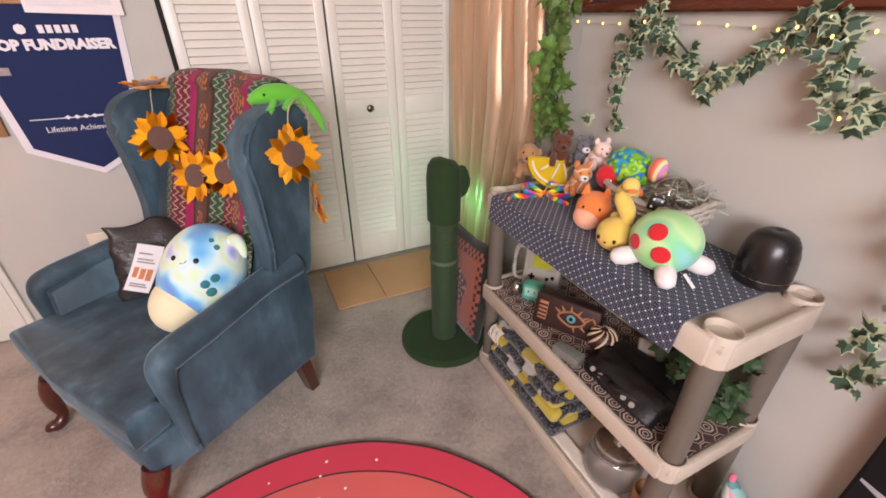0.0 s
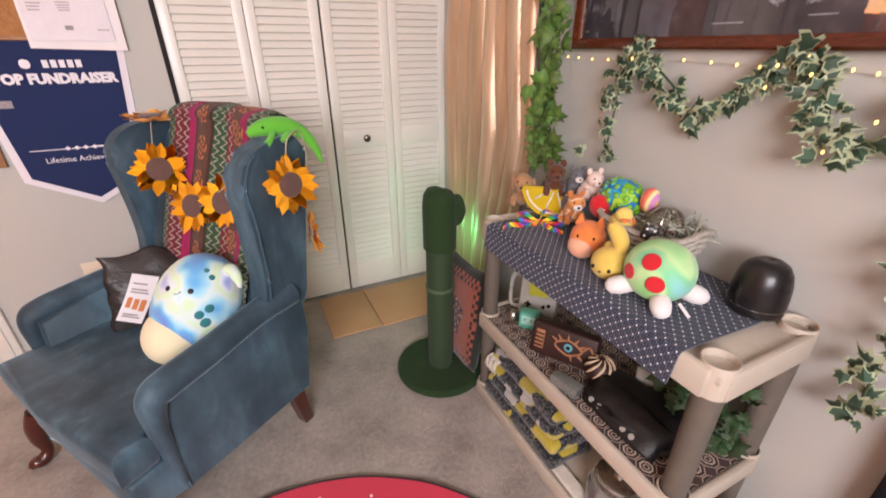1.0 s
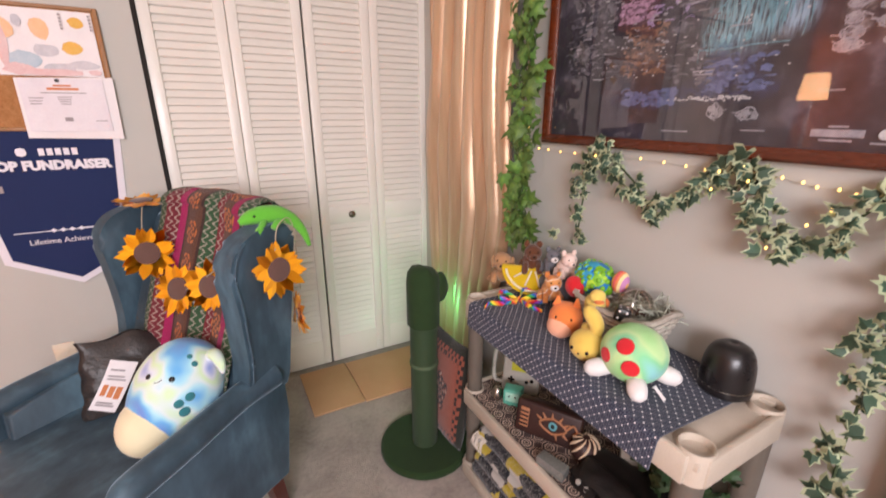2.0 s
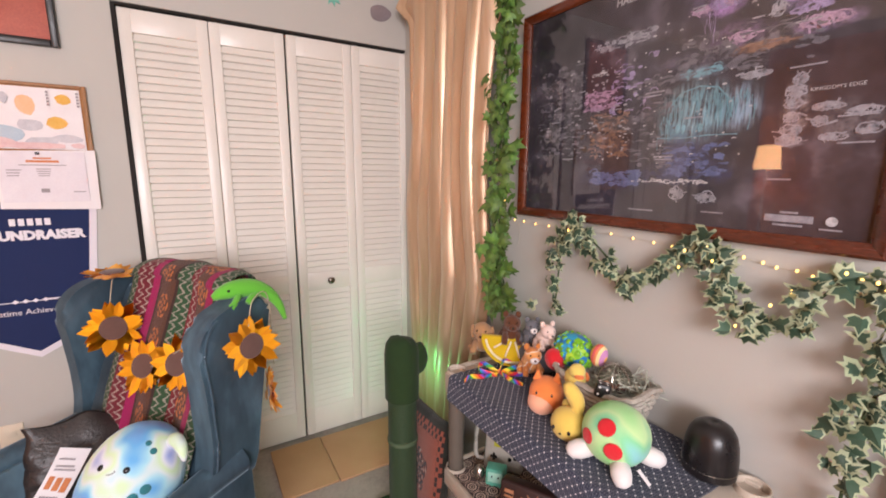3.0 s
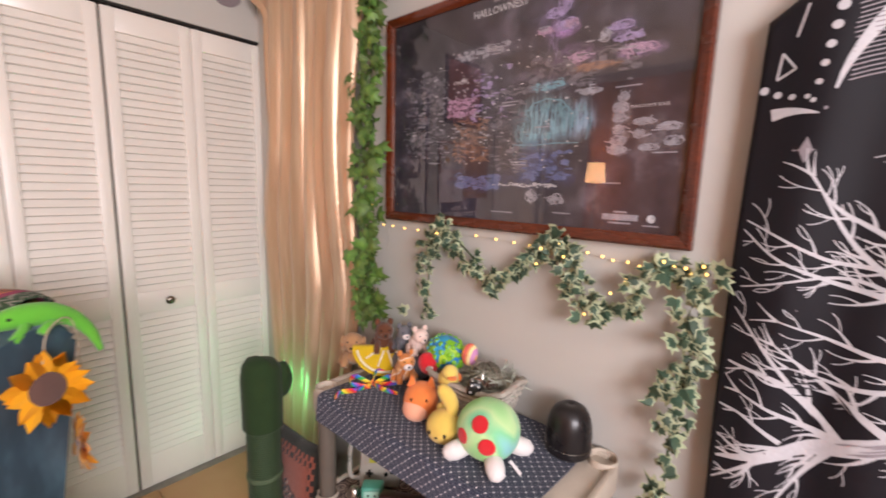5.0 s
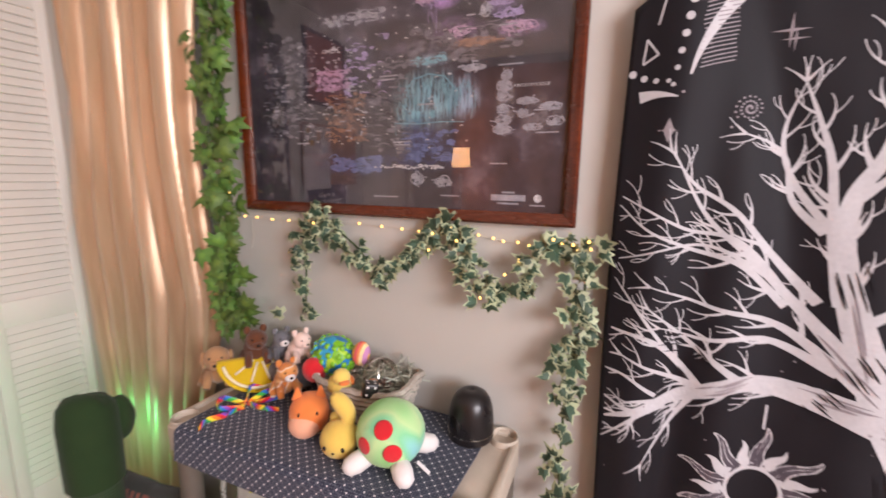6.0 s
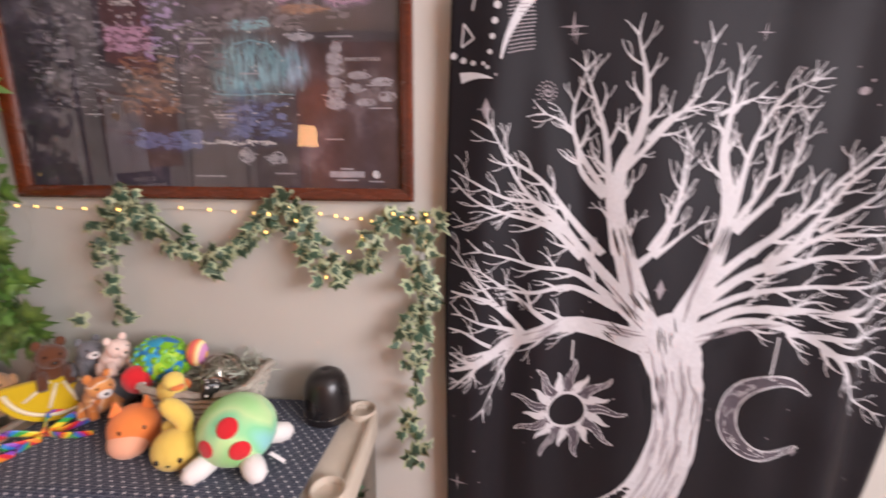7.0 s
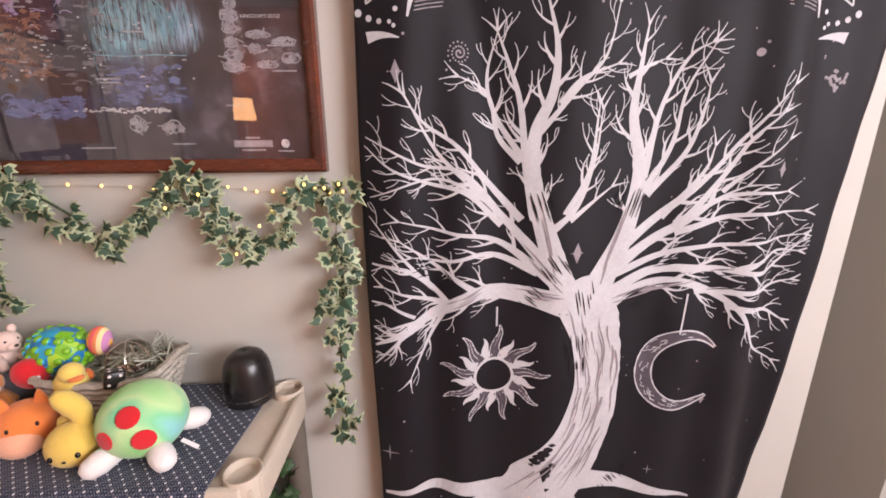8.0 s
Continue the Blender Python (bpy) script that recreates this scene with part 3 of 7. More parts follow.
def glass_mat():
    m, nt, b = blank("picture_glass", 0.015)
    b.inputs["Base Color"].default_value = (1, 1, 1, 1)
    tr = nt.nodes.new("ShaderNodeBsdfTransparent")
    gl = nt.nodes.new("ShaderNodeBsdfGlossy")
    gl.inputs["Roughness"].default_value = 0.02
    fr = nt.nodes.new("ShaderNodeFresnel")
    fr.inputs["IOR"].default_value = 1.9
    mx = nt.nodes.new("ShaderNodeMixShader")
    nt.links.new(fr.outputs[0], mx.inputs[0])
    nt.links.new(tr.outputs[0], mx.inputs[1])
    nt.links.new(gl.outputs[0], mx.inputs[2])
    nt.links.new(mx.outputs[0], nt.nodes["Material Output"].inputs[0])
    return m


GLASS = glass_mat()
pbm = bmesh.new()
pbm.faces.new([pbm.verts.new((-0.0175, y, z)) for y, z in ((PY0 + 0.02, PZ0 + 0.02), (PY0 + 0.02, PZ1 - 0.02), (PY1 - 0.02, PZ1 - 0.02), (PY1 - 0.02, PZ0 + 0.02))])
pane = part("glass", pbm, GLASS, poster, smooth=False)
pane.visible_shadow = False
INK = {"violet": hexc("c8b4dc"), "mauve": hexc("dcb8d2"), "teal": hexc("9accd8"), "blue": hexc("7d88b4"), "grey": hexc("c4c0c6"), "dim": hexc("8e8890"), "rust": hexc("b48c78"), "white": hexc("f0ecec")}
INKS = {k: surf("ink_" + k, v, tuple(x * 0.35 for x in v[:3]) + (1,), 0.6, 60, 400, 0) for k, v in INK.items()}


def on_sheet(a, b, lift=0.0):
    """A point on the printed sheet, a from its left edge and b from its foot."""
    return (-0.0126 - lift, PY1 - a, PZ0 + b)


def pen(bm, pts, w, lift=0.0014):
    """A drawn line of width w through (a, b)."""
    lift += 0.0008 * ((len(bm.verts) * 0.618) % 1.0)
    rows = []
    for i, p in enumerate(pts):
        q, r = pts[max(i - 1, 0)], pts[min(i + 1, len(pts) - 1)]
        t = Vector((r[0] - q[0], r[1] - q[1])).normalized() * w / 2
        rows.append([bm.verts.new(on_sheet(p[0] + k * t.y, p[1] - k * t.x, lift)) for k in (-1, 1)])
    for p, q in zip(rows, rows[1:]):
        bm.faces.new((p[0], p[1], q[1], q[0]))


def blot(bm, a, b, ra, rb, rng, lift=0.0006):
    """A ragged filled patch."""
    n, lift = 18, lift + 0.0009 * rng.random()
    ring = [(a + ra * rng.uniform(0.6, 1.15) * math.cos(t), b + rb * rng.uniform(0.6, 1.15) * math.sin(t)) for t in (2 * math.pi * k / n for k in range(n))]
    c = bm.verts.new(on_sheet(a, b, lift))
    vs = [bm.verts.new(on_sheet(*p, lift)) for p in ring]
    for k in range(n):
        bm.faces.new((c, vs[k], vs[(k + 1) % n]))


def crag(bm, a, b, ra, rb, rng):
    """A drawn floating rock: a ragged lit outline with a flat ledge, and shading under it."""
    n = 22
    ring = [(a + ra * rng.uniform(0.82, 1.1) * math.cos(t), b + rb * rng.uniform(0.75, 1.15) * math.sin(t) * (1.0 if math.sin(t) > 0 else 0.5)) for t in (2 * math.pi * k / n for k in range(n + 1))]
    ring[-1] = ring[0]
    pen(bm, ring, 0.003)
    for _ in range(5):
        blot(bm, a + ra * rng.uniform(-0.6, 0.6), b + rb * rng.uniform(-0.1, 0.6), ra * 0.3, rb * 0.35, rng, 0.001)
    for _ in range(int(10 + 500 * ra)):
        x = a + ra * rng.uniform(-0.8, 0.8)
        y = b + rb * rng.uniform(-0.3, 0.6)
        pen(bm, [(x, y), (x + rng.gauss(0, 0.003), y + rng.gauss(0, 0.004)), (x + rng.gauss(0, 0.007), y + rng.gauss(0, 0.005))], rng.uniform(0.0014, 0.0042))


def drips(bm, a0, a1, top, low, n, rng, w=0.002):
    """Hanging strokes under an arch."""
    for k in range(n):
        u = (k + rng.random()) / n
        a = a0 + (a1 - a0) * u
        t = top - 0.03 * (2 * u - 1) ** 2 - rng.uniform(0, 0.008)
        t -= (top - low) * (rng.uniform(0.0, 0.5) if rng.random() < 0.4 else 0.0)
        e = t - (top - low) * rng.uniform(0.15, 0.6)
        pen(bm, [(a, t), (a + rng.gauss(0, 0.001), (t + e) / 2), (a + rng.gauss(0, 0.002), e)], w * rng.uniform(0.5, 1.3))


def rooms(bm, a0, b0, a1, b1, n, rng, size=0.009):
    """Small outlined chambers and ledges spread over an area."""
    for _ in range(n):
        a, b, w, h = rng.uniform(a0, a1), rng.uniform(b0, b1), size * rng.uniform(0.4, 1.6), size * rng.uniform(0.25, 0.8)
        kind = rng.random()
        if kind < 0.25:
            pen(bm, [(a - w, b), (a - w * 0.2, b + h * rng.uniform(-0.2, 0.3)), (a + w, b + h * rng.uniform(-0.2, 0.2))], rng.uniform(0.0016, 0.0042))
        elif kind < 0.5:
            pts = [(a + w * math.cos(t) * rng.uniform(0.8, 1.1), b + h * math.sin(t)) for t in (math.pi * k / 8 for k in range(9))]
            pen(bm, pts, rng.uniform(0.0014, 0.003))
        else:
            blot(bm, a, b, w * 0.75, h * 0.9, rng)


rng = random.Random(5)
DRAWN = {}
for ink in INKS:
    DRAWN[ink] = bmesh.new()
for ink, spots in (("violet", ((0.622, 0.552, 0.016, 0.026), (0.600, 0.535, 0.028, 0.016), (0.628, 0.503, 0.034, 0.016), (0.760, 0.475, 0.028, 0.012), (0.778, 0.448, 0.034, 0.008))),
                   ("mauve", ((0.800, 0.420, 0.042, 0.013), (0.665, 0.424, 0.026, 0.014), (0.640, 0.505, 0.018, 0.010), (0.575, 0.50, 0.02, 0.008))),
                   ("grey", ((0.824, 0.267, 0.024, 0.009), (0.874, 0.255, 0.024, 0.008), (0.838, 0.212, 0.022, 0.009), (0.885, 0.222, 0.018, 0.013), (0.815, 0.24, 0.012, 0.012), (0.56, 0.095, 0.018, 0.02), (0.63, 0.09, 0.022, 0.016), (0.725, 0.46, 0.012, 0.02), (0.70, 0.345, 0.03, 0.008)))):
    for a, b, ra, rb in spots:
        crag(DRAWN[ink], a, b, ra, rb, rng)
for b, r in ((0.322, 0.012), (0.30, 0.017), (0.278, 0.014), (0.252, 0.012), (0.228, 0.018), (0.208, 0.022)):
    crag(DRAWN["grey"], 0.774 + rng.uniform(-0.004, 0.004), b, r, 0.014, rng)
    blot(DRAWN["dim"], 0.774, b, r, 0.013, rng)
drips(DRAWN["teal"], 0.515, 0.665, 0.338, 0.24, 46, rng)
drips(DRAWN["teal"], 0.655, 0.708, 0.325, 0.25, 16, rng, 0.0016)
drips(DRAWN["teal"], 0.498, 0.53, 0.285, 0.225, 10, rng, 0.0016)
drips(DRAWN["violet"], 0.585, 0.61, 0.50, 0.44, 9, rng, 0.0016)
pen(DRAWN["teal"], [(0.50, 0.232), (0.56, 0.229), (0.62, 0.232), (0.68, 0.230)], 0.002)
pen(DRAWN["teal"], [(0.522, 0.30), (0.55, 0.332), (0.59, 0.341), (0.63, 0.333), (0.66, 0.30)], 0.003)
for a in (0.548, 0.562, 0.60):
    blot(DRAWN["teal"], a, 0.25, 0.006, 0.012, rng, 0.001)
for ink, area, n, size in (("dim", (0.08, 0.20, 0.25, 0.46), 70, 0.011), ("dim", (0.42, 0.16, 0.55, 0.38), 46, 0.010), ("dim", (0.54, 0.36, 0.80, 0.45), 40, 0.012), ("mauve", (0.265, 0.32, 0.365, 0.37), 46, 0.007), ("rust", (0.29, 0.19, 0.41, 0.31), 50, 0.008), ("rust", (0.66, 0.395, 0.75, 0.405), 12, 0.012),
                           ("grey", (0.30, 0.475, 0.47, 0.50), 34, 0.009), ("blue", (0.31, 0.115, 0.45, 0.15), 34, 0.013), ("blue", (0.52, 0.14, 0.66, 0.21), 34, 0.010), ("teal", (0.55, 0.362, 0.63, 0.38), 18, 0.007), ("white", (0.285, 0.41, 0.345, 0.425), 14, 0.004), ("white", (0.44, 0.122, 0.63, 0.13), 34, 0.0035), ("violet", (0.35, 0.30, 0.48, 0.44), 24, 0.009), ("white", (0.2, 0.17, 0.7, 0.5), 60, 0.0028), ("grey", (0.12, 0.2, 0.42, 0.44), 44, 0.006)):
    rooms(DRAWN[ink], *area, n * 2, rng, size * 1.15)
for ink, nm in (("violet", "upper_islands"), ("mauve", "pink_islands"), ("teal", "hanging_city"), ("blue", "deep_rooms"), ("grey", "tower"), ("dim", "faint_rooms"), ("rust", "brown_rooms"), ("white", "white_strokes")):
    part(nm, DRAWN[ink], INKS[ink], poster, smooth=False)["kind"] = "stuff"


def writing(body, size, m, material, parent, name="lettering", extrude=0.0002, align="LEFT", bold=0.0):
    cu = bpy.data.curves.new("text", "FONT")
    cu.body, cu.size, cu.extrude, cu.align_x, cu.resolution_u, cu.offset = body, size, extrude, align, 2, bold
    tmp = new("text_tmp", cu)
    me = bpy.data.meshes.new_from_object(tmp.evaluated_get(bpy.context.evaluated_depsgraph_get()))
    bpy.data.objects.remove(tmp)
    me.materials.clear()
    me.materials.append(material)
    return part(name, me, None, parent, m=m)


def on_east(y, z, x=-0.0152):
    return Matrix(((0, 0, -1, x), (-1, 0, 0, y), (0, 1, 0, z), (0, 0, 0, 1)))


def on_north(x, z, y=-0.01):
    return Matrix(((1, 0, 0, x), (0, 0, -1, y), (0, 1, 0, z), (0, 0, 0, 1)))


writing("MAP OF", 0.012, on_east(PY1 - 0.437, PZ0 + 0.606), INKS["white"], poster, align="CENTER")
writing("HALLOWNEST", 0.0265, on_east(PY1 - 0.437, PZ0 + 0.578), INKS["white"], poster, align="CENTER", bold=0.0004)
writing("KINGDOM'S EDGE", 0.0095, on_east(PY1 - 0.794, PZ0 + 0.298), INKS["white"], poster)
bars = bmesh.new()
for a, b, w in ((0.457, 0.343, 0.05), (0.46, 0.335, 0.04), (0.493, 0.186, 0.05), (0.50, 0.179, 0.04), (0.191, 0.187, 0.04), (0.757, 0.345, 0.056), (0.745, 0.134, 0.04), (0.435, 0.051, 0.07), (0.623, 0.058, 0.048), (0.555, 0.51, 0.03), (0.56, 0.503, 0.022), (0.68, 0.455, 0.022), (0.84, 0.247, 0.055), (0.755, 0.426, 0.04), (0.56, 0.272, 0.045), (0.36, 0.315, 0.03), (0.14, 0.30, 0.03), (0.845, 0.2, 0.05)):
    box((-0.0152, PY1 - a - w, PZ0 + b), (-0.0148, PY1 - a, PZ0 + b + 0.003), bm=bars)
part("map_labels", bars, INKS["grey"], poster, smooth=False)["kind"] = "stuff"
logo = box((-0.0152, PY1 - 0.83, PZ0 + 0.052), (-0.0148, PY1 - 0.75, PZ0 + 0.066))
for y, z, w, h in ((0.765, 0.044, 0.05, 0.004), (0.775, 0.069, 0.03, 0.004), (0.84, 0.042, 0.034, 0.003)):
    box((-0.0152, PY1 - y - w, PZ0 + z), (-0.0148, PY1 - y, PZ0 + z + h), bm=logo)
part("title_block", logo, INKS["grey"], poster, smooth=False)
part("emblem", lathe([(0, 0), (0.009, 0), (0.009, 0.0006), (0, 0.0006)], 16), INKS["white"], poster, m=pose(-0.0148, PY1 - 0.857, PZ0 + 0.059, 0, -90, 0), smooth=False)

# ---- curtain in the corner ----
def fold_x(k, z):
    """Deep soft pleats that drift and merge on the way down; k runs across the cloth."""
    drift = 0.05 * math.sin(z * 1.9 + 5 * k) + 0.035 * noise.noise(Vector((k * 3, z * 1.1, 1)))
    p = (k + drift) * 7.0
    ridge = abs(math.sin(math.pi * p)) ** 0.7 * (0.7 + 0.5 * noise.noise(Vector((math.floor(p), z * 0.8, 5))))
    fine = 0.35 * math.sin(math.pi * p * 2.7 + 1.4 * z) + 0.7 * noise.noise(Vector((k * 13 + 0.6 * z, z * 0.9, 3))) + 0.25 * noise.noise(Vector((k * 34, z * 2.6, 7)))
    return -0.030 - 0.042 * ridge - 0.011 * fine


def curtain_pt(u, v):
    z = 0.04 + v * 2.33
    y0 = -0.145 + 0.05 * math.exp(-((z - 1.2) / 0.3) ** 2) - 0.03 * max(0.0, z - 1.7) - 0.12 * max(0.0, 0.75 - z)
    y1 = -0.825 - 0.05 * max(0.0, z - 1.5) + 0.22 * max(0.0, 0.95 - z) + 0.012 * math.sin(z * 5)
    y = y0 + (y1 - y0) * u
    flap = 0.05 * math.exp(-(u / 0.06) ** 2) * math.exp(-((z - 2.2) / 0.05) ** 2)
    return (fold_x(u, z) - flap, y + flap, z)


solid("curtain", sheet(190, 80, curtain_pt, 0.0015, (1, 2.3)), CURTAIN, "champagne satin curtain hanging in soft folds in the corner", "curtain", angle=180)
solid("curtain_rod", tube([(-0.062, -0.01, 2.385), (-0.062, -1.0, 2.385)], 0.012, 12), METAL, "slim metal curtain rod above the satin curtain", "curtain rod")

# ---- tapestry ----
TY0, TY1, TZ0 = -1.976, -2.996, 0.18


def cloth_x(y, z):
    d = -y
    hang = max(0.0, min(1.0, (1.9 - z) / 1.2))
    s = 0.020 * math.sin(d * 33 + 0.7 * math.sin(z * 2)) * math.exp(-((d - 2.10) / 0.11) ** 2) * (0.55 + 0.5 * hang)
    s += 0.018 * math.sin(d * 34 + 1.1 + z) * math.exp(-((d - 2.88) / 0.12) ** 2) * (0.5 + 0.5 * hang)
    s += 0.009 * math.sin(d * 17.0 + 0.9 * z + 0.8 * math.sin(z * 3)) + 0.014 * noise.noise(Vector((d * 9, z * 1.0, 3))) + 0.005 * noise.noise(Vector((d * 8 + z * 5, z * 4, 8)))
    # folds that fall from the pinned corners
    s += 0.012 * math.exp(-((d - 2.13 - 0.22 * (1.9 - z)) / 0.035) ** 2) * max(0.0, min(1.0, (z - 1.0) / 0.5))
    return -0.045 + s


def tap_top(d):
    return min(1.675 + 0.9 * (d - 1.965), 1.93, 1.80 + 0.7 * max(0.0, 2.99 - d)) - 0.012 * math.sin((d - 1.96) * 9)


def tap_pt(u, v):
    d = -TY0 + (TY0 - TY1) * u
    z = TZ0 + (tap_top(d) - TZ0) * v
    d += 0.006 * math.sin(z * 4) * (1 - u) + 0.076 * (z - 0.73) * u
    return (cloth_x(-d, z), -d, z)


tapestry = thing("tapestry", "black wall tapestry printed with a bare white tree, sun and moon", "tapestry")
part("cloth", sheet(110, 70, tap_pt, 0.0012, (1, 1)), BLACKCLOTH, tapestry, angle=180)


class Strokes:
    """Flat brush strokes that follow the cloth."""

    def __init__(self):
        self.bm = bmesh.new()
        self.lift = 0.0022

    def at(self, d, z):
        return self.bm.verts.new((cloth_x(-d, z) - self.lift, -d, z))

    def path(self, pts, ragged=0.0, rng=None):
        """pts: (d, z, width), drawn as a strip of short quads."""
        rows = []
        for i, p in enumerate(pts):
            a, b = pts[max(i - 1, 0)], pts[min(i + 1, len(pts) - 1)]
            t = Vector((b[0] - a[0], b[1] - a[1]))
            t = t.normalized() if t.length > 1e-6 else Vector((0, 1))
            w = p[2] / 2
            w1 = w * (1 + (rng.uniform(-ragged, ragged) if rng else 0))
            n = 2 if max(q[2] for q in pts) < 0.02 else 5
            rows.append([self.at(p[0] + t.y * q, p[1] - t.x * q) for q in [(-w + (w + w1) * k / (n - 1)) for k in range(n)]])
        for r, s in zip(rows, rows[1:]):
            for k in range(len(r) - 1):
                self.bm.faces.new((r[k], r[k + 1], s[k + 1], s[k]))

    def disc(self, d, z, r, n=12, squash=1.0):
        c = self.at(d, z)
        ring = [self.at(d + r * math.cos(a), z + r * squash * math.sin(a)) for a in (2 * math.pi * k / n for k in range(n))]
        for k in range(n):
            self.bm.faces.new((c, ring[k], ring[(k + 1) % n]))

    def ring(self, d, z, r0, r1, n=32, a0=0.0, a1=2 * math.pi):
        inner = [self.at(d + r0 * math.cos(a), z + r0 * math.sin(a)) for a in (a0 + (a1 - a0) * k / n for k in range(n + 1))]
        outer = [self.at(d + r1 * math.cos(a), z + r1 * math.sin(a)) for a in (a0 + (a1 - a0) * k / n for k in range(n + 1))]
        for k in range(n):
            self.bm.faces.new((inner[k], outer[k], outer[k + 1], inner[k + 1]))

    def star(self, d, z, r, points=4, waist=0.18, turn=0.0):
        c = self.at(d, z)
        ring = []
        for k in range(points * 2):
            a = turn + math.pi * k / points
            q = r if k % 2 == 0 else r * waist
            ring.append(self.at(d + q * math.cos(a), z + q * math.sin(a)))
        for k in range(len(ring)):
            self.bm.faces.new((c, ring[k], ring[(k + 1) % len(ring)]))


tree, trng = Strokes(), random.Random(11)
LEFT, RIGHT = 1.982, 2.985


def twig(d, z, ang, length, width, depth, curl):
    """A tapering, curving twig that forks into finer ones."""
    n = 9
    pts, x, y, a = [], d, z, ang
    for i in range(n + 1):
        k = i / n
        pts.append((x, y, max(width * (1 - k ** 1.15), 0.0016)))
        a += curl / n * (0.5 + k)
        x += math.cos(a) * length / n
        y += math.sin(a) * length / n
        if not LEFT < x < RIGHT:
            break
    if len(pts) < 4:
        return
    tree.path(pts)
    if depth > 0:
        side = trng.choice((-1, 1))
        for at in (0.32, 0.6) if depth > 1 else (0.48,):
            i = min(max(1, int(at * len(pts))), len(pts) - 2)
            b = math.atan2(pts[i + 1][1] - pts[i][1], pts[i + 1][0] - pts[i][0])
            twig(pts[i][0], pts[i][1], b + side * trng.uniform(0.6, 0.95), length * trng.uniform(0.42, 0.6), pts[i][2] * 0.75, depth - 1, -side * trng.uniform(0.5, 1.1))
            side = -side


def limb(ctrl, twigs=True):
    pts = spline([(d, z, w * (1.0 if not twigs else 0.64 if ctrl[0][2] > 0.085 else 0.41)) for d, z, w in ctrl], 10)
    tree.path([tuple(p) for p in pts], 0.04, trng)
    if not twigs:
        return
    n = len(pts)
    run, side = 0.0, trng.choice((-1, 1))
    for i in range(max(4, int(n * 0.22)), n - 2):
        p, q = pts[i], pts[i - 1]
        run += math.hypot(p[0] - q[0], p[1] - q[1])
        w = p[2]
        if w > 0.05 or run < (0.038 if w > 0.010 else 0.028):
            continue
        run = 0.0
        a = math.atan2(p[1] - q[1], p[0] - q[0])
        length = 0.05 + 1.6 * min(w, 0.024)
        twig(p[0], p[1], a + side * trng.uniform(0.65, 1.0), length * trng.uniform(0.75, 1.15), min(w * 0.68, 0.0105), 2 if w > 0.015 else 1, -side * trng.uniform(0.5, 1.2))
        side = -side
    p, q = pts[-1], pts[-3]
    for b in (-0.35, 0.4):
        twig(p[0], p[1], math.atan2(p[1] - q[1], p[0] - q[0]) + b, 0.04, 0.005, 0, b * 0.6)


limb([(2.19, 0.372, 0.04), (2.28, 0.385, 0.11), (2.385, 0.43, 0.20), (2.481, 0.576, 0.142), (2.518, 0.726, 0.116), (2.508, 0.867, 0.119), (2.471, 0.985, 0.149)], False)
limb([(2.424, 0.985, 0.101), (2.373, 1.122, 0.072), (2.338, 1.25, 0.052), (2.338, 1.346, 0.041), (2.368, 1.426, 0.029), (2.372, 1.513, 0.017), (2.348, 1.606, 0.005)])
limb([(2.414, 1.014, 0.081), (2.307, 1.136, 0.047), (2.221, 1.225, 0.03), (2.133, 1.309, 0.018), (2.068, 1.422, 0.006)])
limb([(2.416, 1.0, 0.067), (2.277, 1.109, 0.033), (2.161, 1.136, 0.018), (2.048, 1.168, 0.005)])
limb([(2.33, 1.274, 0.035), (2.257, 1.38, 0.024), (2.236, 1.457, 0.016), (2.255, 1.543, 0.004)])
limb([(2.34, 1.34, 0.031), (2.415, 1.432, 0.02), (2.468, 1.494, 0.012), (2.487, 1.589, 0.005)])
limb([(2.378, 1.136, 0.044), (2.437, 1.2, 0.023), (2.465, 1.299, 0.014), (2.473, 1.394, 0.005)])
limb([(2.497, 0.999, 0.108), (2.549, 1.122, 0.069), (2.57, 1.263, 0.049), (2.542, 1.383, 0.032), (2.547, 1.484, 0.016), (2.555, 1.554, 0.005)])
limb([(2.561, 1.188, 0.046), (2.633, 1.313, 0.025), (2.652, 1.43, 0.014), (2.692, 1.519, 0.005)])
limb([(2.552, 1.102, 0.062), (2.703, 1.239, 0.031), (2.782, 1.338, 0.018), (2.849, 1.439, 0.005)])
limb([(2.521, 1.027, 0.050), (2.674, 1.088, 0.030), (2.833, 1.108, 0.017), (2.967, 1.122, 0.005)])
limb([(2.513, 0.977, 0.077), (2.627, 1.04, 0.052), (2.763, 1.046, 0.036), (2.889, 1.039, 0.022), (2.97, 1.108, 0.005)])
limb([(2.516, 0.941, 0.061), (2.592, 0.998, 0.054), (2.7, 1.012, 0.047), (2.822, 0.953, 0.029), (2.892, 0.846, 0.017), (2.961, 0.798, 0.006)])
limb([(2.46, 0.956, 0.109), (2.336, 0.986, 0.07), (2.236, 0.994, 0.052), (2.151, 0.959, 0.045), (2.072, 0.917, 0.032), (1.985, 0.875, 0.007)])
limb([(2.164, 0.959, 0.04), (2.072, 1.05, 0.026), (1.985, 1.071, 0.01)])
limb([(2.098, 1.029, 0.02), (2.035, 1.11, 0.013), (1.984, 1.177, 0.004)])
limb([(2.151, 0.959, 0.03), (2.112, 0.888, 0.019), (2.064, 0.783, 0.005)])
limb([(2.078, 0.939, 0.021), (2.02, 0.975, 0.013), (1.98, 0.982, 0.007)])
limb([(2.315, 1.123, 0.031), (2.195, 1.261, 0.021), (2.097, 1.285, 0.015), (1.985, 1.342, 0.005)])
limb([(2.247, 1.2, 0.022), (2.134, 1.255, 0.014), (1.988, 1.218, 0.005)])
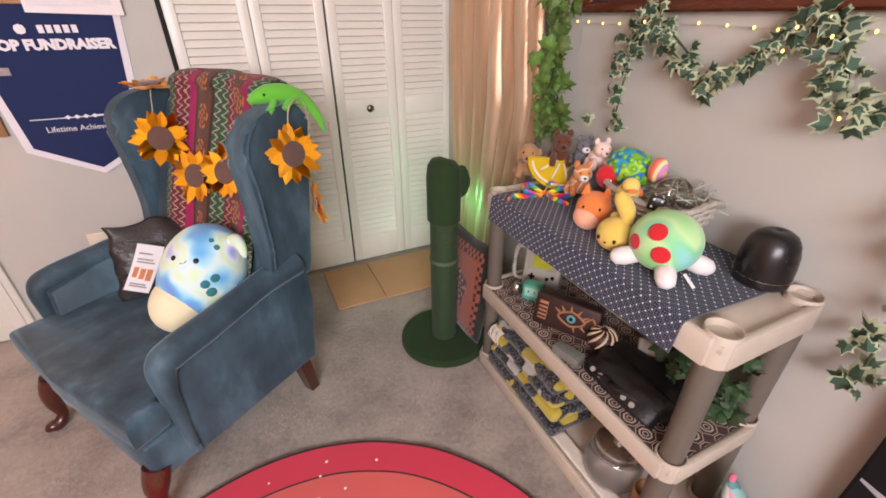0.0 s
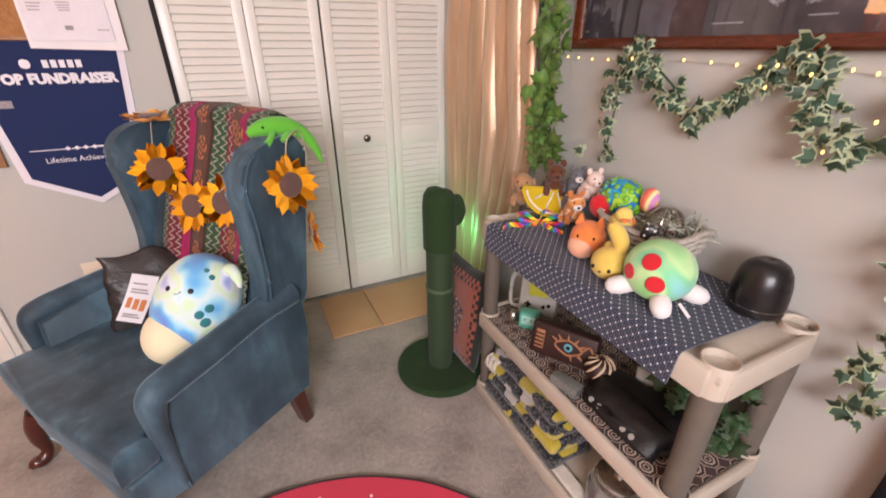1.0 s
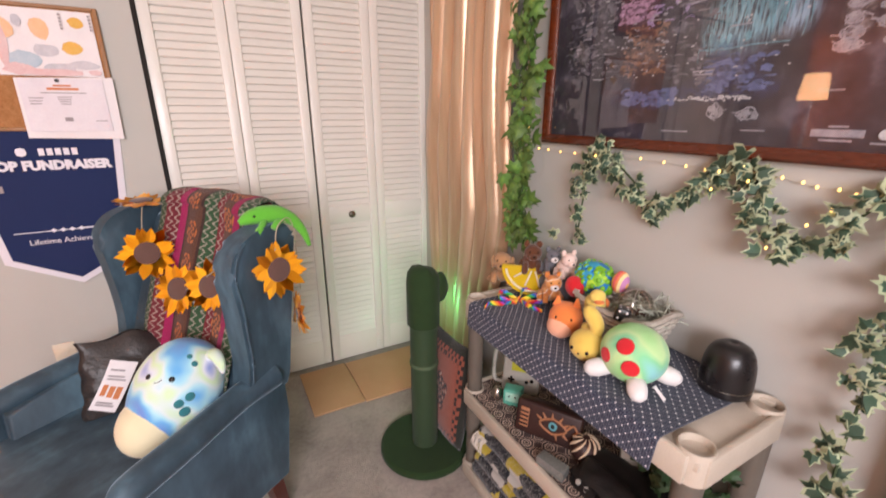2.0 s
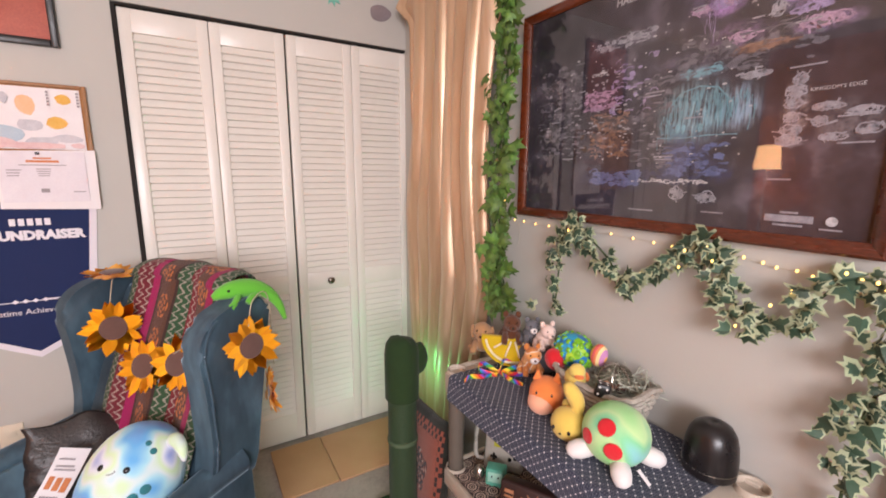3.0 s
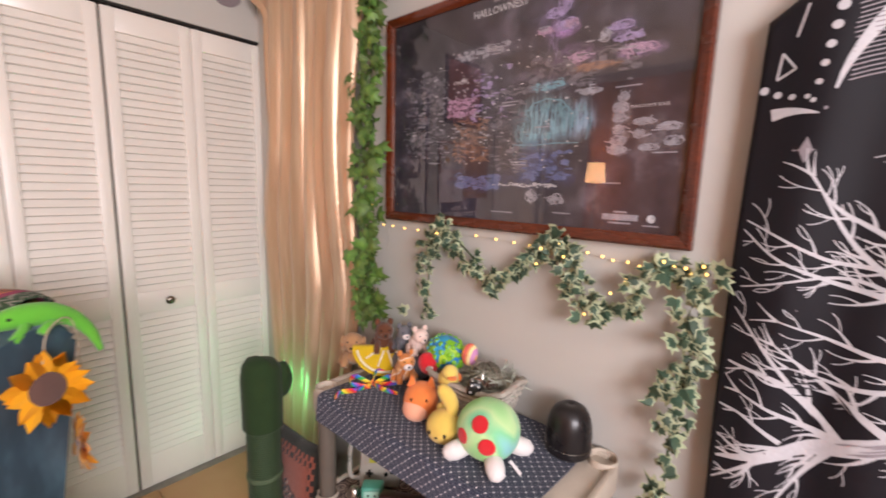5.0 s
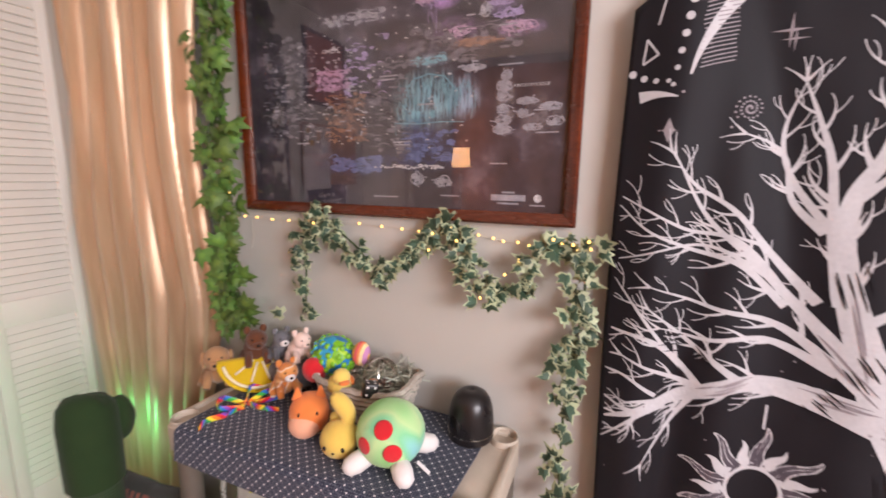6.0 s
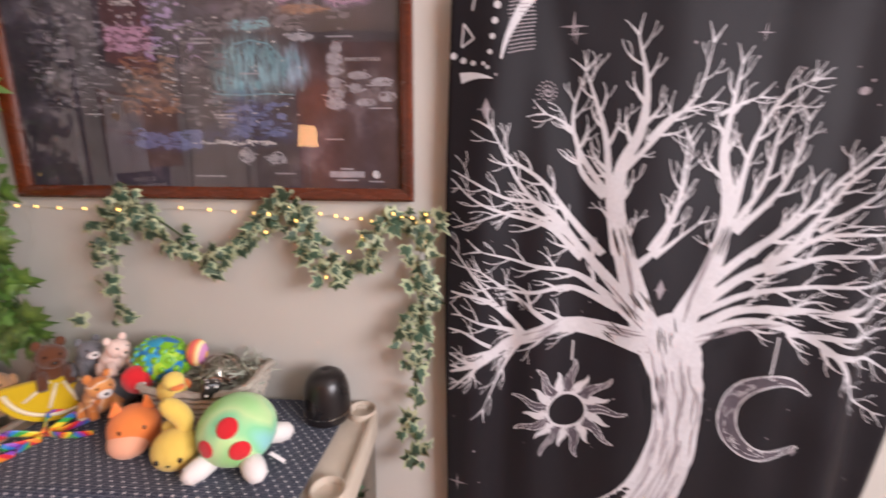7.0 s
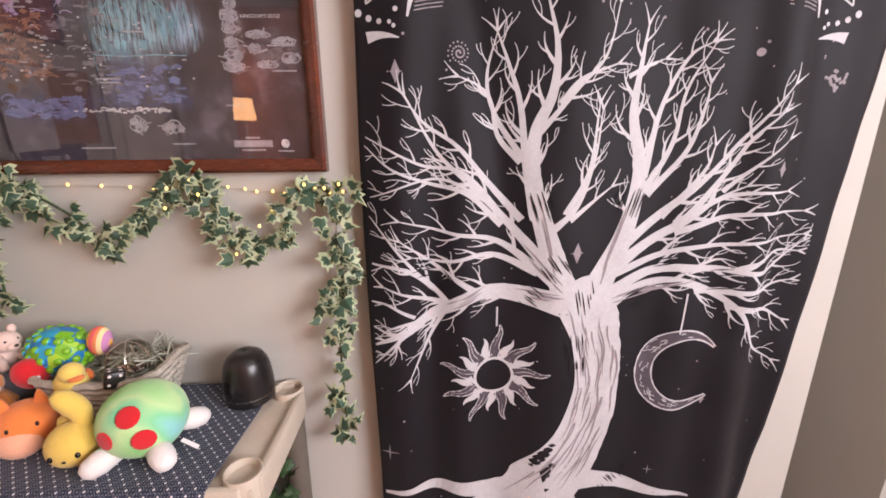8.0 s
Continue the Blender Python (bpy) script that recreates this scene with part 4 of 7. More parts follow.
limb([(2.344, 1.163, 0.053), (2.322, 1.279, 0.04), (2.305, 1.403, 0.028), (2.279, 1.482, 0.017), (2.254, 1.543, 0.006)])
limb([(2.384, 1.404, 0.029), (2.423, 1.451, 0.019), (2.495, 1.48, 0.007)])
limb([(2.31, 1.287, 0.035), (2.262, 1.342, 0.025), (2.245, 1.413, 0.017), (2.219, 1.441, 0.013), (2.176, 1.458, 0.006)])
limb([(2.317, 1.163, 0.043), (2.24, 1.247, 0.031), (2.174, 1.322, 0.021), (2.104, 1.37, 0.014), (2.061, 1.428, 0.004)])
limb([(2.274, 1.15, 0.035), (2.196, 1.222, 0.026), (2.111, 1.247, 0.017), (2.035, 1.278, 0.011), (1.982, 1.325, 0.004)])
limb([(2.409, 1.176, 0.039), (2.454, 1.268, 0.024), (2.465, 1.405, 0.007)])
limb([(2.419, 1.163, 0.032), (2.51, 1.235, 0.007)])
limb([(2.521, 1.456, 0.024), (2.563, 1.478, 0.014), (2.602, 1.492, 0.004)])
limb([(2.581, 1.252, 0.043), (2.603, 1.394, 0.025), (2.647, 1.493, 0.015), (2.686, 1.521, 0.004)])
limb([(2.594, 1.214, 0.04), (2.665, 1.304, 0.024), (2.691, 1.395, 0.015), (2.695, 1.445, 0.004)])
limb([(2.633, 1.163, 0.037), (2.707, 1.264, 0.019), (2.724, 1.32, 0.006)])
limb([(2.675, 1.15, 0.044), (2.757, 1.264, 0.025), (2.793, 1.331, 0.017), (2.838, 1.386, 0.006)])
limb([(2.535, 1.05, 0.075), (2.60, 1.10, 0.056), (2.675, 1.15, 0.044), (2.74, 1.20, 0.02), (2.80, 1.235, 0.006)])
tree.disc(2.474, 0.968, 0.066, 24)
limb([(2.755, 1.221, 0.025), (2.863, 1.332, 0.004)])
limb([(2.662, 1.15, 0.036), (2.77, 1.212, 0.024), (2.9, 1.222, 0.006)])
limb([(2.665, 1.13, 0.04), (2.791, 1.17, 0.024), (2.957, 1.176, 0.006)])
limb([(2.727, 0.992, 0.038), (2.867, 0.991, 0.025), (2.965, 1.011, 0.006)])
limb([(2.803, 0.955, 0.032), (2.905, 0.939, 0.021), (2.965, 0.908, 0.007)])
limb([(2.815, 1.041, 0.031), (2.903, 1.082, 0.017), (2.965, 1.082, 0.006)])
limb([(2.15, 0.969, 0.038), (2.098, 0.983, 0.022), (2.008, 1.018, 0.007)])
limb([(2.229, 0.989, 0.04), (2.149, 1.045, 0.024), (2.048, 1.124, 0.007)])
limb([(2.357, 1.043, 0.049), (2.251, 1.084, 0.028), (2.149, 1.071, 0.017), (2.072, 1.085, 0.004)])
limb([(2.098, 0.919, 0.033), (2.045, 0.891, 0.019), (1.982, 0.826, 0.006)])
limb([(2.072, 0.905, 0.026), (2.019, 0.906, 0.017), (1.982, 0.921, 0.006)])
# roots and the mound
for pts in ([(2.40, 0.46, 0.12), (2.28, 0.43, 0.06), (2.12, 0.452, 0.03), (1.99, 0.45, 0.008)], [(2.42, 0.46, 0.10), (2.55, 0.46, 0.05), (2.68, 0.42, 0.03), (2.80, 0.40, 0.006)],
            [(2.38, 0.44, 0.10), (2.32, 0.36, 0.05), (2.18, 0.34, 0.01)], [(2.42, 0.44, 0.10), (2.50, 0.36, 0.05), (2.66, 0.33, 0.01)]):
    limb(pts, False)
part("tree_print", tree.bm, PRINT, tapestry, "white bare branching tree print", smooth=False)
shade = Strokes()
shade.lift = 0.0029
trunk = spline([(2.372, 0.419, 0.23), (2.481, 0.576, 0.142), (2.518, 0.726, 0.116), (2.508, 0.867, 0.119), (2.471, 0.985, 0.149)], 10)
for k in range(46):
    i0 = trng.randint(0, 30)
    q = trng.uniform(-0.42, 0.42)
    run = [(p[0] + q * p[2] + 0.003 * math.sin(j * 0.8 + k), p[1], 0.0042 * math.sin(math.pi * (j + 0.5) / 9)) for j, p in enumerate(trunk[i0:i0 + trng.randint(6, 10)])]
    shade.path(run)
for d0, z0, d1, z1 in ((2.44, 0.98, 2.24, 1.00), (2.24, 1.0, 2.10, 0.93), (2.40, 1.02, 2.34, 1.25), (2.50, 1.0, 2.57, 1.25), (2.56, 0.98, 2.76, 1.03), (2.52, 0.96, 2.70, 1.01), (2.42, 1.0, 2.30, 1.12)):
    for k in range(7):
        s = trng.uniform(0, 0.5)
        e = s + trng.uniform(0.2, 0.45)
        o = trng.uniform(-0.02, 0.02)
        shade.path([(d0 + (d1 - d0) * (s + (e - s) * j / 6), z0 + (z1 - z0) * (s + (e - s) * j / 6) + o * 0.6, 0.0036 * math.sin(math.pi * (j + 0.5) / 7)) for j in range(7)])
part("bark_shading", shade.bm, PRINT_GREY, tapestry, smooth=False)["kind"] = "stuff"
hatch = Strokes()
hatch.lift = 0.0034
for d0, z0, a, n, ln in ((2.46, 0.86, 1.75, 6, 0.07), (2.35, 0.985, 2.5, 10, 0.05), (2.40, 1.06, 2.2, 9, 0.06), (2.14, 1.02, 2.3, 8, 0.05), (2.10, 1.05, 0.1, 5, 0.07), (2.56, 1.2, 1.3, 8, 0.07), (2.35, 1.2, 1.9, 7, 0.08), (2.47, 0.80, 1.6, 5, 0.06), (2.60, 0.47, 2.3, 12, 0.04), (2.66, 1.03, 0.2, 7, 0.09), (2.78, 1.02, 0.1, 6, 0.07), (2.60, 0.97, 0.5, 6, 0.06), (2.48, 0.98, 1.8, 7, 0.07)):
    for k in range(n):
        q = (k - n / 2) * 0.0085
        d, z = d0 + q * math.sin(a) + trng.uniform(-0.006, 0.006), z0 - q * math.cos(a) + trng.uniform(-0.012, 0.012)
        l = ln * trng.uniform(0.4, 1.0)
        hatch.path([(d + math.cos(a) * l * s, z + math.sin(a) * l * s, 0.0026 * (1 - abs(s) * 1.7) + 0.0006) for s in (-0.5, -0.25, 0, 0.25, 0.5)])
part("tree_hatching", hatch.bm, BLACKCLOTH, tapestry, smooth=False)["kind"] = "stuff"
sun_print, sun_ink = Strokes(), Strokes()
sd, sz = 2.265, 0.774
sun_print.ring(sd, sz, 0.043, 0.050, 40)
for k in range(18):
    a = 2 * math.pi * k / 18 + 0.1
    r1 = (0.135, 0.105)[k % 2]
    pts = [(sd + math.cos(a + 0.06 * math.sin(s * 6.0)) * (0.05 + (r1 - 0.05) * s), sz + math.sin(a + 0.06 * math.sin(s * 6.0)) * (0.05 + (r1 - 0.05) * s), 0.026 * (1 - s) ** 0.8 + 0.001) for s in (0, 0.15, 0.3, 0.45, 0.6, 0.75, 0.9, 1)]
    (sun_print if k % 2 else sun_ink).path(pts)
    if k % 2 == 0:
        for e in (-0.5, 0.5):
            sun_print.path([(p[0] - math.sin(a) * p[2] * e, p[1] + math.cos(a) * p[2] * e, 0.003) for p in pts])
        sun_print.path([(p[0], p[1], 0.0018) for p in pts[:6]])
sun_print.path([(2.27, 0.955 - 0.01 * k, 0.004) for k in range(6)])
part("sun_print", sun_print.bm, PRINT, tapestry, smooth=False)
part("sun_ray_print", sun_ink.bm, PRINT_DIM, tapestry, smooth=False)
moon = Strokes()
mpts = []
for k in range(33):
    a = 0.75 + (2 * math.pi - 1.5) * k / 32
    mpts.append((2.728 + 0.092 * math.cos(a), 0.782 + 0.098 * math.sin(a), 0.004 + 0.036 * math.sin(math.pi * k / 32) ** 0.9))
moon.path(mpts, 0.15, trng)
part("moon_print", moon.bm, PRINT_DIM, tapestry, smooth=False)
rim = Strokes()
rim.lift = 0.0032
for side in (-1, 1):
    rim.path([(2.728 + (0.092 + side * p[2] * 0.5) * math.cos(0.75 + (2 * math.pi - 1.5) * k / 32), 0.782 + (0.098 + side * p[2] * 0.5) * math.sin(0.75 + (2 * math.pi - 1.5) * k / 32), 0.0024 + 0.0026 * trng.random()) for k, p in enumerate(mpts)])
rim.path([(2.712 - 0.001 * k, 0.985 - 0.017 * k, 0.004) for k in range(7)])
for k in range(34):
    a = 0.95 + (2 * math.pi - 1.9) * trng.random()
    r = 0.092 + trng.uniform(-0.012, 0.012)
    rim.path([(2.728 + (r + 0.004 * j * trng.uniform(-1, 1)) * math.cos(a + 0.05 * j), 0.782 + (r + 0.006) * math.sin(a + 0.05 * j), 0.0018) for j in range(4)])
part("moon_rim_print", rim.bm, PRINT, tapestry, smooth=False)
stars = Strokes()
for d, z, r in ((2.006, 0.577, 0.026), (2.223, 1.626, 0.028), (2.595, 1.612, 0.018), (2.23, 1.612, 0.02), (2.68, 0.487, 0.016), (2.80, 1.70, 0.02), (2.42, 1.72, 0.02)):
    stars.star(d, z, r, 4, 0.12, math.pi / 2)
for d, z, r in ((2.442, 1.089, 0.024), (2.052, 1.465, 0.022), (2.86, 1.27, 0.018), (2.79, 0.70, 0.014)):
    stars.star(d, z, r, 2, 0.42, math.pi / 2)
    stars.star(d, z, r * 0.7, 4, 0.2, math.pi / 2)
stars.disc(2.78, 1.50, 0.008)
for _ in range(80):
    d, z = trng.uniform(1.99, 2.95), trng.uniform(0.3, 1.6)
    stars.disc(d, z, trng.uniform(0.0012, 0.0032), 6)
for k in range(40):
    a = k * 0.42
    r = 0.002 + 0.022 * k / 40
    stars.disc(2.178 + r * math.cos(a), 1.501 + r * math.sin(a), 0.0022, 5)
for k in range(26):
    stars.disc(2.955 + trng.uniform(-0.022, 0.022), 1.448 + trng.uniform(-0.02, 0.02), 0.004, 5)
part("star_print", stars.bm, PRINT_GREY, tapestry, smooth=False)["kind"] = "stuff"
corner = Strokes()
for cd, s in ((2.0, 1), (2.955, -1)):
    for k in range(7):
        corner.disc(cd + s * (0.052 + 0.004 * k), 1.545 + 0.028 * k, 0.004 + 0.0008 * k, 10)
    for k in range(4):
        corner.disc(cd + s * (0.044 - 0.02 * k), 1.552 + 0.004 * k * k / 2, 0.004 + 0.001 * k, 10)
    corner.path([(cd + s * (0.078 + 0.004 * k + 0.0012 * k * k), 1.56 + 0.022 * k, 0.004 + 0.0035 * k) for k in range(9)])
    corner.path([(cd + s * (0.062 - 0.0105 * k), 1.524 + 0.006 * math.sin(k / 2.2), 0.002 + 0.0032 * k) for k in range(7)])
    for p, q in (((0, 1.585), (0.024, 1.60)), ((0.024, 1.60), (0.004, 1.628)), ((0.004, 1.628), (0, 1.585)), ((0.02, 1.65), (0.03, 1.70))):
        corner.path([(cd + s * (p[0] + (q[0] - p[0]) * k / 4), p[1] + (q[1] - p[1]) * k / 4, 0.0035) for k in range(5)])
part("corner_print", corner.bm, PRINT, tapestry, smooth=False)["kind"] = "stuff"
swirl = Strokes()
for cd, s in ((2.0, 1), (2.955, -1)):
    for k in range(24):
        swirl.path([(cd + s * (0.078 + 0.0012 * t * t + 0.004 * t + 0.002 * math.sin(k)), 1.565 + 0.007 * k + 0.012 * t / 4, 0.002) for t in (2, 4, 6)])
part("swirl_print", swirl.bm, PRINT_GREY, tapestry, smooth=False)["kind"] = "stuff"

# ---- cactus scratching post ----
GREEN_PLUSH = weave_mat("green_plush", hexc("2c4223"), hexc("22341b"), 0.95, 350, 0.08, 25)


def sisal_mat():
    m, nt, b = blank("green_wound_sisal", 0.7, Sheen_Weight=0.05)
    co = coords(nt)
    sep = nt.nodes.new("ShaderNodeSeparateXYZ")
    nt.links.new(co, sep.inputs[0])
    turns = nd(nt, "ShaderNodeTexWave", {"Vector": co, "Scale": 42.0, "Distortion": 0.6, "Detail": 2.0})
    wv = nt.nodes[-1]
    wv.bands_direction = "Z"
    n = noise_tex(nt, co, 240.0, 2.0)
    link(nt, mix(nt, ma(nt, "ADD", ma(nt, "MULTIPLY", wv.outputs[1], 0.5), ma(nt, "MULTIPLY", n, 0.5)), hexc("1b3017"), hexc("334d28")), b.inputs["Base Color"])
    relief(nt, b, wv.outputs[1], 0.6, 0.003)
    return m


cactus = thing("scratching_post", "green cactus-shaped cat scratching post on a round plush base", "cat scratcher", pose(-0.412, -0.79, 0, 0, 0, 20))
part("base", lathe([(0, 0), (0.182, 0), (0.19, 0.008), (0.188, 0.024), (0.178, 0.032), (0, 0.033)], 48), GREEN_PLUSH, cactus)
part("column", lathe([(0, 0.033), (0.052, 0.033), (0.054, 0.04), (0.054, 0.60), (0, 0.60)], 32), sisal_mat(), cactus, "column wound in green sisal")
cap = lathe([(0.0585, 0.585), (0.063, 0.59), (0.064, 0.76), (0.06, 0.79), (0.045, 0.812), (0.02, 0.82), (0, 0.82)], 28)
for v in cap.verts:
    v.co.x += 0.006 * noise.noise(v.co * 18)
    v.co.z += 0.01 * (v.co.x < 0) * (v.co.z > 0.78)
cap_ob = part("cap", cap, GREEN_PLUSH, cactus, "plush cactus top")
part("bud", blob((0.055, -0.03, 0.735), (0.036, 0.036, 0.06), 18, lump=0.1), GREEN_PLUSH, cap_ob)
part("ring", lathe([(0.0545, 0.41), (0.058, 0.412), (0.058, 0.424), (0.0545, 0.426)], 32), surf("dull_ring", hexc("54664a"), None, 0.7), cactus)

# ---- board and rug on the floor ----
board = thing("floor_board", "folded sheet of tan foam board lying flat before the closet", "board")
part("half", box((-0.795, -0.392, 0.001), (-0.548, -0.022, 0.012), 0.003), CARD, board)
part("half", box((-0.545, -0.40, 0.001), (-0.12, -0.03, 0.013), 0.003), CARD, board)


def rug_mat():
    m, nt, b = blank("printed_rainbow_fleece", 0.85, Sheen_Weight=0.3)
    co = coords(nt)
    sep = nt.nodes.new("ShaderNodeSeparateXYZ")
    nt.links.new(co, sep.inputs[0])
    r = nd(nt, "ShaderNodeVectorMath", {0: co}, 1, operation="LENGTH")
    f = ma(nt, "DIVIDE", r, 0.736)
    bands = ramp(nt, f, [(0.0, hexc("5f86c9")), (0.34, hexc("6fae8e")), (0.50, hexc("23191b")), (0.507, hexc("b9bf6a")), (0.70, hexc("23191b")), (0.707, hexc("d9605c")), (0.845, hexc("23191b")), (0.853, hexc("d4344f")), (0.985, hexc("23191b"))], "CONSTANT")
    vor = nd(nt, "ShaderNodeTexVoronoi", {"Vector": co, "Scale": 15.0}, 0)
    dots = ma(nt, "LESS_THAN", vor, 0.07)
    n = noise_tex(nt, co, 7.0, 3.0)
    col = mix(nt, ma(nt, "MULTIPLY", n, 0.12), bands, hexc("8f3a44"))
    link(nt, mix(nt, dots, col, hexc("f6dfe2")), b.inputs["Base Color"])
    relief(nt, b, noise_tex(nt, co, 500.0, 2.0), 0.3, 0.001)
    return m


rug_c = (-1.16, -1.83)


def rug_pt(u, v):
    a, r = math.pi * 2 * u, 0.01 + 0.725 * v
    wr = 0.003 * noise.noise(Vector((math.cos(a) * r * 9, math.sin(a) * r * 9, 1))) + 0.002 * noise.noise(Vector((r * 30, a * 3, 1)))
    return (math.cos(a) * r, math.sin(a) * r, 0.007 + wr)


rug = solid("rug", sheet(96, 24, rug_pt, -0.005), rug_mat(), "round rainbow-printed fleece rug with red outer band and white stars", "rug", m=pose(rug_c[0], rug_c[1], 0, 0, 0, 0))

# ---- things on and round the chair ----
def at_chair(u, v, z, rx=0, ry=0, rz=0):
    return CHAIR @ pose(u, v, z, rx, ry, rz)


def blanket_mat():
    m, nt, b = blank("woven_striped_blanket", 0.9, Sheen_Weight=0.08)
    uv = coords(nt, "UV")
    sep = nt.nodes.new("ShaderNodeSeparateXYZ")
    nt.links.new(uv, sep.inputs[0])
    x, y = sep.outputs[0], sep.outputs[1]
    tri = ma(nt, "ABSOLUTE", ma(nt, "SUBTRACT", ma(nt, "FRACT", ma(nt, "MULTIPLY", y, 1 / 0.026)), 0.5))
    tri2 = ma(nt, "ABSOLUTE", ma(nt, "SUBTRACT", ma(nt, "FRACT", ma(nt, "MULTIPLY", y, 1 / 0.009)), 0.5))
    zig = ma(nt, "ADD", ma(nt, "ADD", ma(nt, "MULTIPLY", tri, 0.036), ma(nt, "MULTIPLY", noise_tex(nt, uv, 60.0, 2.0), 0.02)), ma(nt, "MULTIPLY", tri2, 0.004))
    across = ma(nt, "DIVIDE", x, 0.42)
    f = ma(nt, "DIVIDE", ma(nt, "ADD", x, zig), 0.42)
    # straight bands of the ground weave
    ground = [(0.0, "2c4a2a"), (0.07, "6e1a28"), (0.20, "a01458"), (0.28, "38211c"), (0.30, "5a3828"), (0.50, "38211c"), (0.52, "285030"), (0.64, "741a26"), (0.72, "5a3828"), (0.84, "94164e"), (0.90, "2c4a2a")]
    col = ramp(nt, across, [(p, hexc(c)) for p, c in ground], "CONSTANT")
    # pale zigzag brocade over the red and green bands
    pale = ramp(nt, ma(nt, "FRACT", ma(nt, "MULTIPLY", f, 16.0)), [(0.0, rgb(0, 0, 0)), (0.45, rgb(1, 1, 1)), (0.72, rgb(0, 0, 0))], "CONSTANT")
    bands = ramp(nt, across, [(0.0, rgb(0.6, 0.6, 0.6)), (0.07, rgb(1, 1, 1)), (0.20, rgb(0, 0, 0)), (0.52, rgb(0.9, 0.9, 0.9)), (0.72, rgb(0, 0, 0)), (0.90, rgb(0.8, 0.8, 0.8))], "CONSTANT")
    col = mix(nt, ma(nt, "MULTIPLY", ma(nt, "MULTIPLY", pale, bands), 0.8), col, hexc("b3a89c"))
    # orange flower sprays down the two brown bands
    for mid in (0.40, 0.78):
        px = ma(nt, "MULTIPLY", ma(nt, "SUBTRACT", across, mid), 5.2)
        py = ma(nt, "SUBTRACT", ma(nt, "FRACT", ma(nt, "ADD", ma(nt, "MULTIPLY", y, 1 / 0.105), mid)), 0.5)
        rad = ma(nt, "SQRT", ma(nt, "ADD", ma(nt, "MULTIPLY", px, px), ma(nt, "MULTIPLY", py, ma(nt, "MULTIPLY", py, 1.1))))
        turn = ma(nt, "ARCTAN2", px, py)
        petals = ma(nt, "ADD", ma(nt, "SINE", ma(nt, "ADD", ma(nt, "MULTIPLY", turn, 6.0), ma(nt, "MULTIPLY", rad, 14.0))), ma(nt, "SINE", ma(nt, "MULTIPLY", rad, 42.0)))
        spots = ma(nt, "MULTIPLY", ma(nt, "LESS_THAN", rad, 0.40), ma(nt, "GREATER_THAN", petals, 0.25))
        col = mix(nt, ma(nt, "MULTIPLY", spots, 0.9), col, hexc("c8743a"))
    yarn = noise_tex(nt, uv, 420.0, 2.0)
    col = mix(nt, ma(nt, "MULTIPLY", ma(nt, "GREATER_THAN", yarn, 0.54), 0.4), col, hexc("2a1014"))
    link(nt, col, b.inputs["Base Color"])
    relief(nt, b, yarn, 0.7, 0.003)
    return m


def blanket_pt(a, c):
    # a: across the chair's back; c: from the seat up over the top and down behind
    s = c * 1.15
    v = -0.50 + 0.42 * a
    if s < 0.62:
        z = 0.44 + s * 0.985
        u = 0.10 - 0.20 * max(0.0, (z - 0.44) / 0.6) ** 1.1
    elif s < 0.80:
        k = (s - 0.62) / 0.18 * math.pi
        u = -0.155 + 0.06 * math.cos(k)
        z = 1.05 + 0.035 * math.sin(k)
    else:
        z = 1.05 - (s - 0.80)
        u = -0.222 + 0.3 * (1.05 - z) * 0.6
    spread = 1.0 + 0.10 * math.sin(c * 5)
    v = -0.29 + (v + 0.29) * spread - 0.05 * (1 - c) * 0.5
    wav = 0.010 * math.sin(a * 15 + 2 * c) + 0.006 * noise.noise(Vector((a * 4, c * 7, 0)))
    z += 0.02 * (1 - ((v + 0.35) / 0.285) ** 2) * (z > 0.85)
    return (u + 0.012 + wav * (1 if s < 0.7 else -1), v, z + (0.008 if 0.6 < s < 0.82 else 0))


solid("blanket", sheet(50, 90, blanket_pt, 0.006, (0.42, 1.15)), blanket_mat(), "brown, red and green woven blanket draped over the chair back", "blanket", m=CHAIR, angle=180)

PETAL = weave_mat("orange_felt", hexc("ffbe20"), hexc("f8a614"), 0.9, 500, 0.3, 30)
SEED = weave_mat("brown_felt", hexc("6d5148"), hexc("553e38"), 0.95, 600, 0.3, 40)
STRING = surf("jute_string", hexc("c9bba3"), hexc("a99a82"), 0.9, 90)


def petal_mesh(L, w, tilt):
    """One felt petal along x, folded a little down its middle."""
    bm = bmesh.new()
    r0 = 0.02
    rows = []
    for t, q in ((r0, 0.5), (r0 + (L - r0) * 0.35, 1.0), (r0 + (L - r0) * 0.7, 0.72), (L, 0.05)):
        h = 2 * tilt * ((t - r0) / (L - r0)) ** 2
        rows.append([bm.verts.new((t, s * w * q, h + (0.0025 if s == 0 else 0))) for s in (-1, 0, 1)])
    for p, q in zip(rows, rows[1:]):
        for i in (0, 1):
            bm.faces.new((p[i], p[i + 1], q[i + 1], q[i]))
    bmesh.ops.solidify(bm, geom=list(bm.faces), thickness=0.0016)
    return make("petal", bm, PETAL, False)


PETALS = [petal_mesh(1.0 * L, w, t) for L, w, t in ((0.08, 0.019, 0.002), (0.085, 0.017, 0.005), (0.076, 0.020, 0.0), (0.082, 0.018, 0.006))]
garland = thing("sunflower_garland", "string of orange felt sunflowers draped round the chair", "garland")
srng = random.Random(3)


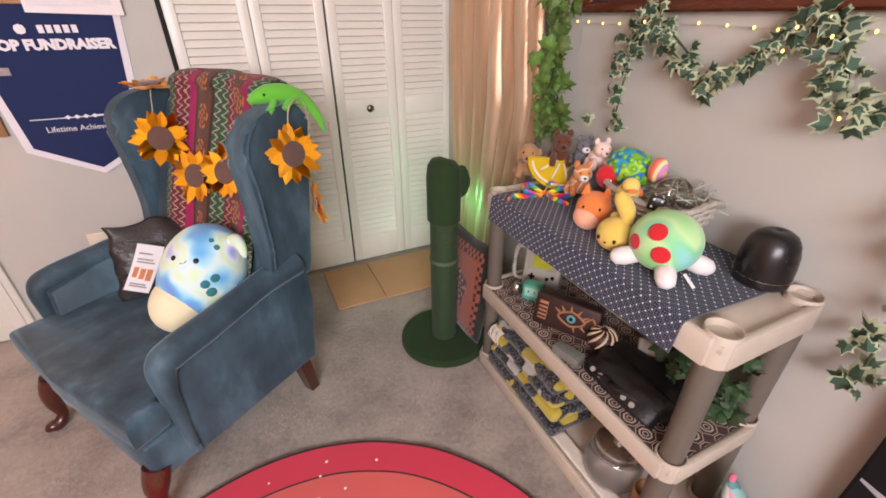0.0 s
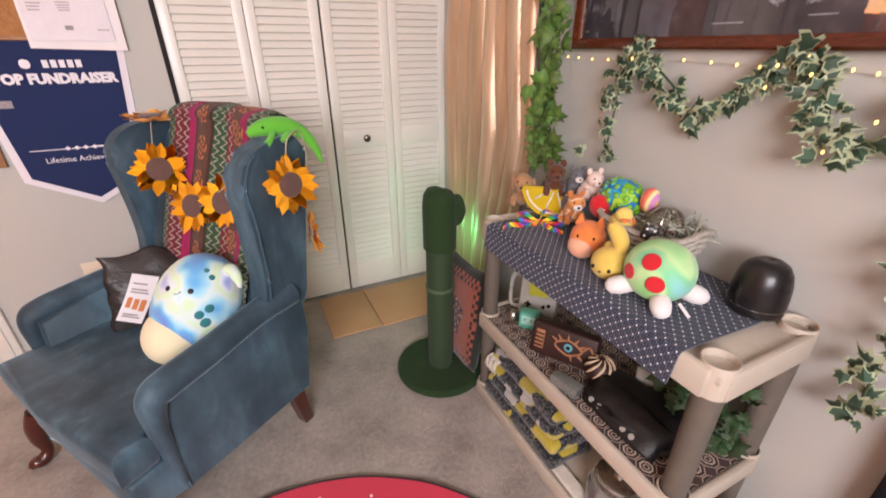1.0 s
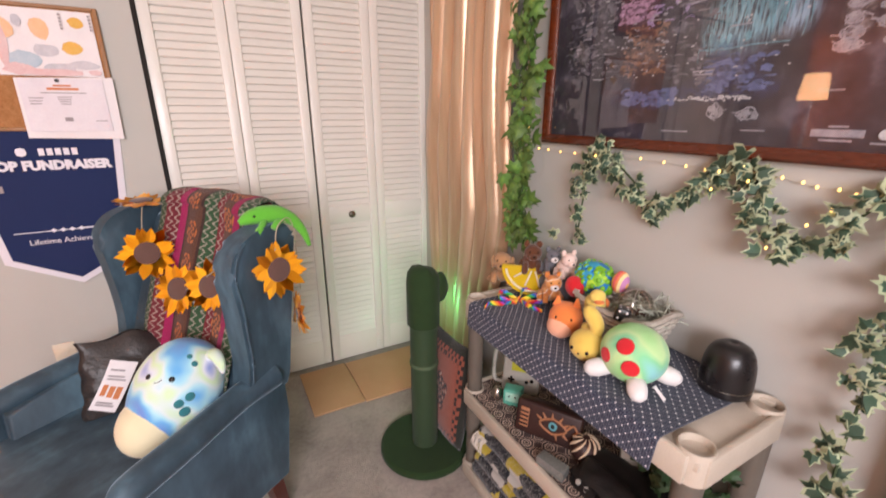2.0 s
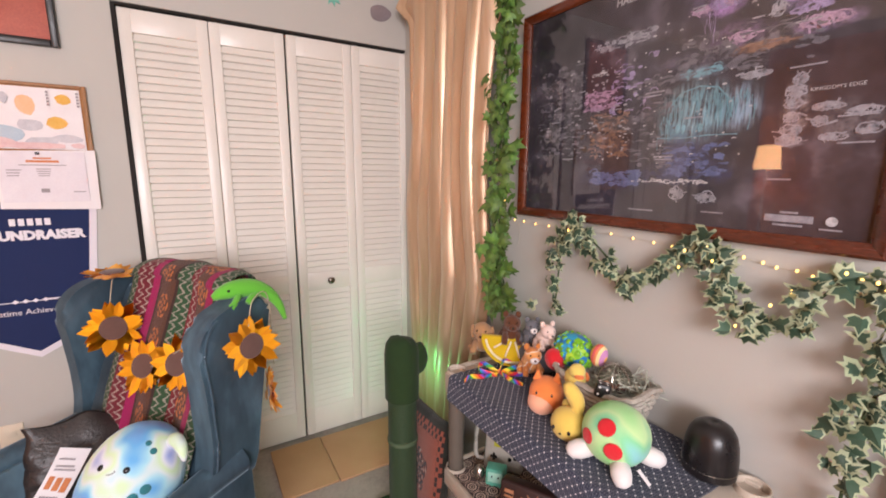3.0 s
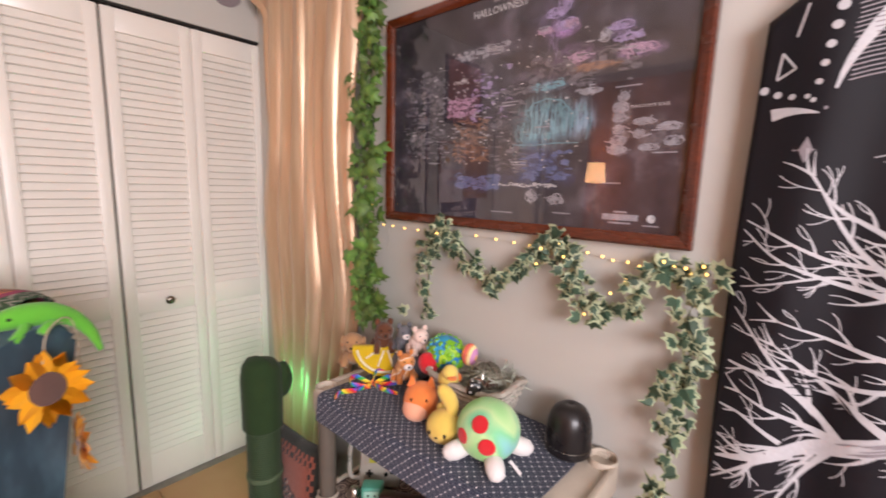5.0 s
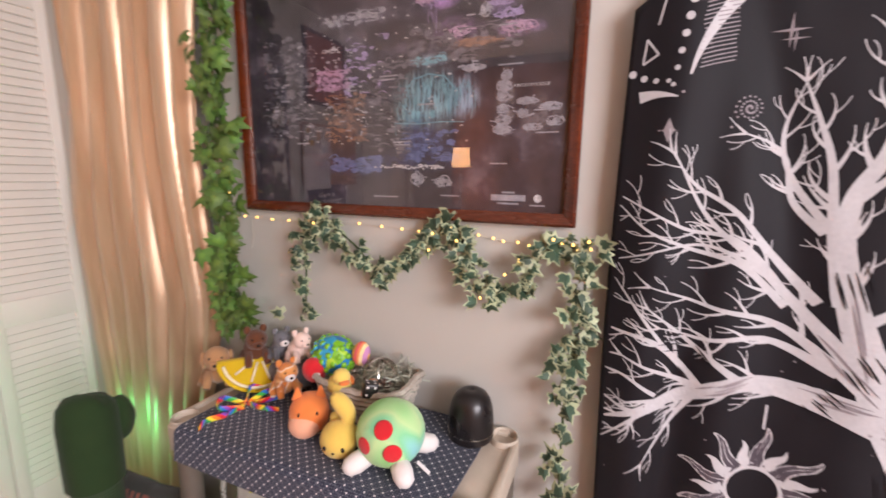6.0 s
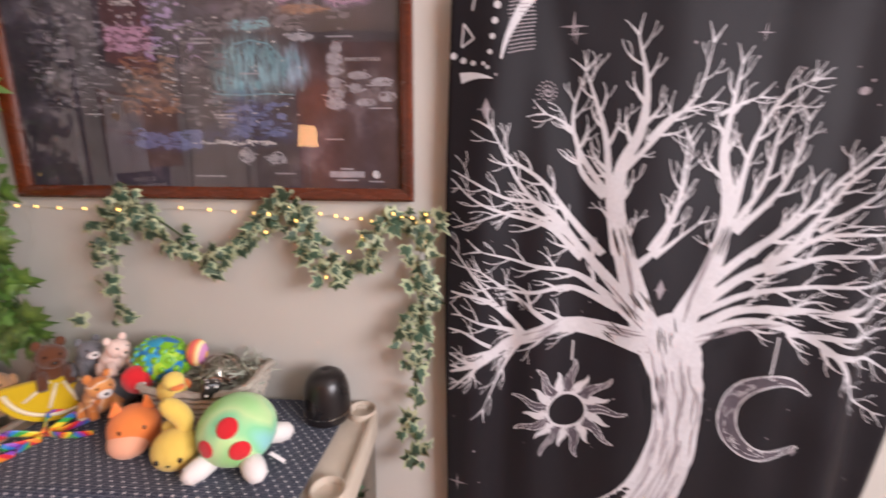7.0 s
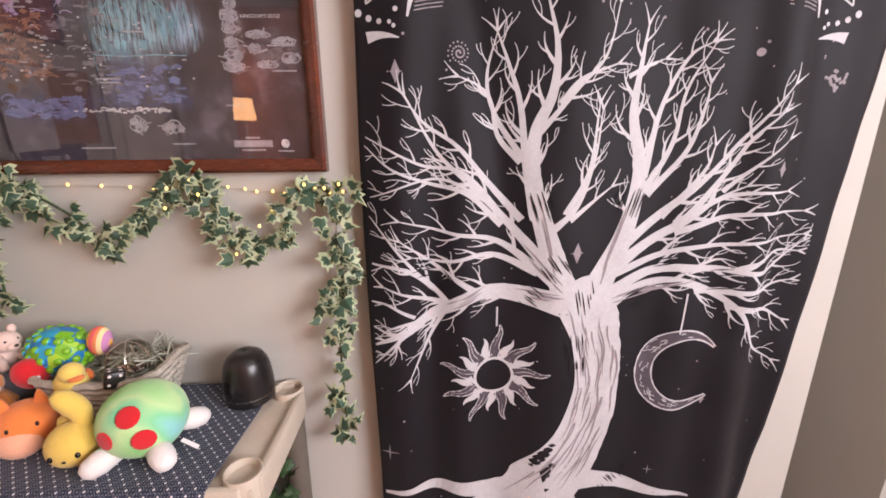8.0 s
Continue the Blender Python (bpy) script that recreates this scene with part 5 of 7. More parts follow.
def facing(p, n, r, spin):
    """A flower of radius r at p that faces along n, in the chair's frame."""
    q = Vector(n).to_track_quat("Z", "Y").to_matrix().to_4x4()
    m = CHAIR @ Matrix.Translation(p) @ q @ pose(0, 0, 0, 0, 0, spin)
    fl = part("sunflower", lathe([(0, 0.016), (0.3 * r, 0.0155), (0.43 * r, 0.012), (0.44 * r, 0.006), (0, 0.002)], 24), SEED, garland, "orange felt sunflower with a brown centre", m=m)
    for ring, n, lift in ((0, 9, 0.002), (1, 14, 0.006)):
        for k in range(n):
            sc = r / 0.082 * srng.uniform(0.9, 1.08) * (0.96 + 0.04 * ring)
            part("petal", srng.choice(PETALS), None, fl, m=pose(0, 0, lift, 0, srng.uniform(-6, 4), 360 * (k + 0.5 * ring) / n + srng.uniform(-5, 5)) @ Matrix.Scale(sc, 4))


facing((0.03, -0.470, 0.921), (0.6, 0.75, 0.3), 0.086, 10)
facing((0.018, -0.352, 0.812), (1, 0.25, 0.35), 0.088, 40)
facing((0.014, -0.186, 0.852), (1, 0.3, 0.35), 0.084, 65)
facing((-0.058, 0.030, 0.921), (0.15, 1, 0.1), 0.084, 20)
facing((-0.070, -0.64, 1.056), (0.05, 0.05, 1.0), 0.082, 5)
facing((-0.146, -0.012, 0.725), (-0.85, 0.5, 0.0), 0.078, 30)
for pts in ([(-0.185, -0.02, 0.80), (-0.15, 0.012, 1.04), (-0.08, 0.03, 1.05), (-0.055, 0.034, 0.98)], [(-0.02, -0.58, 0.97), (-0.05, -0.60, 1.055), (-0.1, -0.655, 1.06)],
            [(0.0, -0.58, 0.90), (0.01, -0.50, 0.85), (0.02, -0.42, 0.84), (0.02, -0.33, 0.815), (0.015, -0.25, 0.85)], [(-0.13, 0.008, 1.05), (-0.02, -0.06, 1.02), (0.02, -0.14, 0.92), (0.015, -0.24, 0.86)]):
    part("string", tube(spline(pts, 6), 0.0016, 5), STRING, garland, m=CHAIR)


def plush_mat(name, c1, c2, big=14.0):
    m, nt, b = blank(name, 0.95, Sheen_Weight=0.25)
    co = coords(nt)
    n1, n2 = noise_tex(nt, co, big, 3.0), noise_tex(nt, co, 420.0, 2.0)
    link(nt, mix(nt, ma(nt, "ADD", ma(nt, "MULTIPLY", n1, 0.6), ma(nt, "MULTIPLY", n2, 0.4)), c1, c2), b.inputs["Base Color"])
    relief(nt, b, n2, 0.6, 0.003)
    return m


def tie_dye(name, stops, scale=5.0):
    m, nt, b = blank(name, 0.95, Sheen_Weight=0.25)
    co = coords(nt)
    n1, n2 = noise_tex(nt, co, scale, 1.5, 0.4), noise_tex(nt, co, 420.0, 2.0)
    link(nt, ramp(nt, n1, [(p, hexc(c)) for p, c in stops]), b.inputs["Base Color"])
    relief(nt, b, n2, 0.5, 0.003)
    return m


CREAM = plush_mat("cream_plush", hexc("efe6c4"), hexc("e2d6ac"))
DOT = plush_mat("teal_spot_plush", hexc("2f7f86"), hexc("266a72"))
BEAD = surf("black_bead", hexc("120e0e"), hexc("1c1616"), 0.2, 20, 300, 0)
DYE = tie_dye("blue_tie_dye_plush", [(0.32, "6f86d2"), (0.40, "6ab0e4"), (0.46, "a9dcea"), (0.50, "d6e6e6"), (0.56, "cfe8bc"), (0.62, "dde2ea"), (0.70, "8fa0da")], 9.0)
dino = thing("plush_toy", "round blue tie-dye plush dinosaur with cream belly, sitting in the chair", "plush toy", at_chair(0.175, -0.19, 0.424, 0, 0, 0))
tilt = Vector((-0.43, 0.14, 0.87)).to_track_quat("Z", "Y").to_matrix()
body = blob((0, 0, 0.142), (0.118, 0.12, 0.166), 36, turn=tilt, square=0.92)
for v in body.verts:
    v.co.z = max(v.co.z, 0.0)
part("body", body, DYE, dino, angle=180)
part("belly", blob((0.082, -0.004, 0.086), (0.086, 0.086, 0.084), 28, turn=tilt, square=0.92), CREAM, dino, "cream belly", angle=180)


def on_body(a, b, r, mat, nm, parent, centre, radii, turn, thick=0.35):
    """A small round patch on an ellipsoid, at longitude a and latitude b in degrees."""
    d = Vector((math.cos(radians(a)) * math.cos(radians(b)), math.sin(radians(a)) * math.cos(radians(b)), math.sin(radians(b))))
    e = [math.copysign(abs(c) ** 0.92, c) for c in d]
    p = turn @ Vector((e[0] * radii[0], e[1] * radii[1], e[2] * radii[2]))
    n = turn @ Vector((d[0] / radii[0], d[1] / radii[1], d[2] / radii[2]))
    q = n.to_track_quat("Z", "Y").to_matrix()
    part(nm, blob(Vector(centre) + p * 0.985, (r, r, r * thick), 14, turn=q), mat, parent, angle=180)


DB = ((0, 0, 0.142), (0.118, 0.12, 0.166), tilt)


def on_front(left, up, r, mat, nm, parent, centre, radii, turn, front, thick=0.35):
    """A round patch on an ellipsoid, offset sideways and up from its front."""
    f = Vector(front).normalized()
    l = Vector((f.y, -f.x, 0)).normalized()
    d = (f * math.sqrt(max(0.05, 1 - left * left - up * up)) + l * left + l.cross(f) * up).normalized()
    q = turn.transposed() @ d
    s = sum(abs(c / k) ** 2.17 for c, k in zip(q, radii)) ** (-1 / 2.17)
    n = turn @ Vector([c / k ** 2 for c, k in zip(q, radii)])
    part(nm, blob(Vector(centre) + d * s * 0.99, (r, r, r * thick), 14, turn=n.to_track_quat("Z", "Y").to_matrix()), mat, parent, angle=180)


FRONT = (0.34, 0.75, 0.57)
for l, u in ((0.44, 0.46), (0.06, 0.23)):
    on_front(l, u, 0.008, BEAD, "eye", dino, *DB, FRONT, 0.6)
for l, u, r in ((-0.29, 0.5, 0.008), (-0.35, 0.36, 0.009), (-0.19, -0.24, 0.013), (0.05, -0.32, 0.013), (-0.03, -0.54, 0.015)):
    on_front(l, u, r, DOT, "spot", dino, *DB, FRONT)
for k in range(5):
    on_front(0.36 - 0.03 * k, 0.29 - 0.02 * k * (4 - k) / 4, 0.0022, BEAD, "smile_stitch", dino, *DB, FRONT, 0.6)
part("crest", tube(spline([(-0.075, 0.075, 0.245), (-0.07, 0.105, 0.262), (-0.062, 0.135, 0.252), (-0.056, 0.152, 0.222)], 4), [0.018, 0.020, 0.021, 0.020, 0.019, 0.018, 0.017, 0.016, 0.015, 0.013, 0.011, 0.008, 0.004], 12), DYE, dino, "soft blue head crest", angle=180)

BAGMAT = surf("black_mailer_plastic", hexc("3d3836"), hexc("2a2625"), 0.38, 30, 120, 0.5, 0.004)
PAPER = surf("white_paper", hexc("f0eaea"), hexc("e8e0e1"), 0.7, 12, 300, 0.03)
bag = thing("plastic_bag", "crumpled dark plastic mailer bag with a printed paper tag", "bag", at_chair(0.14, -0.455, 0.425, 0, 0, 0))


def bag_pt(side):
    def f(u, v):
        left = 0.17 - 0.045 * v + 0.02 * noise.noise(Vector((0, v * 4, 3)))
        x, z = left + (-0.19 - left) * u, v * 0.25
        puff = 0.05 * (math.sin(math.pi * u) * math.sin(math.pi * min(1, v * 0.9 + 0.08))) ** 0.7
        c = 0.035 * noise.noise(Vector((u * 3.1, v * 3.3, 1))) + 0.026 * abs(noise.noise(Vector((u * 7, v * 6, 5)))) + 0.010 * noise.noise(Vector((u * 22, v * 20, 2)))
        dy = side * puff + c * math.sin(math.pi * min(1.0, v + 0.15))
        top = 0.05 * noise.noise(Vector((u * 3.2, 2, 0))) * v ** 2 - 0.05 * u * v
        return (x * 0.93 + 0.2 * dy, x * -0.35 + dy - 0.06 * v ** 2, z + top)
    return f


bb = sheet(26, 26, bag_pt(1.0))
join(bb, sheet(26, 26, bag_pt(-1.0)))
bmesh.ops.remove_doubles(bb, verts=bb.verts, dist=0.001)
part("bag_body", bb, BAGMAT, bag, angle=180)


def tag_pt(u, v, lift=0.0):
    """The tag's corners lean on the bag's front."""
    low = Vector((0.165, 0.014, 0.080)).lerp(Vector((0.114, 0.037, 0.044)), u)
    high = Vector((0.090, 0.046, 0.222)).lerp(Vector((0.030, 0.074, 0.186)), u)
    p = low.lerp(high, v)
    return (p.x, p.y + lift + 0.006 * math.sin(v * 3.0 + u), p.z)


tag = part("paper_tag", sheet(6, 8, tag_pt, 0.0008, (0.07, 0.15)), PAPER, bag, "white printed paper tag", smooth=False)
TAGINK = surf("orange_ink", hexc("d98b5a"), hexc("c47446"), 0.7, 80)
GREYINK = surf("grey_ink", hexc("8f8588"), hexc("a89ea0"), 0.7, 80)
tagbm = bmesh.new()


def tag_patch(bm, u0, u1, v0, v1):
    vs = [bm.verts.new(tag_pt(u, v, 0.003)) for u, v in ((u0, v0), (u1, v0), (u1, v1), (u0, v1))]
    bm.faces.new(vs)


for u0, u1, v0, v1 in ((0.1, 0.28, 0.3, 0.52), (0.36, 0.56, 0.28, 0.5), (0.62, 0.84, 0.26, 0.5)):
    tag_patch(tagbm, u0, u1, v0, v1)
part("tag_picture", tagbm, TAGINK, tag, smooth=False)["kind"] = "stuff"
tb2 = bmesh.new()
for k, v0 in enumerate((0.62, 0.68, 0.8, 0.1, 0.15)):
    tag_patch(tb2, 0.12, 0.8 - 0.08 * (k % 3), v0, v0 + 0.03)
part("tag_lines", tb2, GREYINK, tag, smooth=False)["kind"] = "stuff"

LIME = plush_mat("lime_plush", hexc("6fc43a"), hexc("55a82c"))
cham = thing("plush_toy", "bright green plush lizard lying over the chair's wing", "plush toy", CHAIR)
cp = spline([(-0.022, -0.062, 1.060, 0.008), (-0.045, -0.050, 1.070, 0.020), (-0.08, -0.035, 1.076, 0.027), (-0.125, -0.018, 1.070, 0.027), (-0.163, 0.0, 1.048, 0.019), (-0.188, 0.016, 1.005, 0.013), (-0.202, 0.024, 0.955, 0.006)], 5)
part("body", tube([p[:3] for p in cp], [p[3] for p in cp], 14), LIME, cham, angle=180)
for pts in ([(-0.075, -0.02, 1.06), (-0.05, -0.005, 1.046), (-0.03, 0.0, 1.035)], [(-0.13, -0.005, 1.055), (-0.10, 0.006, 1.052), (-0.08, 0.012, 1.040)], [(-0.10, -0.05, 1.06), (-0.09, -0.08, 1.05), (-0.08, -0.10, 1.045)]):
    part("leg", tube(spline(pts, 4), 0.010, 8), LIME, cham, angle=180)
part("eye", blob((-0.050, -0.028, 1.078), (0.006, 0.006, 0.006), 10), BEAD, cham)

# ---- on the closet wall ----
NAVYFELT = weave_mat("navy_pennant_cloth", hexc("22305c"), hexc("1b274e"), 0.8, 700, 0.1, 4)
WHITEFELT = weave_mat("white_pennant_cloth", hexc("ece6ec"), hexc("e0d9e0"), 0.8, 700, 0.1, 8)
pennant = thing("award_banner", "navy pennant banner with white border and lettering on the wall", "banner")


def banner_poly(e):
    return [(-1.835 + e, 1.31), (-1.345 - e, 1.31), (-1.395 - e * 1.2, 0.80 + e * 0.6), (-1.575, 0.705 + e * 1.15), (-1.79 + e * 1.2, 0.815 + e * 0.6)]


def banner_to(a, b, d):
    return (a, d - 0.004 - 0.004 * math.sin((a + 1.8) * 9), b)


part("border", prism(banner_poly(0.0), -0.001, -0.004, banner_to), WHITEFELT, pennant, smooth=False)
part("field", prism(banner_poly(0.022), -0.004, -0.006, banner_to), NAVYFELT, pennant, smooth=False)
BW = surf("white_lettering", hexc("efeaf0"), hexc("e4dee6"), 0.7, 60)
writing("TOP FUNDRAISER", 0.045, on_north(-1.755, 1.164, -0.0155), BW, pennant, extrude=0.0015, bold=0.0026)
writing("Lifetime Achievement", 0.029, on_north(-1.70, 0.882, -0.0155), BW, pennant, extrude=0.0006)
lb = bmesh.new()
for k in range(5):
    box((-1.600 + k * 0.024, -0.0155, 1.215), (-1.583 + k * 0.024, -0.0142, 1.24), bm=lb)
part("maker_mark", lb, BW, pennant, smooth=False)
part("maker_badge", prism([(-1.648 + 0.016 * math.cos(a) * (1.1 if k % 2 else 1), 1.228 + 0.016 * math.sin(a)) for k, a in enumerate(2 * math.pi * j / 8 for j in range(8))], -0.0142, -0.0155, lambda a, b, d: (a, d, b)), BW, pennant, smooth=False)
lb = bmesh.new()
box((-1.735, -0.0155, 0.929), (-1.50, -0.0142, 0.932), bm=lb)
box((-1.545, -0.0155, 0.932), (-1.42, -0.0142, 0.935), bm=lb)
for k in range(4):
    prism([(-1.63 + k * 0.028, 0.932), (-1.62 + k * 0.028, 0.94), (-1.61 + k * 0.028, 0.932), (-1.62 + k * 0.028, 0.924)], -0.0142, -0.0158, lambda a, b, d: (a, d, b), bm=lb)
part("flourish", lb, BW, pennant, smooth=False)
part("small_badge", box((-1.765, -0.0155, 1.085), (-1.725, -0.0142, 1.11)), GREYINK, pennant, smooth=False)

CORK = surf("cork", hexc("b98454"), hexc("96643a"), 0.9, 60, 300, 0.5, 0.003)
WOODTRIM = surf("light_wood_trim", hexc("a9794e"), hexc("8a5f3a"), 0.5, 20, 260, 0.1)
cork = thing("cork_board", "cork pin board in a light wood frame", "pin board")
part("cork_sheet", box((-1.93, -0.008, 1.315), (-1.345, -0.002, 1.71)), CORK, cork, smooth=False)
for lo, hi in (((-1.345, -0.016, 1.302), (-1.332, -0.001, 1.722)), ((-1.943, -0.016, 1.302), (-1.93, -0.001, 1.722)), ((-1.93, -0.016, 1.71), (-1.345, -0.001, 1.722)), ((-1.93, -0.016, 1.302), (-1.345, -0.001, 1.315))):
    part("trim", box(lo, hi, 0.003), WOODTRIM, cork)
art = thing("art_print", "pale watercolour print of orange flowers pinned to the cork", "print")
part("sheet", box((-1.64, -0.0115, 1.49), (-1.352, -0.009, 1.706)), PAPER, art, smooth=False)
WASH = {k: surf("wash_" + k, hexc(c), hexc(d), 0.8, 30) for k, c, d in (("peach", "f3c9a4", "eeb98c"), ("yolk", "ecc06a", "e0a84a"), ("grey", "b9b6bd", "d8d4d8"), ("blue", "a9bccb", "c9d3da"), ("pink", "d9b0b0", "e8cfcd"))}
wr = random.Random(8)


def petal_patch(x, z, rx, rz, y):
    return prism([(x + rx * wr.uniform(0.8, 1.1) * math.cos(a), z + rz * wr.uniform(0.8, 1.1) * math.sin(a)) for a in (2 * math.pi * k / 11 for k in range(11))], y, y - 0.0006, lambda a, b, d: (a, d, b))


for i, (x, z, rx, rz, c) in enumerate(((-1.505, 1.645, 0.03, 0.038, "peach"), (-1.40, 1.67, 0.024, 0.018, "yolk"), (-1.425, 1.585, 0.034, 0.022, "yolk"), (-1.50, 1.575, 0.04, 0.022, "grey"), (-1.40, 1.53, 0.045, 0.016, "grey"), (-1.57, 1.54, 0.05, 0.03, "blue"), (-1.60, 1.64, 0.03, 0.035, "peach"), (-1.47, 1.52, 0.05, 0.014, "grey"), (-1.615, 1.60, 0.018, 0.09, "pink"), (-1.50, 1.503, 0.10, 0.012, "pink"), (-1.585, 1.512, 0.045, 0.02, "pink"), (-1.56, 1.665, 0.014, 0.022, "grey"), (-1.375, 1.505, 0.02, 0.01, "pink"))):
    part("flower", petal_patch(x, z, rx, rz, -0.0116 - 0.0004 * i), WASH[c], art, smooth=False)
for x in (-1.445, -1.362):
    for k in range(5):
        part("script_bar", box((x, -0.0182, 1.645 + k * 0.011), (x + 0.007, -0.0172, 1.652 + k * 0.011)), GREYINK, art, smooth=False)
cert = thing("certificate", "white printed certificate sheet pinned over the banner", "paper")
part("sheet", prism([(-1.612, 1.278), (-1.332, 1.268), (-1.328, 1.49), (-1.608, 1.482)], -0.018, -0.020, lambda a, b, d: (a, d - 0.003 * math.sin((a + 1.6) * 11), b)), PAPER, cert, smooth=False)
part("inner_sheet", box((-1.60, -0.0248, 1.30), (-1.36, -0.0235, 1.482)), surf("certificate_paper", hexc("e9e2e6"), hexc("dfd6dc"), 0.7, 20), cert, smooth=False)
for x0, x1, z, h, c in ((-1.525, -1.435, 1.443, 0.008, TAGINK), (-1.505, -1.455, 1.455, 0.006, TAGINK), (-1.545, -1.415, 1.432, 0.003, GREYINK), (-1.5, -1.46, 1.418, 0.003, GREYINK), (-1.5, -1.462, 1.41, 0.003, GREYINK), (-1.498, -1.464, 1.402, 0.003, GREYINK), (-1.496, -1.466, 1.394, 0.003, GREYINK), (-1.58, -1.54, 1.414, 0.003, GREYINK), (-1.58, -1.545, 1.404, 0.003, GREYINK), (-1.58, -1.548, 1.394, 0.003, GREYINK), (-1.495, -1.472, 1.335, 0.014, GREYINK), (-1.405, -1.37, 1.335, 0.003, GREYINK)):
    part("print_bar", box((x0, -0.0262, z), (x1, -0.0249, z + h)), c, cert, smooth=False)
part("pin", lathe([(0, 0), (0.005, 0.0), (0.004, 0.008), (0.006, 0.011), (0, 0.013)], 12), BEAD, cert, m=pose(-1.49, -0.022, 1.475, 90, 0, 0))
hook = thing("wall_hook", "small light wooden block fixed to the wall", "wall hook", pose(-1.822, 0, 0.93))
part("block", box((-0.02, -0.018, -0.05), (0.008, 0.0, 0.05), 0.004), WOODTRIM, hook)
redpic = thing("framed_picture", "red-orange picture in a black frame on the wall", "picture")
part("picture", box((-1.80, -0.012, 1.87), (-1.405, -0.006, 2.3)), surf("red_print", hexc("b4553c"), hexc("8e3a2c"), 0.5, 5, 200, 0), redpic, smooth=False)
for lo, hi in (((-1.408, -0.022, 1.848), (-1.386, 0, 2.32)), ((-1.82, -0.022, 1.848), (-1.798, 0, 2.32)), ((-1.798, -0.022, 1.848), (-1.408, 0, 1.872)), ((-1.798, -0.022, 2.298), (-1.408, 0, 2.32))):
    part("frame_bar", box(lo, hi, 0.004), surf("black_frame", hexc("1d1513"), hexc("120d0c"), 0.35, 20) if "black_frame" not in bpy.data.materials else bpy.data.materials["black_frame"], redpic)

MAUVE = surf("mauve_paper", hexc("94888a"), hexc("7f7376"), 0.85, 14)
for x, z, rx, rz, rot in ((-0.955, 2.16, 0.05, 0.03, -20), (-0.525, 2.245, 0.075, 0.035, -30), (-0.14, 2.197, 0.056, 0.038, -6)):
    solid("wall_decal", prism([(rx * math.cos(a) * (1 + 0.08 * math.cos(3 * a)), rz * math.sin(a)) for a in (2 * math.pi * k / 22 for k in range(22))], 0, -0.003, lambda a, b, d: (a, d, b)), MAUVE,
          "mauve paper leaf shape stuck on the wall", "wall decal", "paper shapes over the closet", m=pose(x, -0.001, z, 0, rot, 0), smooth=False)
for x, z, r, c, n, nm in ((-0.378, 2.228, 0.045, "7fc9b6", 9, "teal"), (-0.01 - 0.06, 2.33, 0.05, "e07aa8", 7, "pink")):
    solid("paper_star", prism([((r if k % 2 == 0 else r * 0.55) * math.cos(math.pi * k / n), (r if k % 2 == 0 else r * 0.55) * math.sin(math.pi * k / n)) for k in range(2 * n)], 0, -0.004, lambda a, b, d: (a, d, b)),
          surf(nm + "_paper", hexc(c), None, 0.8, 20), nm + " spiky paper starburst on the wall", "paper star", m=pose(x, -0.002, z), smooth=False)

# ---- floor lamp, brown curtain and night light ----
lamp = thing("floor_lamp", "floor lamp with a glowing cream drum shade", "lamp", pose(-2.72, -0.62, 0))
SHADE = glow("lit_lamp_shade", (1.0, 0.5, 0.22, 1), 10.0)
part("base", lathe([(0, 0), (0.12, 0), (0.12, 0.012), (0.02, 0.025), (0, 0.025)], 32), METAL, lamp)
part("pole", tube([(0, 0, 0.02), (0, 0, 1.5)], 0.011, 12), METAL, lamp)
part("shade", lathe([(0.085, 1.46), (0.07, 1.63), (0.068, 1.63), (0.082, 1.46)], 40), SHADE, lamp, "cream fabric drum shade")
solid("curtain", sheet(80, 20, lambda u, v: (-2.93 + 0.02 * math.sin(u * 60) + 0.01 * noise.noise(Vector((u * 20, v * 3, 0))), -0.45 - u * 3.2, 0.05 + v * 2.3), 0.002, (1, 1)), BROWN_CURTAIN, "brown curtain along the far wall behind the lamp", "curtain", angle=180)
night = thing("night_light", "small green glowing night light on the floor behind the post", "night light", pose(-0.2, -0.42, 0))
part("stand", lathe([(0, 0), (0.04, 0), (0.04, 0.01), (0.012, 0.02), (0.012, 0.34), (0, 0.34)], 20), POST, night)
part("globe", lathe([(0.012, 0.34), (0.03, 0.35), (0.034, 0.365), (0.03, 0.37)], 20), glow("green_glow", (0.1, 1.0, 0.35, 1), 3.0), night, "glowing green cup")

# ---- ivy and fairy lights ----
def ivy_mat(name, c1, c2, vary):
    m, nt, b = blank(name, 0.55)
    co = coords(nt)
    n = noise_tex(nt, co, 60.0, 3.0)
    rnd = nd(nt, "ShaderNodeObjectInfo", out=5)
    col = mix(nt, n, c1, c2)
    col = nd(nt, "ShaderNodeHueSaturation", {"Hue": ma(nt, "ADD", 0.485, ma(nt, "MULTIPLY", rnd, 0.03)), "Value": ma(nt, "ADD", 1.0 - vary / 2, ma(nt, "MULTIPLY", rnd, vary)), "Color": col})
    link(nt, col, b.inputs["Base Color"])
    relief(nt, b, noise_tex(nt, co, 200.0), 0.3, 0.001)
    return m


LEAF_EDGE = ivy_mat("ivy_white_margin", hexc("bcc2a0"), hexc("8b9774"), 0.45)
LEAF_DARK = ivy_mat("ivy_dark_green", hexc("22362a"), hexc("466049"), 0.8)
LEAF_GREEN = ivy_mat("ivy_fresh_green", hexc("48652c"), hexc("63833c"), 0.7)
LEAF_RIB = ivy_mat("ivy_light_rib", hexc("56762f"), hexc("72923f"), 0.6)
VINE = surf("vine_stem", hexc("4a5a34"), hexc("33402a"), 0.7, 40)


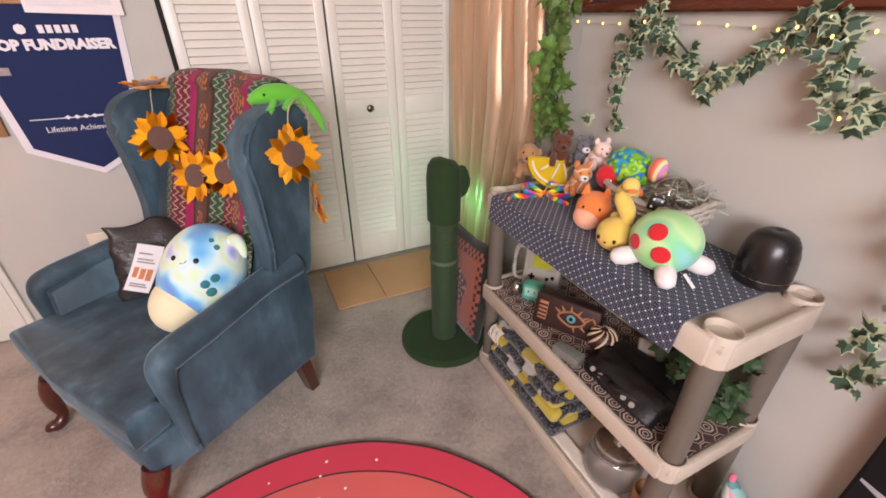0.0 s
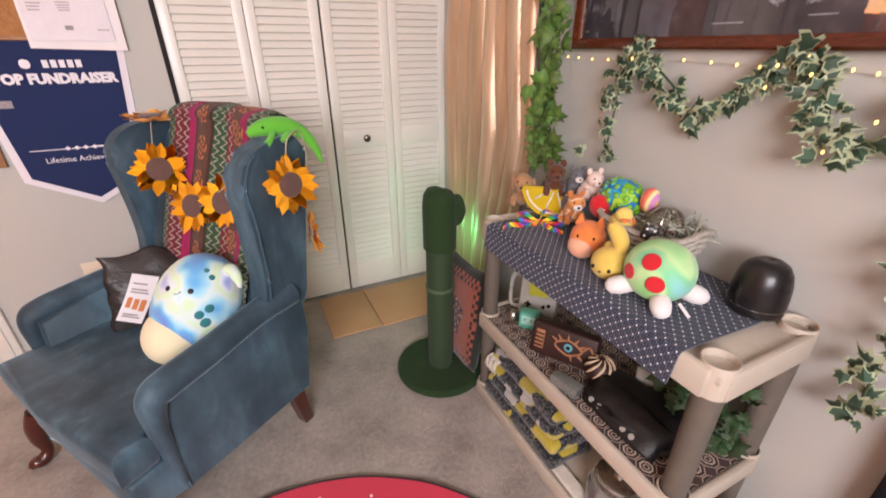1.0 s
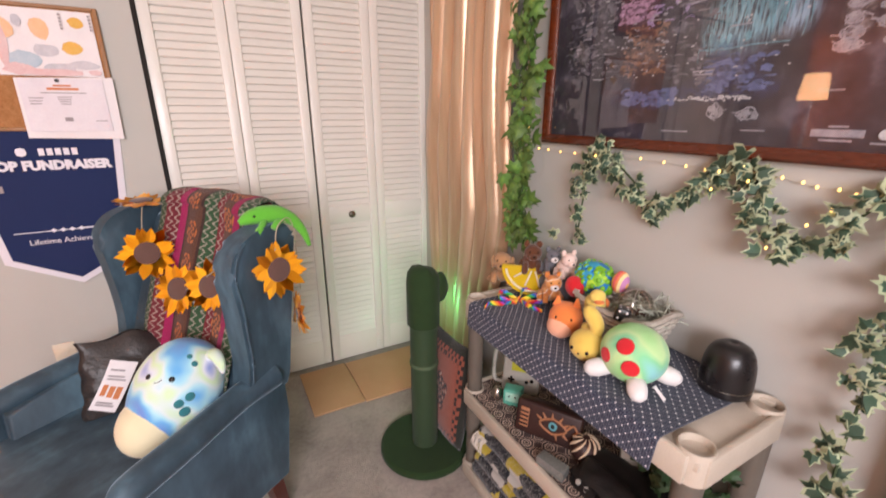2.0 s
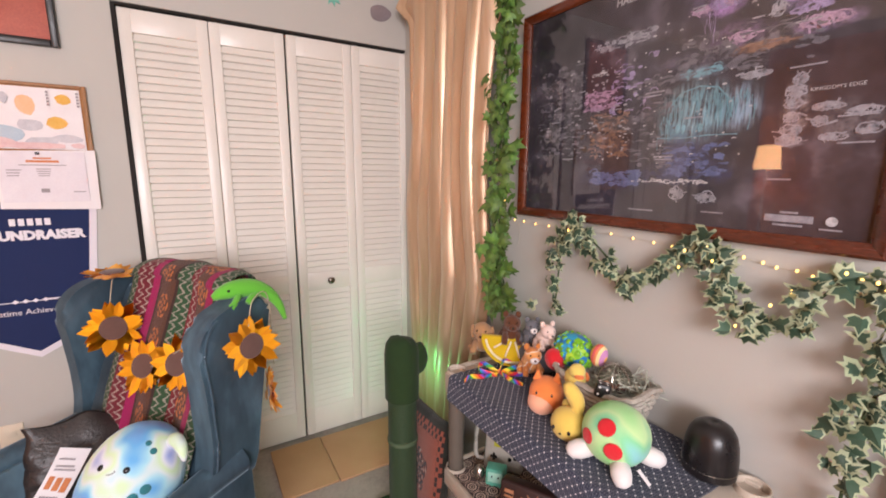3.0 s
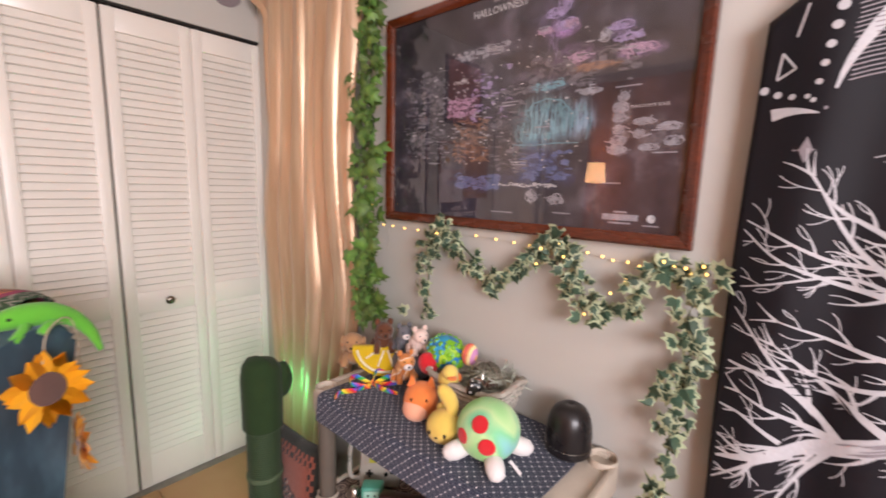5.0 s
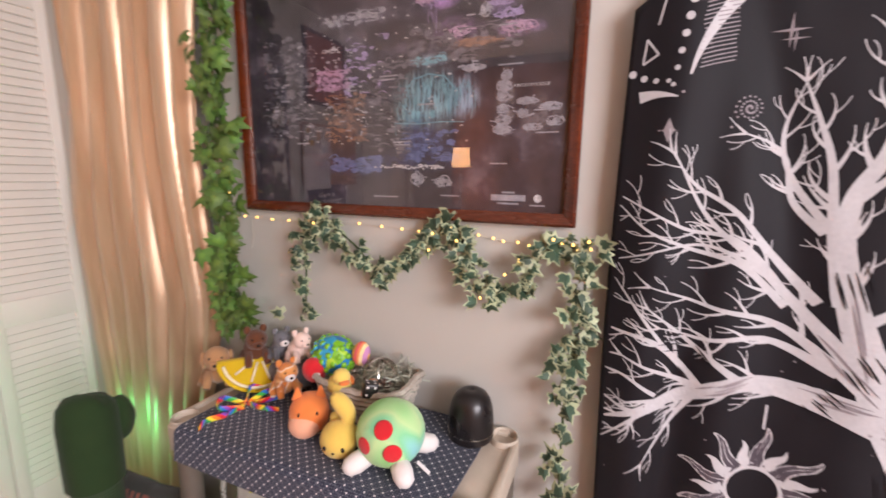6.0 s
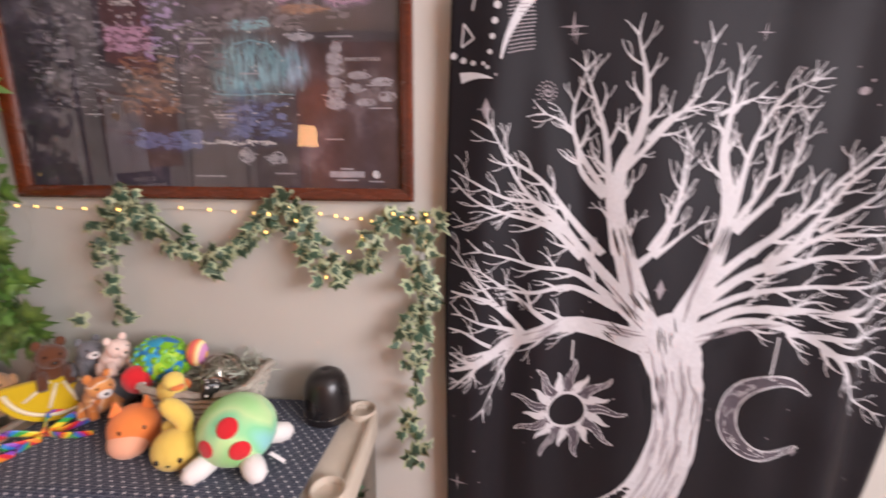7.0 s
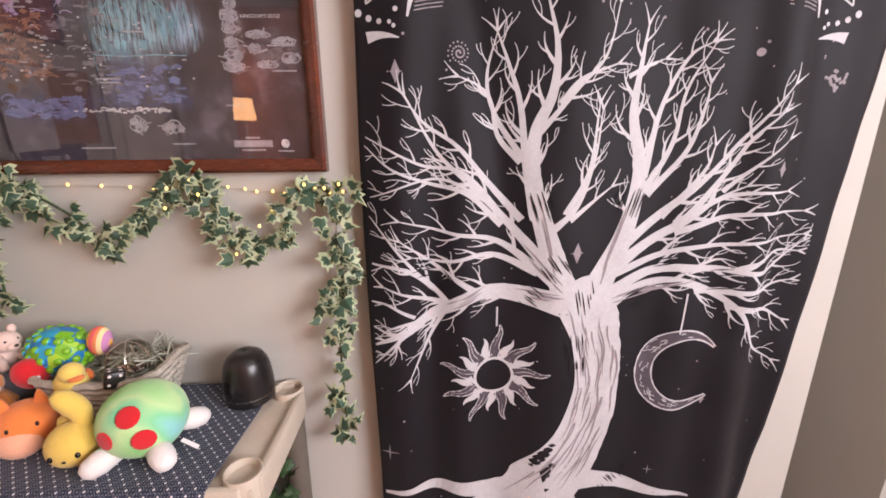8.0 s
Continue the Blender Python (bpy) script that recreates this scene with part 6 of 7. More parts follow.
def leaf_mesh(name, mats, inset, fold, curl, wide=1.0, uneven=0.0):
    half = [(0.0, 0.04), (-0.26, -0.10), (-0.56, 0.10), (-0.36, 0.30), (-0.50, 0.58), (-0.2, 0.56)]
    outline = half + [(0.0, 1.0)] + [(-x, y) for x, y in half[:0:-1]]
    c = (0.0, 0.36)
    lr = random.Random(int(inset * 100))
    bm = bmesh.new()

    def up(x, y):
        return Vector((x * wide, y, -fold * abs(x) - curl * (y - 0.3) ** 2))

    outer = [bm.verts.new(up(x, y)) for x, y in outline]
    inner = []
    for i, (x, y) in enumerate(outline):
        q = inset * (0.9 if i % 3 else 1.05) * (1 - uneven * lr.random())
        inner.append(bm.verts.new(up(c[0] + (x - c[0]) * q, c[1] + (y - c[1]) * q)))
    mid = bm.verts.new(up(*c) + Vector((0, 0, 0.02)))
    n = len(outline)
    for k in range(n):
        f = bm.faces.new((outer[k], outer[(k + 1) % n], inner[(k + 1) % n], inner[k]))
        f.material_index = 0
        f = bm.faces.new((inner[k], inner[(k + 1) % n], mid))
        f.material_index = 1
    return make(name, bm, mats, True, 60)


VARI = [leaf_mesh("leaf", [LEAF_EDGE, LEAF_DARK], i, f, c, w, 0.32) for i, f, c, w in ((0.93, 0.35, 0.5, 0.9), (0.80, 0.5, 0.9, 0.85), (0.95, 0.75, 0.3, 1.0), (0.70, 0.6, -0.4, 0.95), (0.90, 0.25, 1.1, 0.8), (0.97, 0.9, 0.6, 1.0))]
GREENS = [leaf_mesh("leaf", [LEAF_GREEN, LEAF_RIB], i, f, c, w) for i, f, c, w in ((0.45, 0.3, 0.5, 1.15), (0.35, 0.2, 0.8, 1.1), (0.5, 0.5, 0.3, 1.25))]

DEEP_GREEN = ivy_mat("ivy_deep_green", hexc("243a1e"), hexc("344e28"), 0.6)
DEEPS = [leaf_mesh("leaf", [DEEP_GREEN, DEEP_GREEN], i, f, c, w) for i, f, c, w in ((0.4, 0.3, 0.5, 1.15), (0.3, 0.5, 0.8, 1.1))]


def leaves_along(parent, pts, n, meshes, size, spread, depth, rng, droop=0.5):
    path = spline(pts, 12)
    for _ in range(n):
        k = rng.random() * (len(path) - 1.001)
        i = int(k)
        p = path[i] + (path[i + 1] - path[i]) * (k - i)
        y, z = p[1] + rng.gauss(0, spread * 0.5), p[2] + rng.gauss(0, spread * 0.5)
        x = p[0] - abs(rng.gauss(0, depth))
        s = size * rng.uniform(0.62, 1.2)
        nrm = Vector((-1, rng.gauss(0, 0.6), rng.gauss(0.25, 0.55))).normalized()
        tip = Vector((rng.gauss(0, 0.25), rng.gauss(0, 0.8), -droop + rng.gauss(0, 0.6)))
        tip = (tip - nrm * tip.dot(nrm)).normalized()
        side = tip.cross(nrm).normalized()
        m = Matrix((( side.x, tip.x, nrm.x, min(x, -0.012)), (side.y, tip.y, nrm.y, y), (side.z, tip.z, nrm.z, z), (0, 0, 0, 1))) @ Matrix.Diagonal((s, s, s, 1))
        part("leaf", rng.choice(meshes), None, parent, m=m)


irng = random.Random(21)
green_ivy = thing("ivy_garland", "fresh green artificial ivy garland hanging beside the curtain", "ivy garland")
gp = [(-0.085, -0.935, 2.40), (-0.085, -0.95, 2.0), (-0.085, -0.945, 1.70), (-0.085, -0.94, 1.45), (-0.085, -0.93, 1.20), (-0.085, -0.945, 1.03), (-0.08, -0.958, 0.92)]
part("stem", tube(spline(gp, 8), 0.004, 6), VINE, green_ivy)
part("stem", tube([(p[0] - 0.015 + 0.01 * math.sin(i), p[1] + 0.03 * math.sin(i * 0.9), p[2]) for i, p in enumerate(spline(gp, 8))], 0.003, 6), VINE, green_ivy)
leaves_along(green_ivy, gp, 300, GREENS, 0.052, 0.058, 0.03, irng)

vari_ivy = thing("ivy_garland", "variegated green and white artificial ivy swag pinned along the wall", "ivy garland")
strand_l = [(-0.03, -1.255, 1.257), (-0.04, -1.195, 1.215), (-0.045, -1.183, 1.10), (-0.045, -1.175, 0.985)]
swag = [(-0.03, -1.235, 1.262), (-0.035, -1.339, 1.194), (-0.045, -1.426, 1.135), (-0.04, -1.527, 1.200), (-0.03, -1.61, 1.258), (-0.04, -1.664, 1.205), (-0.045, -1.70, 1.125), (-0.045, -1.783, 1.137), (-0.035, -1.849, 1.222), (-0.03, -1.935, 1.228)]
strand_r = [(-0.03, -1.925, 1.229), (-0.04, -1.925, 1.094), (-0.045, -1.905, 0.971), (-0.045, -1.90, 0.811), (-0.045, -1.903, 0.63)]
for path, n in ((strand_l, 56), (swag, 160), (strand_r, 84)):
    part("stem", tube(spline(path, 8), 0.0028, 6), VINE, vari_ivy)
    leaves_along(vari_ivy, path, n, VARI, 0.038, 0.034, 0.028, irng, 0.35)

BULB = glow("warm_led", (1.0, 0.6, 0.16, 1), 3.2)
WIRE = surf("clear_wire", hexc("c9c2b2"), hexc("b5ad9c"), 0.4, 90)
lights = thing("fairy_lights", "string of tiny warm white fairy lights under the poster", "fairy lights")
line = spline([(-0.008, -0.925, 1.247), (-0.008, -1.10, 1.241), (-0.008, -1.34, 1.245), (-0.008, -1.52, 1.241), (-0.012, -1.62, 1.250), (-0.008, -1.71, 1.232), (-0.01, -1.80, 1.226), (-0.045, -1.88, 1.235), (-0.05, -1.95, 1.225)], 8)
part("wire", tube(line, 0.0007, 5), WIRE, lights)
part("wire", tube(spline([(-0.01, -0.95, 1.235), (-0.01, -0.955, 1.19), (-0.012, -0.945, 1.15)], 6), 0.0007, 5), WIRE, lights)
bulb_mesh = make("bulb", blob((0, 0, 0), (0.0028, 0.0028, 0.0036), 8), BULB)
for k in range(24):
    f = k / 24 * (len(line) - 1)
    i = int(f)
    p = line[i] + (line[i + 1] - line[i]) * (f - i)
    part("bulb", bulb_mesh, None, lights, m=pose(p[0] - 0.004, p[1] + irng.uniform(-0.006, 0.006), p[2] + irng.uniform(-0.003, 0.003)))
for y, z in ((-0.955, 1.185), (-0.95, 1.155), (-0.943, 1.32), (-1.585, 1.245), (-1.63, 1.262), (-1.645, 1.232), (-1.705, 1.105), (-1.76, 1.165), (-1.79, 1.2), (-1.86, 1.25), (-1.90, 1.242), (-1.93, 1.25), (-1.575, 1.205), (-1.24, 1.25)):
    part("bulb", bulb_mesh, None, lights, m=pose(-0.075, y, z))

# ---- things on the top shelf ----
TOP = 0.7605
TAN = plush_mat("tan_plush", hexc("b98d63"), hexc("a37850"))
BROWN = plush_mat("brown_plush", hexc("6a3d22"), hexc("532d18"))
GREY = plush_mat("grey_plush", hexc("77777c"), hexc("5c5c62"))
PINKISH = plush_mat("pale_pink_plush", hexc("ecd6cc"), hexc("e3c4b8"))
WHITEP = plush_mat("white_plush", hexc("f0ebe8"), hexc("e2dbd8"))
ORANGE = plush_mat("orange_plush", hexc("f08c4a"), hexc("e47a36"))
SALMON = plush_mat("salmon_plush", hexc("f4b898"), hexc("eca684"))
YELLOW = plush_mat("yellow_plush", hexc("e8ca66"), hexc("dab650"))
PALEY = plush_mat("pale_yellow_plush", hexc("f0d878"), hexc("e6c75a"))
RED = plush_mat("red_plush", hexc("d8202c"), hexc("c0161f"))
BLACKP = plush_mat("black_plush", hexc("1c1719"), hexc("282224"))
TIGER = tie_dye("striped_tiger_plush", [(0.40, "d08a4a"), (0.50, "e0a468"), (0.52, "f0e0cc"), (0.58, "c87a3a")], 26.0)


def critter(label, at, yaw, coat, face, s=1.0, ears="round", muzzle=None):
    """A small soft animal: body, head, ears, legs, muzzle and bead eyes."""
    t = thing("plush_toy", label, "plush toy", pose(at[0], at[1], at[2], 0, 0, yaw), "small plush animals on the shelf")
    part("body", blob((0, 0, 0.026 * s), (0.030 * s, 0.024 * s, 0.028 * s), 16, lump=0.1, seed=s), coat, t, angle=180)
    part("head", blob((0.026 * s, 0, 0.060 * s), (0.023 * s, 0.023 * s, 0.022 * s), 16, lump=0.05), face, t, angle=180)
    part("muzzle", blob((0.046 * s, 0, 0.053 * s), (0.011 * s, 0.012 * s, 0.009 * s), 12), muzzle or face, t, angle=180)
    part("nose", blob((0.056 * s, 0, 0.056 * s), (0.003 * s, 0.004 * s, 0.003 * s), 8), BEAD, t)
    for k in (-1, 1):
        if ears == "flop":
            part("ear", blob((0.022 * s, 0.023 * s * k, 0.056 * s), (0.009 * s, 0.006 * s, 0.017 * s), 10), coat, t, angle=180)
        else:
            part("ear", blob((0.02 * s, 0.016 * s * k, 0.081 * s), (0.005 * s, 0.008 * s, 0.01 * s), 10), coat, t, angle=180)
        part("eye", blob((0.044 * s, 0.01 * s * k, 0.066 * s), (0.0025 * s,) * 3, 8), BEAD, t)
        part("foreleg", tube([(0.018 * s, 0.016 * s * k, 0.03 * s), (0.034 * s, 0.019 * s * k, 0.012 * s), (0.04 * s, 0.02 * s * k, 0.006 * s)], [0.009 * s, 0.008 * s, 0.007 * s], 10), coat, t, angle=180)
        part("hind_leg", tube([(-0.012 * s, 0.018 * s * k, 0.02 * s), (0.0, 0.028 * s * k, 0.008 * s), (0.014 * s, 0.03 * s * k, 0.007 * s)], [0.011 * s, 0.009 * s, 0.008 * s], 10), coat, t, angle=180)
    return t


LEMON_RIND = plush_mat("lemon_yellow_plush", hexc("d8b818"), hexc("c8a60e"))
LEMON_PITH = plush_mat("lemon_pith_felt", hexc("f2ead0"), hexc("e8dcb8"))
lemon = thing("plush_cushion", "yellow plush lemon half-slice propped among the animals", "plush toy", pose(-0.128, -1.075, TOP, 0, -18, 226) @ Matrix.Scale(0.94, 4))


def half_disc(r, dx0, dx1, bevel):
    poly = [(r * math.cos(a), r - r * math.sin(a) * 0.92) for a in (math.pi * k / 24 for k in range(25))]
    return prism(poly, dx0, dx1, lambda a, b, d: (d, a, b - r * 0.08), bevel, 3)


LR = 0.118
part("rind", half_disc(LR, -0.03, 0.022, 0.012), LEMON_RIND, lemon, angle=60)
arc = [(0.024, LR * 0.86 * math.cos(a), LR * 0.92 - LR * 0.86 * math.sin(a) * 0.92) for a in (math.pi * (0.06 + 0.88 * k / 20) for k in range(21))]
part("pith", tube(arc, 0.0045, 8), LEMON_PITH, lemon, angle=180)
for k in range(1, 5):
    a = math.pi * k / 5
    part("segment_line", tube([(0.024, LR * 0.18 * math.cos(a), LR * 0.92 - LR * 0.16 * math.sin(a)), (0.024, LR * 0.72 * math.cos(a), LR * 0.92 - LR * 0.66 * math.sin(a))], 0.004, 6), LEMON_PITH, lemon, angle=180)
critter("tan floppy-eared plush dog on the shelf's far end", (-0.14, -0.925, TOP + 0.005), 225, TAN, TAN, 1.5, "flop")
critter("small brown plush camel on the lemon cushion", (-0.105, -1.035, TOP + 0.075), 235, BROWN, BROWN, 1.3)
critter("grey plush raccoon with a striped face", (-0.075, -1.10, TOP + 0.09), 240, GREY, GREY, 1.05, muzzle=WHITEP)
critter("pale pink plush pig leaning on the basket", (-0.085, -1.175, TOP + 0.10), 250, PINKISH, PINKISH, 1.05)
critter("striped orange and white plush tiger", (-0.15, -1.185, TOP + 0.035), 240, TIGER, TIGER, 1.15, muzzle=WHITEP)
prop = thing("plush_cushion", "dark grey cushion under the small plush animals", "cushion", pose(-0.07, -1.13, TOP))
part("cushion_body", blob((0, 0, 0.045), (0.05, 0.085, 0.046), 20, square=0.8), GREY, prop, angle=180)


def rainbow_mat():
    m, nt, b = blank("rainbow_satin_ribbon", 0.4, Sheen_Weight=0.2)
    uv = coords(nt, "UV")
    sep = nt.nodes.new("ShaderNodeSeparateXYZ")
    nt.links.new(uv, sep.inputs[0])
    f = ma(nt, "FRACT", ma(nt, "ADD", ma(nt, "MULTIPLY", sep.outputs[0], 2.2), ma(nt, "MULTIPLY", sep.outputs[1], 0.8)))
    link(nt, ramp(nt, f, [(k / 6, hexc(c)) for k, c in enumerate(("d8263a", "f08a2a", "f2dc3a", "3fae4a", "2e7ac8", "8a4ab8"))], "CONSTANT"), b.inputs["Base Color"])
    return m


RIB = rainbow_mat()
ribbon = thing("ribbon", "rainbow striped ribbon tied in a loose bow on the cloth", "ribbon")
for pts in ([(-0.20, -1.10, 0.0), (-0.24, -1.06, 0.03), (-0.27, -1.075, 0.022), (-0.22, -1.11, 0.004)], [(-0.20, -1.10, 0.004), (-0.165, -1.14, 0.032), (-0.15, -1.17, 0.018), (-0.19, -1.115, 0.002)],
            [(-0.205, -1.10, 0.004), (-0.26, -1.10, 0.006), (-0.31, -1.085, 0.012), (-0.335, -1.09, 0.003)], [(-0.20, -1.105, 0.004), (-0.21, -1.15, 0.01), (-0.19, -1.20, 0.003)], [(-0.2, -1.095, 0.006), (-0.16, -1.07, 0.025), (-0.13, -1.10, 0.01), (-0.12, -1.14, 0.004)]):
    path = spline(pts, 7)

    def band(u, v, path=path):
        k = u * (len(path) - 1)
        i = min(int(k), len(path) - 2)
        p = path[i] + (path[i + 1] - path[i]) * (k - i)
        d = path[i + 1] - path[i]
        s = np.array([-d[1], d[0], 0.35 * math.sin(u * 9)])
        s = s / (np.linalg.norm(s) + 1e-9)
        q = p + s * (v - 0.5) * 0.016
        return (q[0], q[1], TOP + 0.002 + max(q[2], 0.0))

    part("loop", sheet(24, 3, band, 0.0008, (1, 0.3)), RIB, ribbon, angle=180)

fox = thing("plush_toy", "round orange plush fox with a salmon belly on the cloth", "plush toy", pose(-0.222, -1.330, TOP, 0, 0, 215) @ Matrix.Scale(0.88, 4), "round plush toys on the shelf")
part("body", blob((0, 0, 0.055), (0.052, 0.054, 0.057), 28, square=0.92), ORANGE, fox, angle=180)
part("belly", blob((0.022, -0.010, 0.038), (0.042, 0.044, 0.039), 20), SALMON, fox, "salmon belly", angle=180)
for k in (-1, 1):
    part("ear", prism([(-0.016, 0.0), (0.016, 0.0), (0.004, 0.034), (-0.002, 0.034)], -0.007, 0.007, lambda a, b, d: (d, 0.03 * k + a, 0.098 + b), 0.005), ORANGE, fox, angle=180)
    part("eye", blob((0.043, 0.023 * k, 0.075), (0.004, 0.004, 0.006), 10), BEAD, fox)
bunny = thing("plush_toy", "small yellow plush bunny with one long bent ear", "plush toy", pose(-0.266, -1.450, TOP, 0, 0, 196) @ Matrix.Scale(0.92, 4), "round plush toys on the shelf")
part("body", blob((0, 0, 0.044), (0.044, 0.046, 0.045), 26, square=0.95), YELLOW, bunny, angle=180)
ear = spline([(-0.012, 0.018, 0.070, 0.013), (-0.016, 0.016, 0.100, 0.018), (-0.014, 0.006, 0.122, 0.020), (-0.008, -0.006, 0.142, 0.017), (-0.004, -0.014, 0.155, 0.008)], 5)
part("ear", tube([p[:3] for p in ear], [p[3] * 1.1 for p in ear], 12), YELLOW, bunny, angle=180)
ear = spline([(-0.02, -0.018, 0.076, 0.012), (-0.045, -0.026, 0.075, 0.014), (-0.06, -0.03, 0.05, 0.011), (-0.063, -0.032, 0.025, 0.005)], 5)
part("ear", tube([p[:3] for p in ear], [p[3] for p in ear], 12, flat=0.7), YELLOW, bunny, angle=180)
for k, z in ((-1, 0.036), (1, 0.036)):
    part("eye", blob((0.040, 0.022 * k, z + 0.006), (0.004, 0.005, 0.006), 10), BEAD, bunny)
part("nose", blob((0.0445, 0, 0.034), (0.002, 0.004, 0.0025), 8), BEAD, bunny)

SHELL = tie_dye("green_tie_dye_plush", [(0.34, "8fd07a"), (0.45, "a8dc94"), (0.52, "bfe0a0"), (0.58, "86cf9a"), (0.68, "8fd0d8"), (0.78, "a0c8e8")], 9.0)
turtle = thing("plush_toy", "green tie-dye plush dome with three red spots and white feet", "plush toy", pose(-0.234, -1.562, TOP, 0, 0, 183), "round plush toys on the shelf")
TB = ((0, 0, 0.068), (0.073, 0.074, 0.067), Euler((0, radians(8), 0)).to_matrix())
part("body", blob(*TB[:2], 36, turn=TB[2], square=0.95), SHELL, turtle, angle=180)
for a, b, r in ((12, 46, 0.020), (-20, 10, 0.018), (28, 6, 0.020)):
    on_body(a, b, r, RED, "spot", turtle, *TB, thick=0.16)
for a in (-38, 44, 130, 222):
    part("foot", tube([(0.05 * math.cos(radians(a)), 0.05 * math.sin(radians(a)), 0.032), (0.080 * math.cos(radians(a)), 0.080 * math.sin(radians(a)), 0.023), (0.099 * math.cos(radians(a)), 0.099 * math.sin(radians(a)), 0.019), (0.108 * math.cos(radians(a)), 0.108 * math.sin(radians(a)), 0.017)], [0.02, 0.022, 0.018, 0.008], 14), WHITEP, turtle, "white plush foot", angle=180)
part("sewn_tag", sheet(4, 2, lambda u, v: (0.012 + 0.010 * v, 0.070 + 0.028 * u, 0.026 - 0.020 * u), 0.0006), PAPER, turtle, "small white sewn-in label")

MATTE_BLACK = surf("matte_black_plastic", hexc("191617"), hexc("221e1f"), 0.3, 8, 600, 0.06, 0.0005)
diffuser = thing("oil_diffuser", "black dome oil diffuser with a thin light line near its base", "diffuser", pose(-0.082, -1.694, TOP) @ Matrix.Diagonal((0.86, 0.86, 0.95, 1.0)))
part("foot", lathe([(0, 0), (0.056, 0), (0.062, 0.006), (0.0635, 0.02), (0.0635, 0.0225), (0, 0.0225)], 48), MATTE_BLACK, diffuser)
part("seam", lathe([(0.0615, 0.0225), (0.0642, 0.0228), (0.0642, 0.0245), (0.0615, 0.0248)], 48), METAL, diffuser, "thin grey seam ring")
part("dome", lathe([(0.0632, 0.0248), (0.0628, 0.05), (0.0595, 0.08), (0.053, 0.102), (0.043, 0.117), (0.028, 0.1255), (0.008, 0.128), (0.006, 0.126), (0, 0.126)], 48), MATTE_BLACK, diffuser, angle=60)

# ---- woven basket and what is in it ----
WICKER = surf("grey_wicker", hexc("c4bcb0"), hexc("978d81"), 0.8, 30, 200, 0.4, vary=0.3)
basket = thing("wicker_basket", "small grey wicker basket full of toys", "basket", pose(-0.090, -1.412, TOP))


def rim_pt(a, h):
    k = 0.78 + 0.30 * h
    c, s = math.cos(a), math.sin(a)
    sq = (abs(c) ** 4 + abs(s) ** 4) ** -0.25
    return (0.072 * k * c * sq, 0.128 * k * s * sq, 0.004 + 0.090 * h + 0.030 * h * abs(math.sin(a)) ** 3)


for r in range(7):
    h = r / 6
    part("weaver", tube([Vector(rim_pt(2 * math.pi * j / 48, h)) * 1.0 + Vector((0, 0, 0.0015 * (-1) ** j)) for j in range(49)], 0.0075 if r < 6 else 0.009, 6), WICKER, basket)
for j in range(20):
    a = 2 * math.pi * j / 20
    part("stake", tube([rim_pt(a, 0.0), rim_pt(a, 0.5), rim_pt(a, 1.0)], 0.0045, 6), WICKER, basket)
part("bottom", prism([rim_pt(2 * math.pi * j / 24, 0)[:2] for j in range(24)], 0.001, 0.008, lambda a, b, d: (a, b, d)), WICKER, basket)
RAFFIA = surf("pale_green_raffia", hexc("c4c6b8"), hexc("9aa090"), 0.8, 60)
raffia = thing("raffia_filler", "pale green shredded paper filling the basket", "filler", pose(-0.095, -1.385, TOP), kind="stuff")
rb = bmesh.new()
for _ in range(150):
    a, q = irng.random() * 6.28, irng.random() ** 0.5
    x, y = 0.058 * q * math.cos(a), 0.1 * q * math.sin(a)
    z = 0.055 + irng.random() * 0.03
    pts = [(x, y, z), (x + irng.gauss(0, 0.014), y + irng.gauss(0, 0.014), z + irng.uniform(0.0, 0.022)), (x + irng.gauss(0, 0.024), y + irng.gauss(0, 0.024), z + irng.uniform(-0.004, 0.028))]
    tube(pts, 0.0012, 4, bm=rb)
for _ in range(110):
    x, y = irng.uniform(-0.01, 0.062), -0.03 - 0.115 * irng.random() ** 0.8
    z = 0.06 + 0.05 * irng.random() + 0.25 * max(0.0, x - 0.02)
    pts = [(x, y, z), (x + irng.gauss(0, 0.016), y + irng.gauss(0, 0.016), z + irng.uniform(0.0, 0.024)), (min(x + irng.gauss(0, 0.026), 0.072), y + irng.gauss(0, 0.026), z + irng.uniform(-0.006, 0.034))]
    tube(pts, 0.0017, 4, bm=rb)
part("strands", rb, RAFFIA, raffia)


def popit_mat():
    m, nt, b = blank("blue_green_silicone", 0.35)
    co = coords(nt)
    v = nd(nt, "ShaderNodeTexVoronoi", {"Vector": co, "Scale": 42.0}, 1)
    sep = nt.nodes.new("ShaderNodeSeparateColor")
    nt.links.new(v, sep.inputs[0])
    link(nt, ramp(nt, sep.outputs[0], [(0.0, hexc("2a7ab8")), (0.35, hexc("3aa0c8")), (0.55, hexc("7ab82a")), (0.8, hexc("a8d040"))], "CONSTANT"), b.inputs["Base Color"])
    return m


POPIT = popit_mat()
pop = thing("popper_ball", "blue and green bubble popper ball in the basket", "toy ball", pose(-0.085, -1.300, TOP + 0.135, 10, 0, 0))
part("ball", blob((0, 0, 0), (0.05, 0.06, 0.052), 28), POPIT, pop, angle=180)
bub = make("bubble", blob((0, 0, 0), (0.0085, 0.0085, 0.006), 10), POPIT)
for r in range(-2, 3):
    for k in range(12):
        a, b = 2 * math.pi * (k + 0.5 * (r % 2)) / 12, radians(r * 24)
        d = Vector((math.cos(a) * math.cos(b), math.sin(a) * math.cos(b), math.sin(b)))
        p = Vector((d.x * 0.05, d.y * 0.06, d.z * 0.052))
        part("bubble", bub, None, pop, m=Matrix.Translation(p) @ d.to_track_quat("Z", "Y").to_matrix().to_4x4())


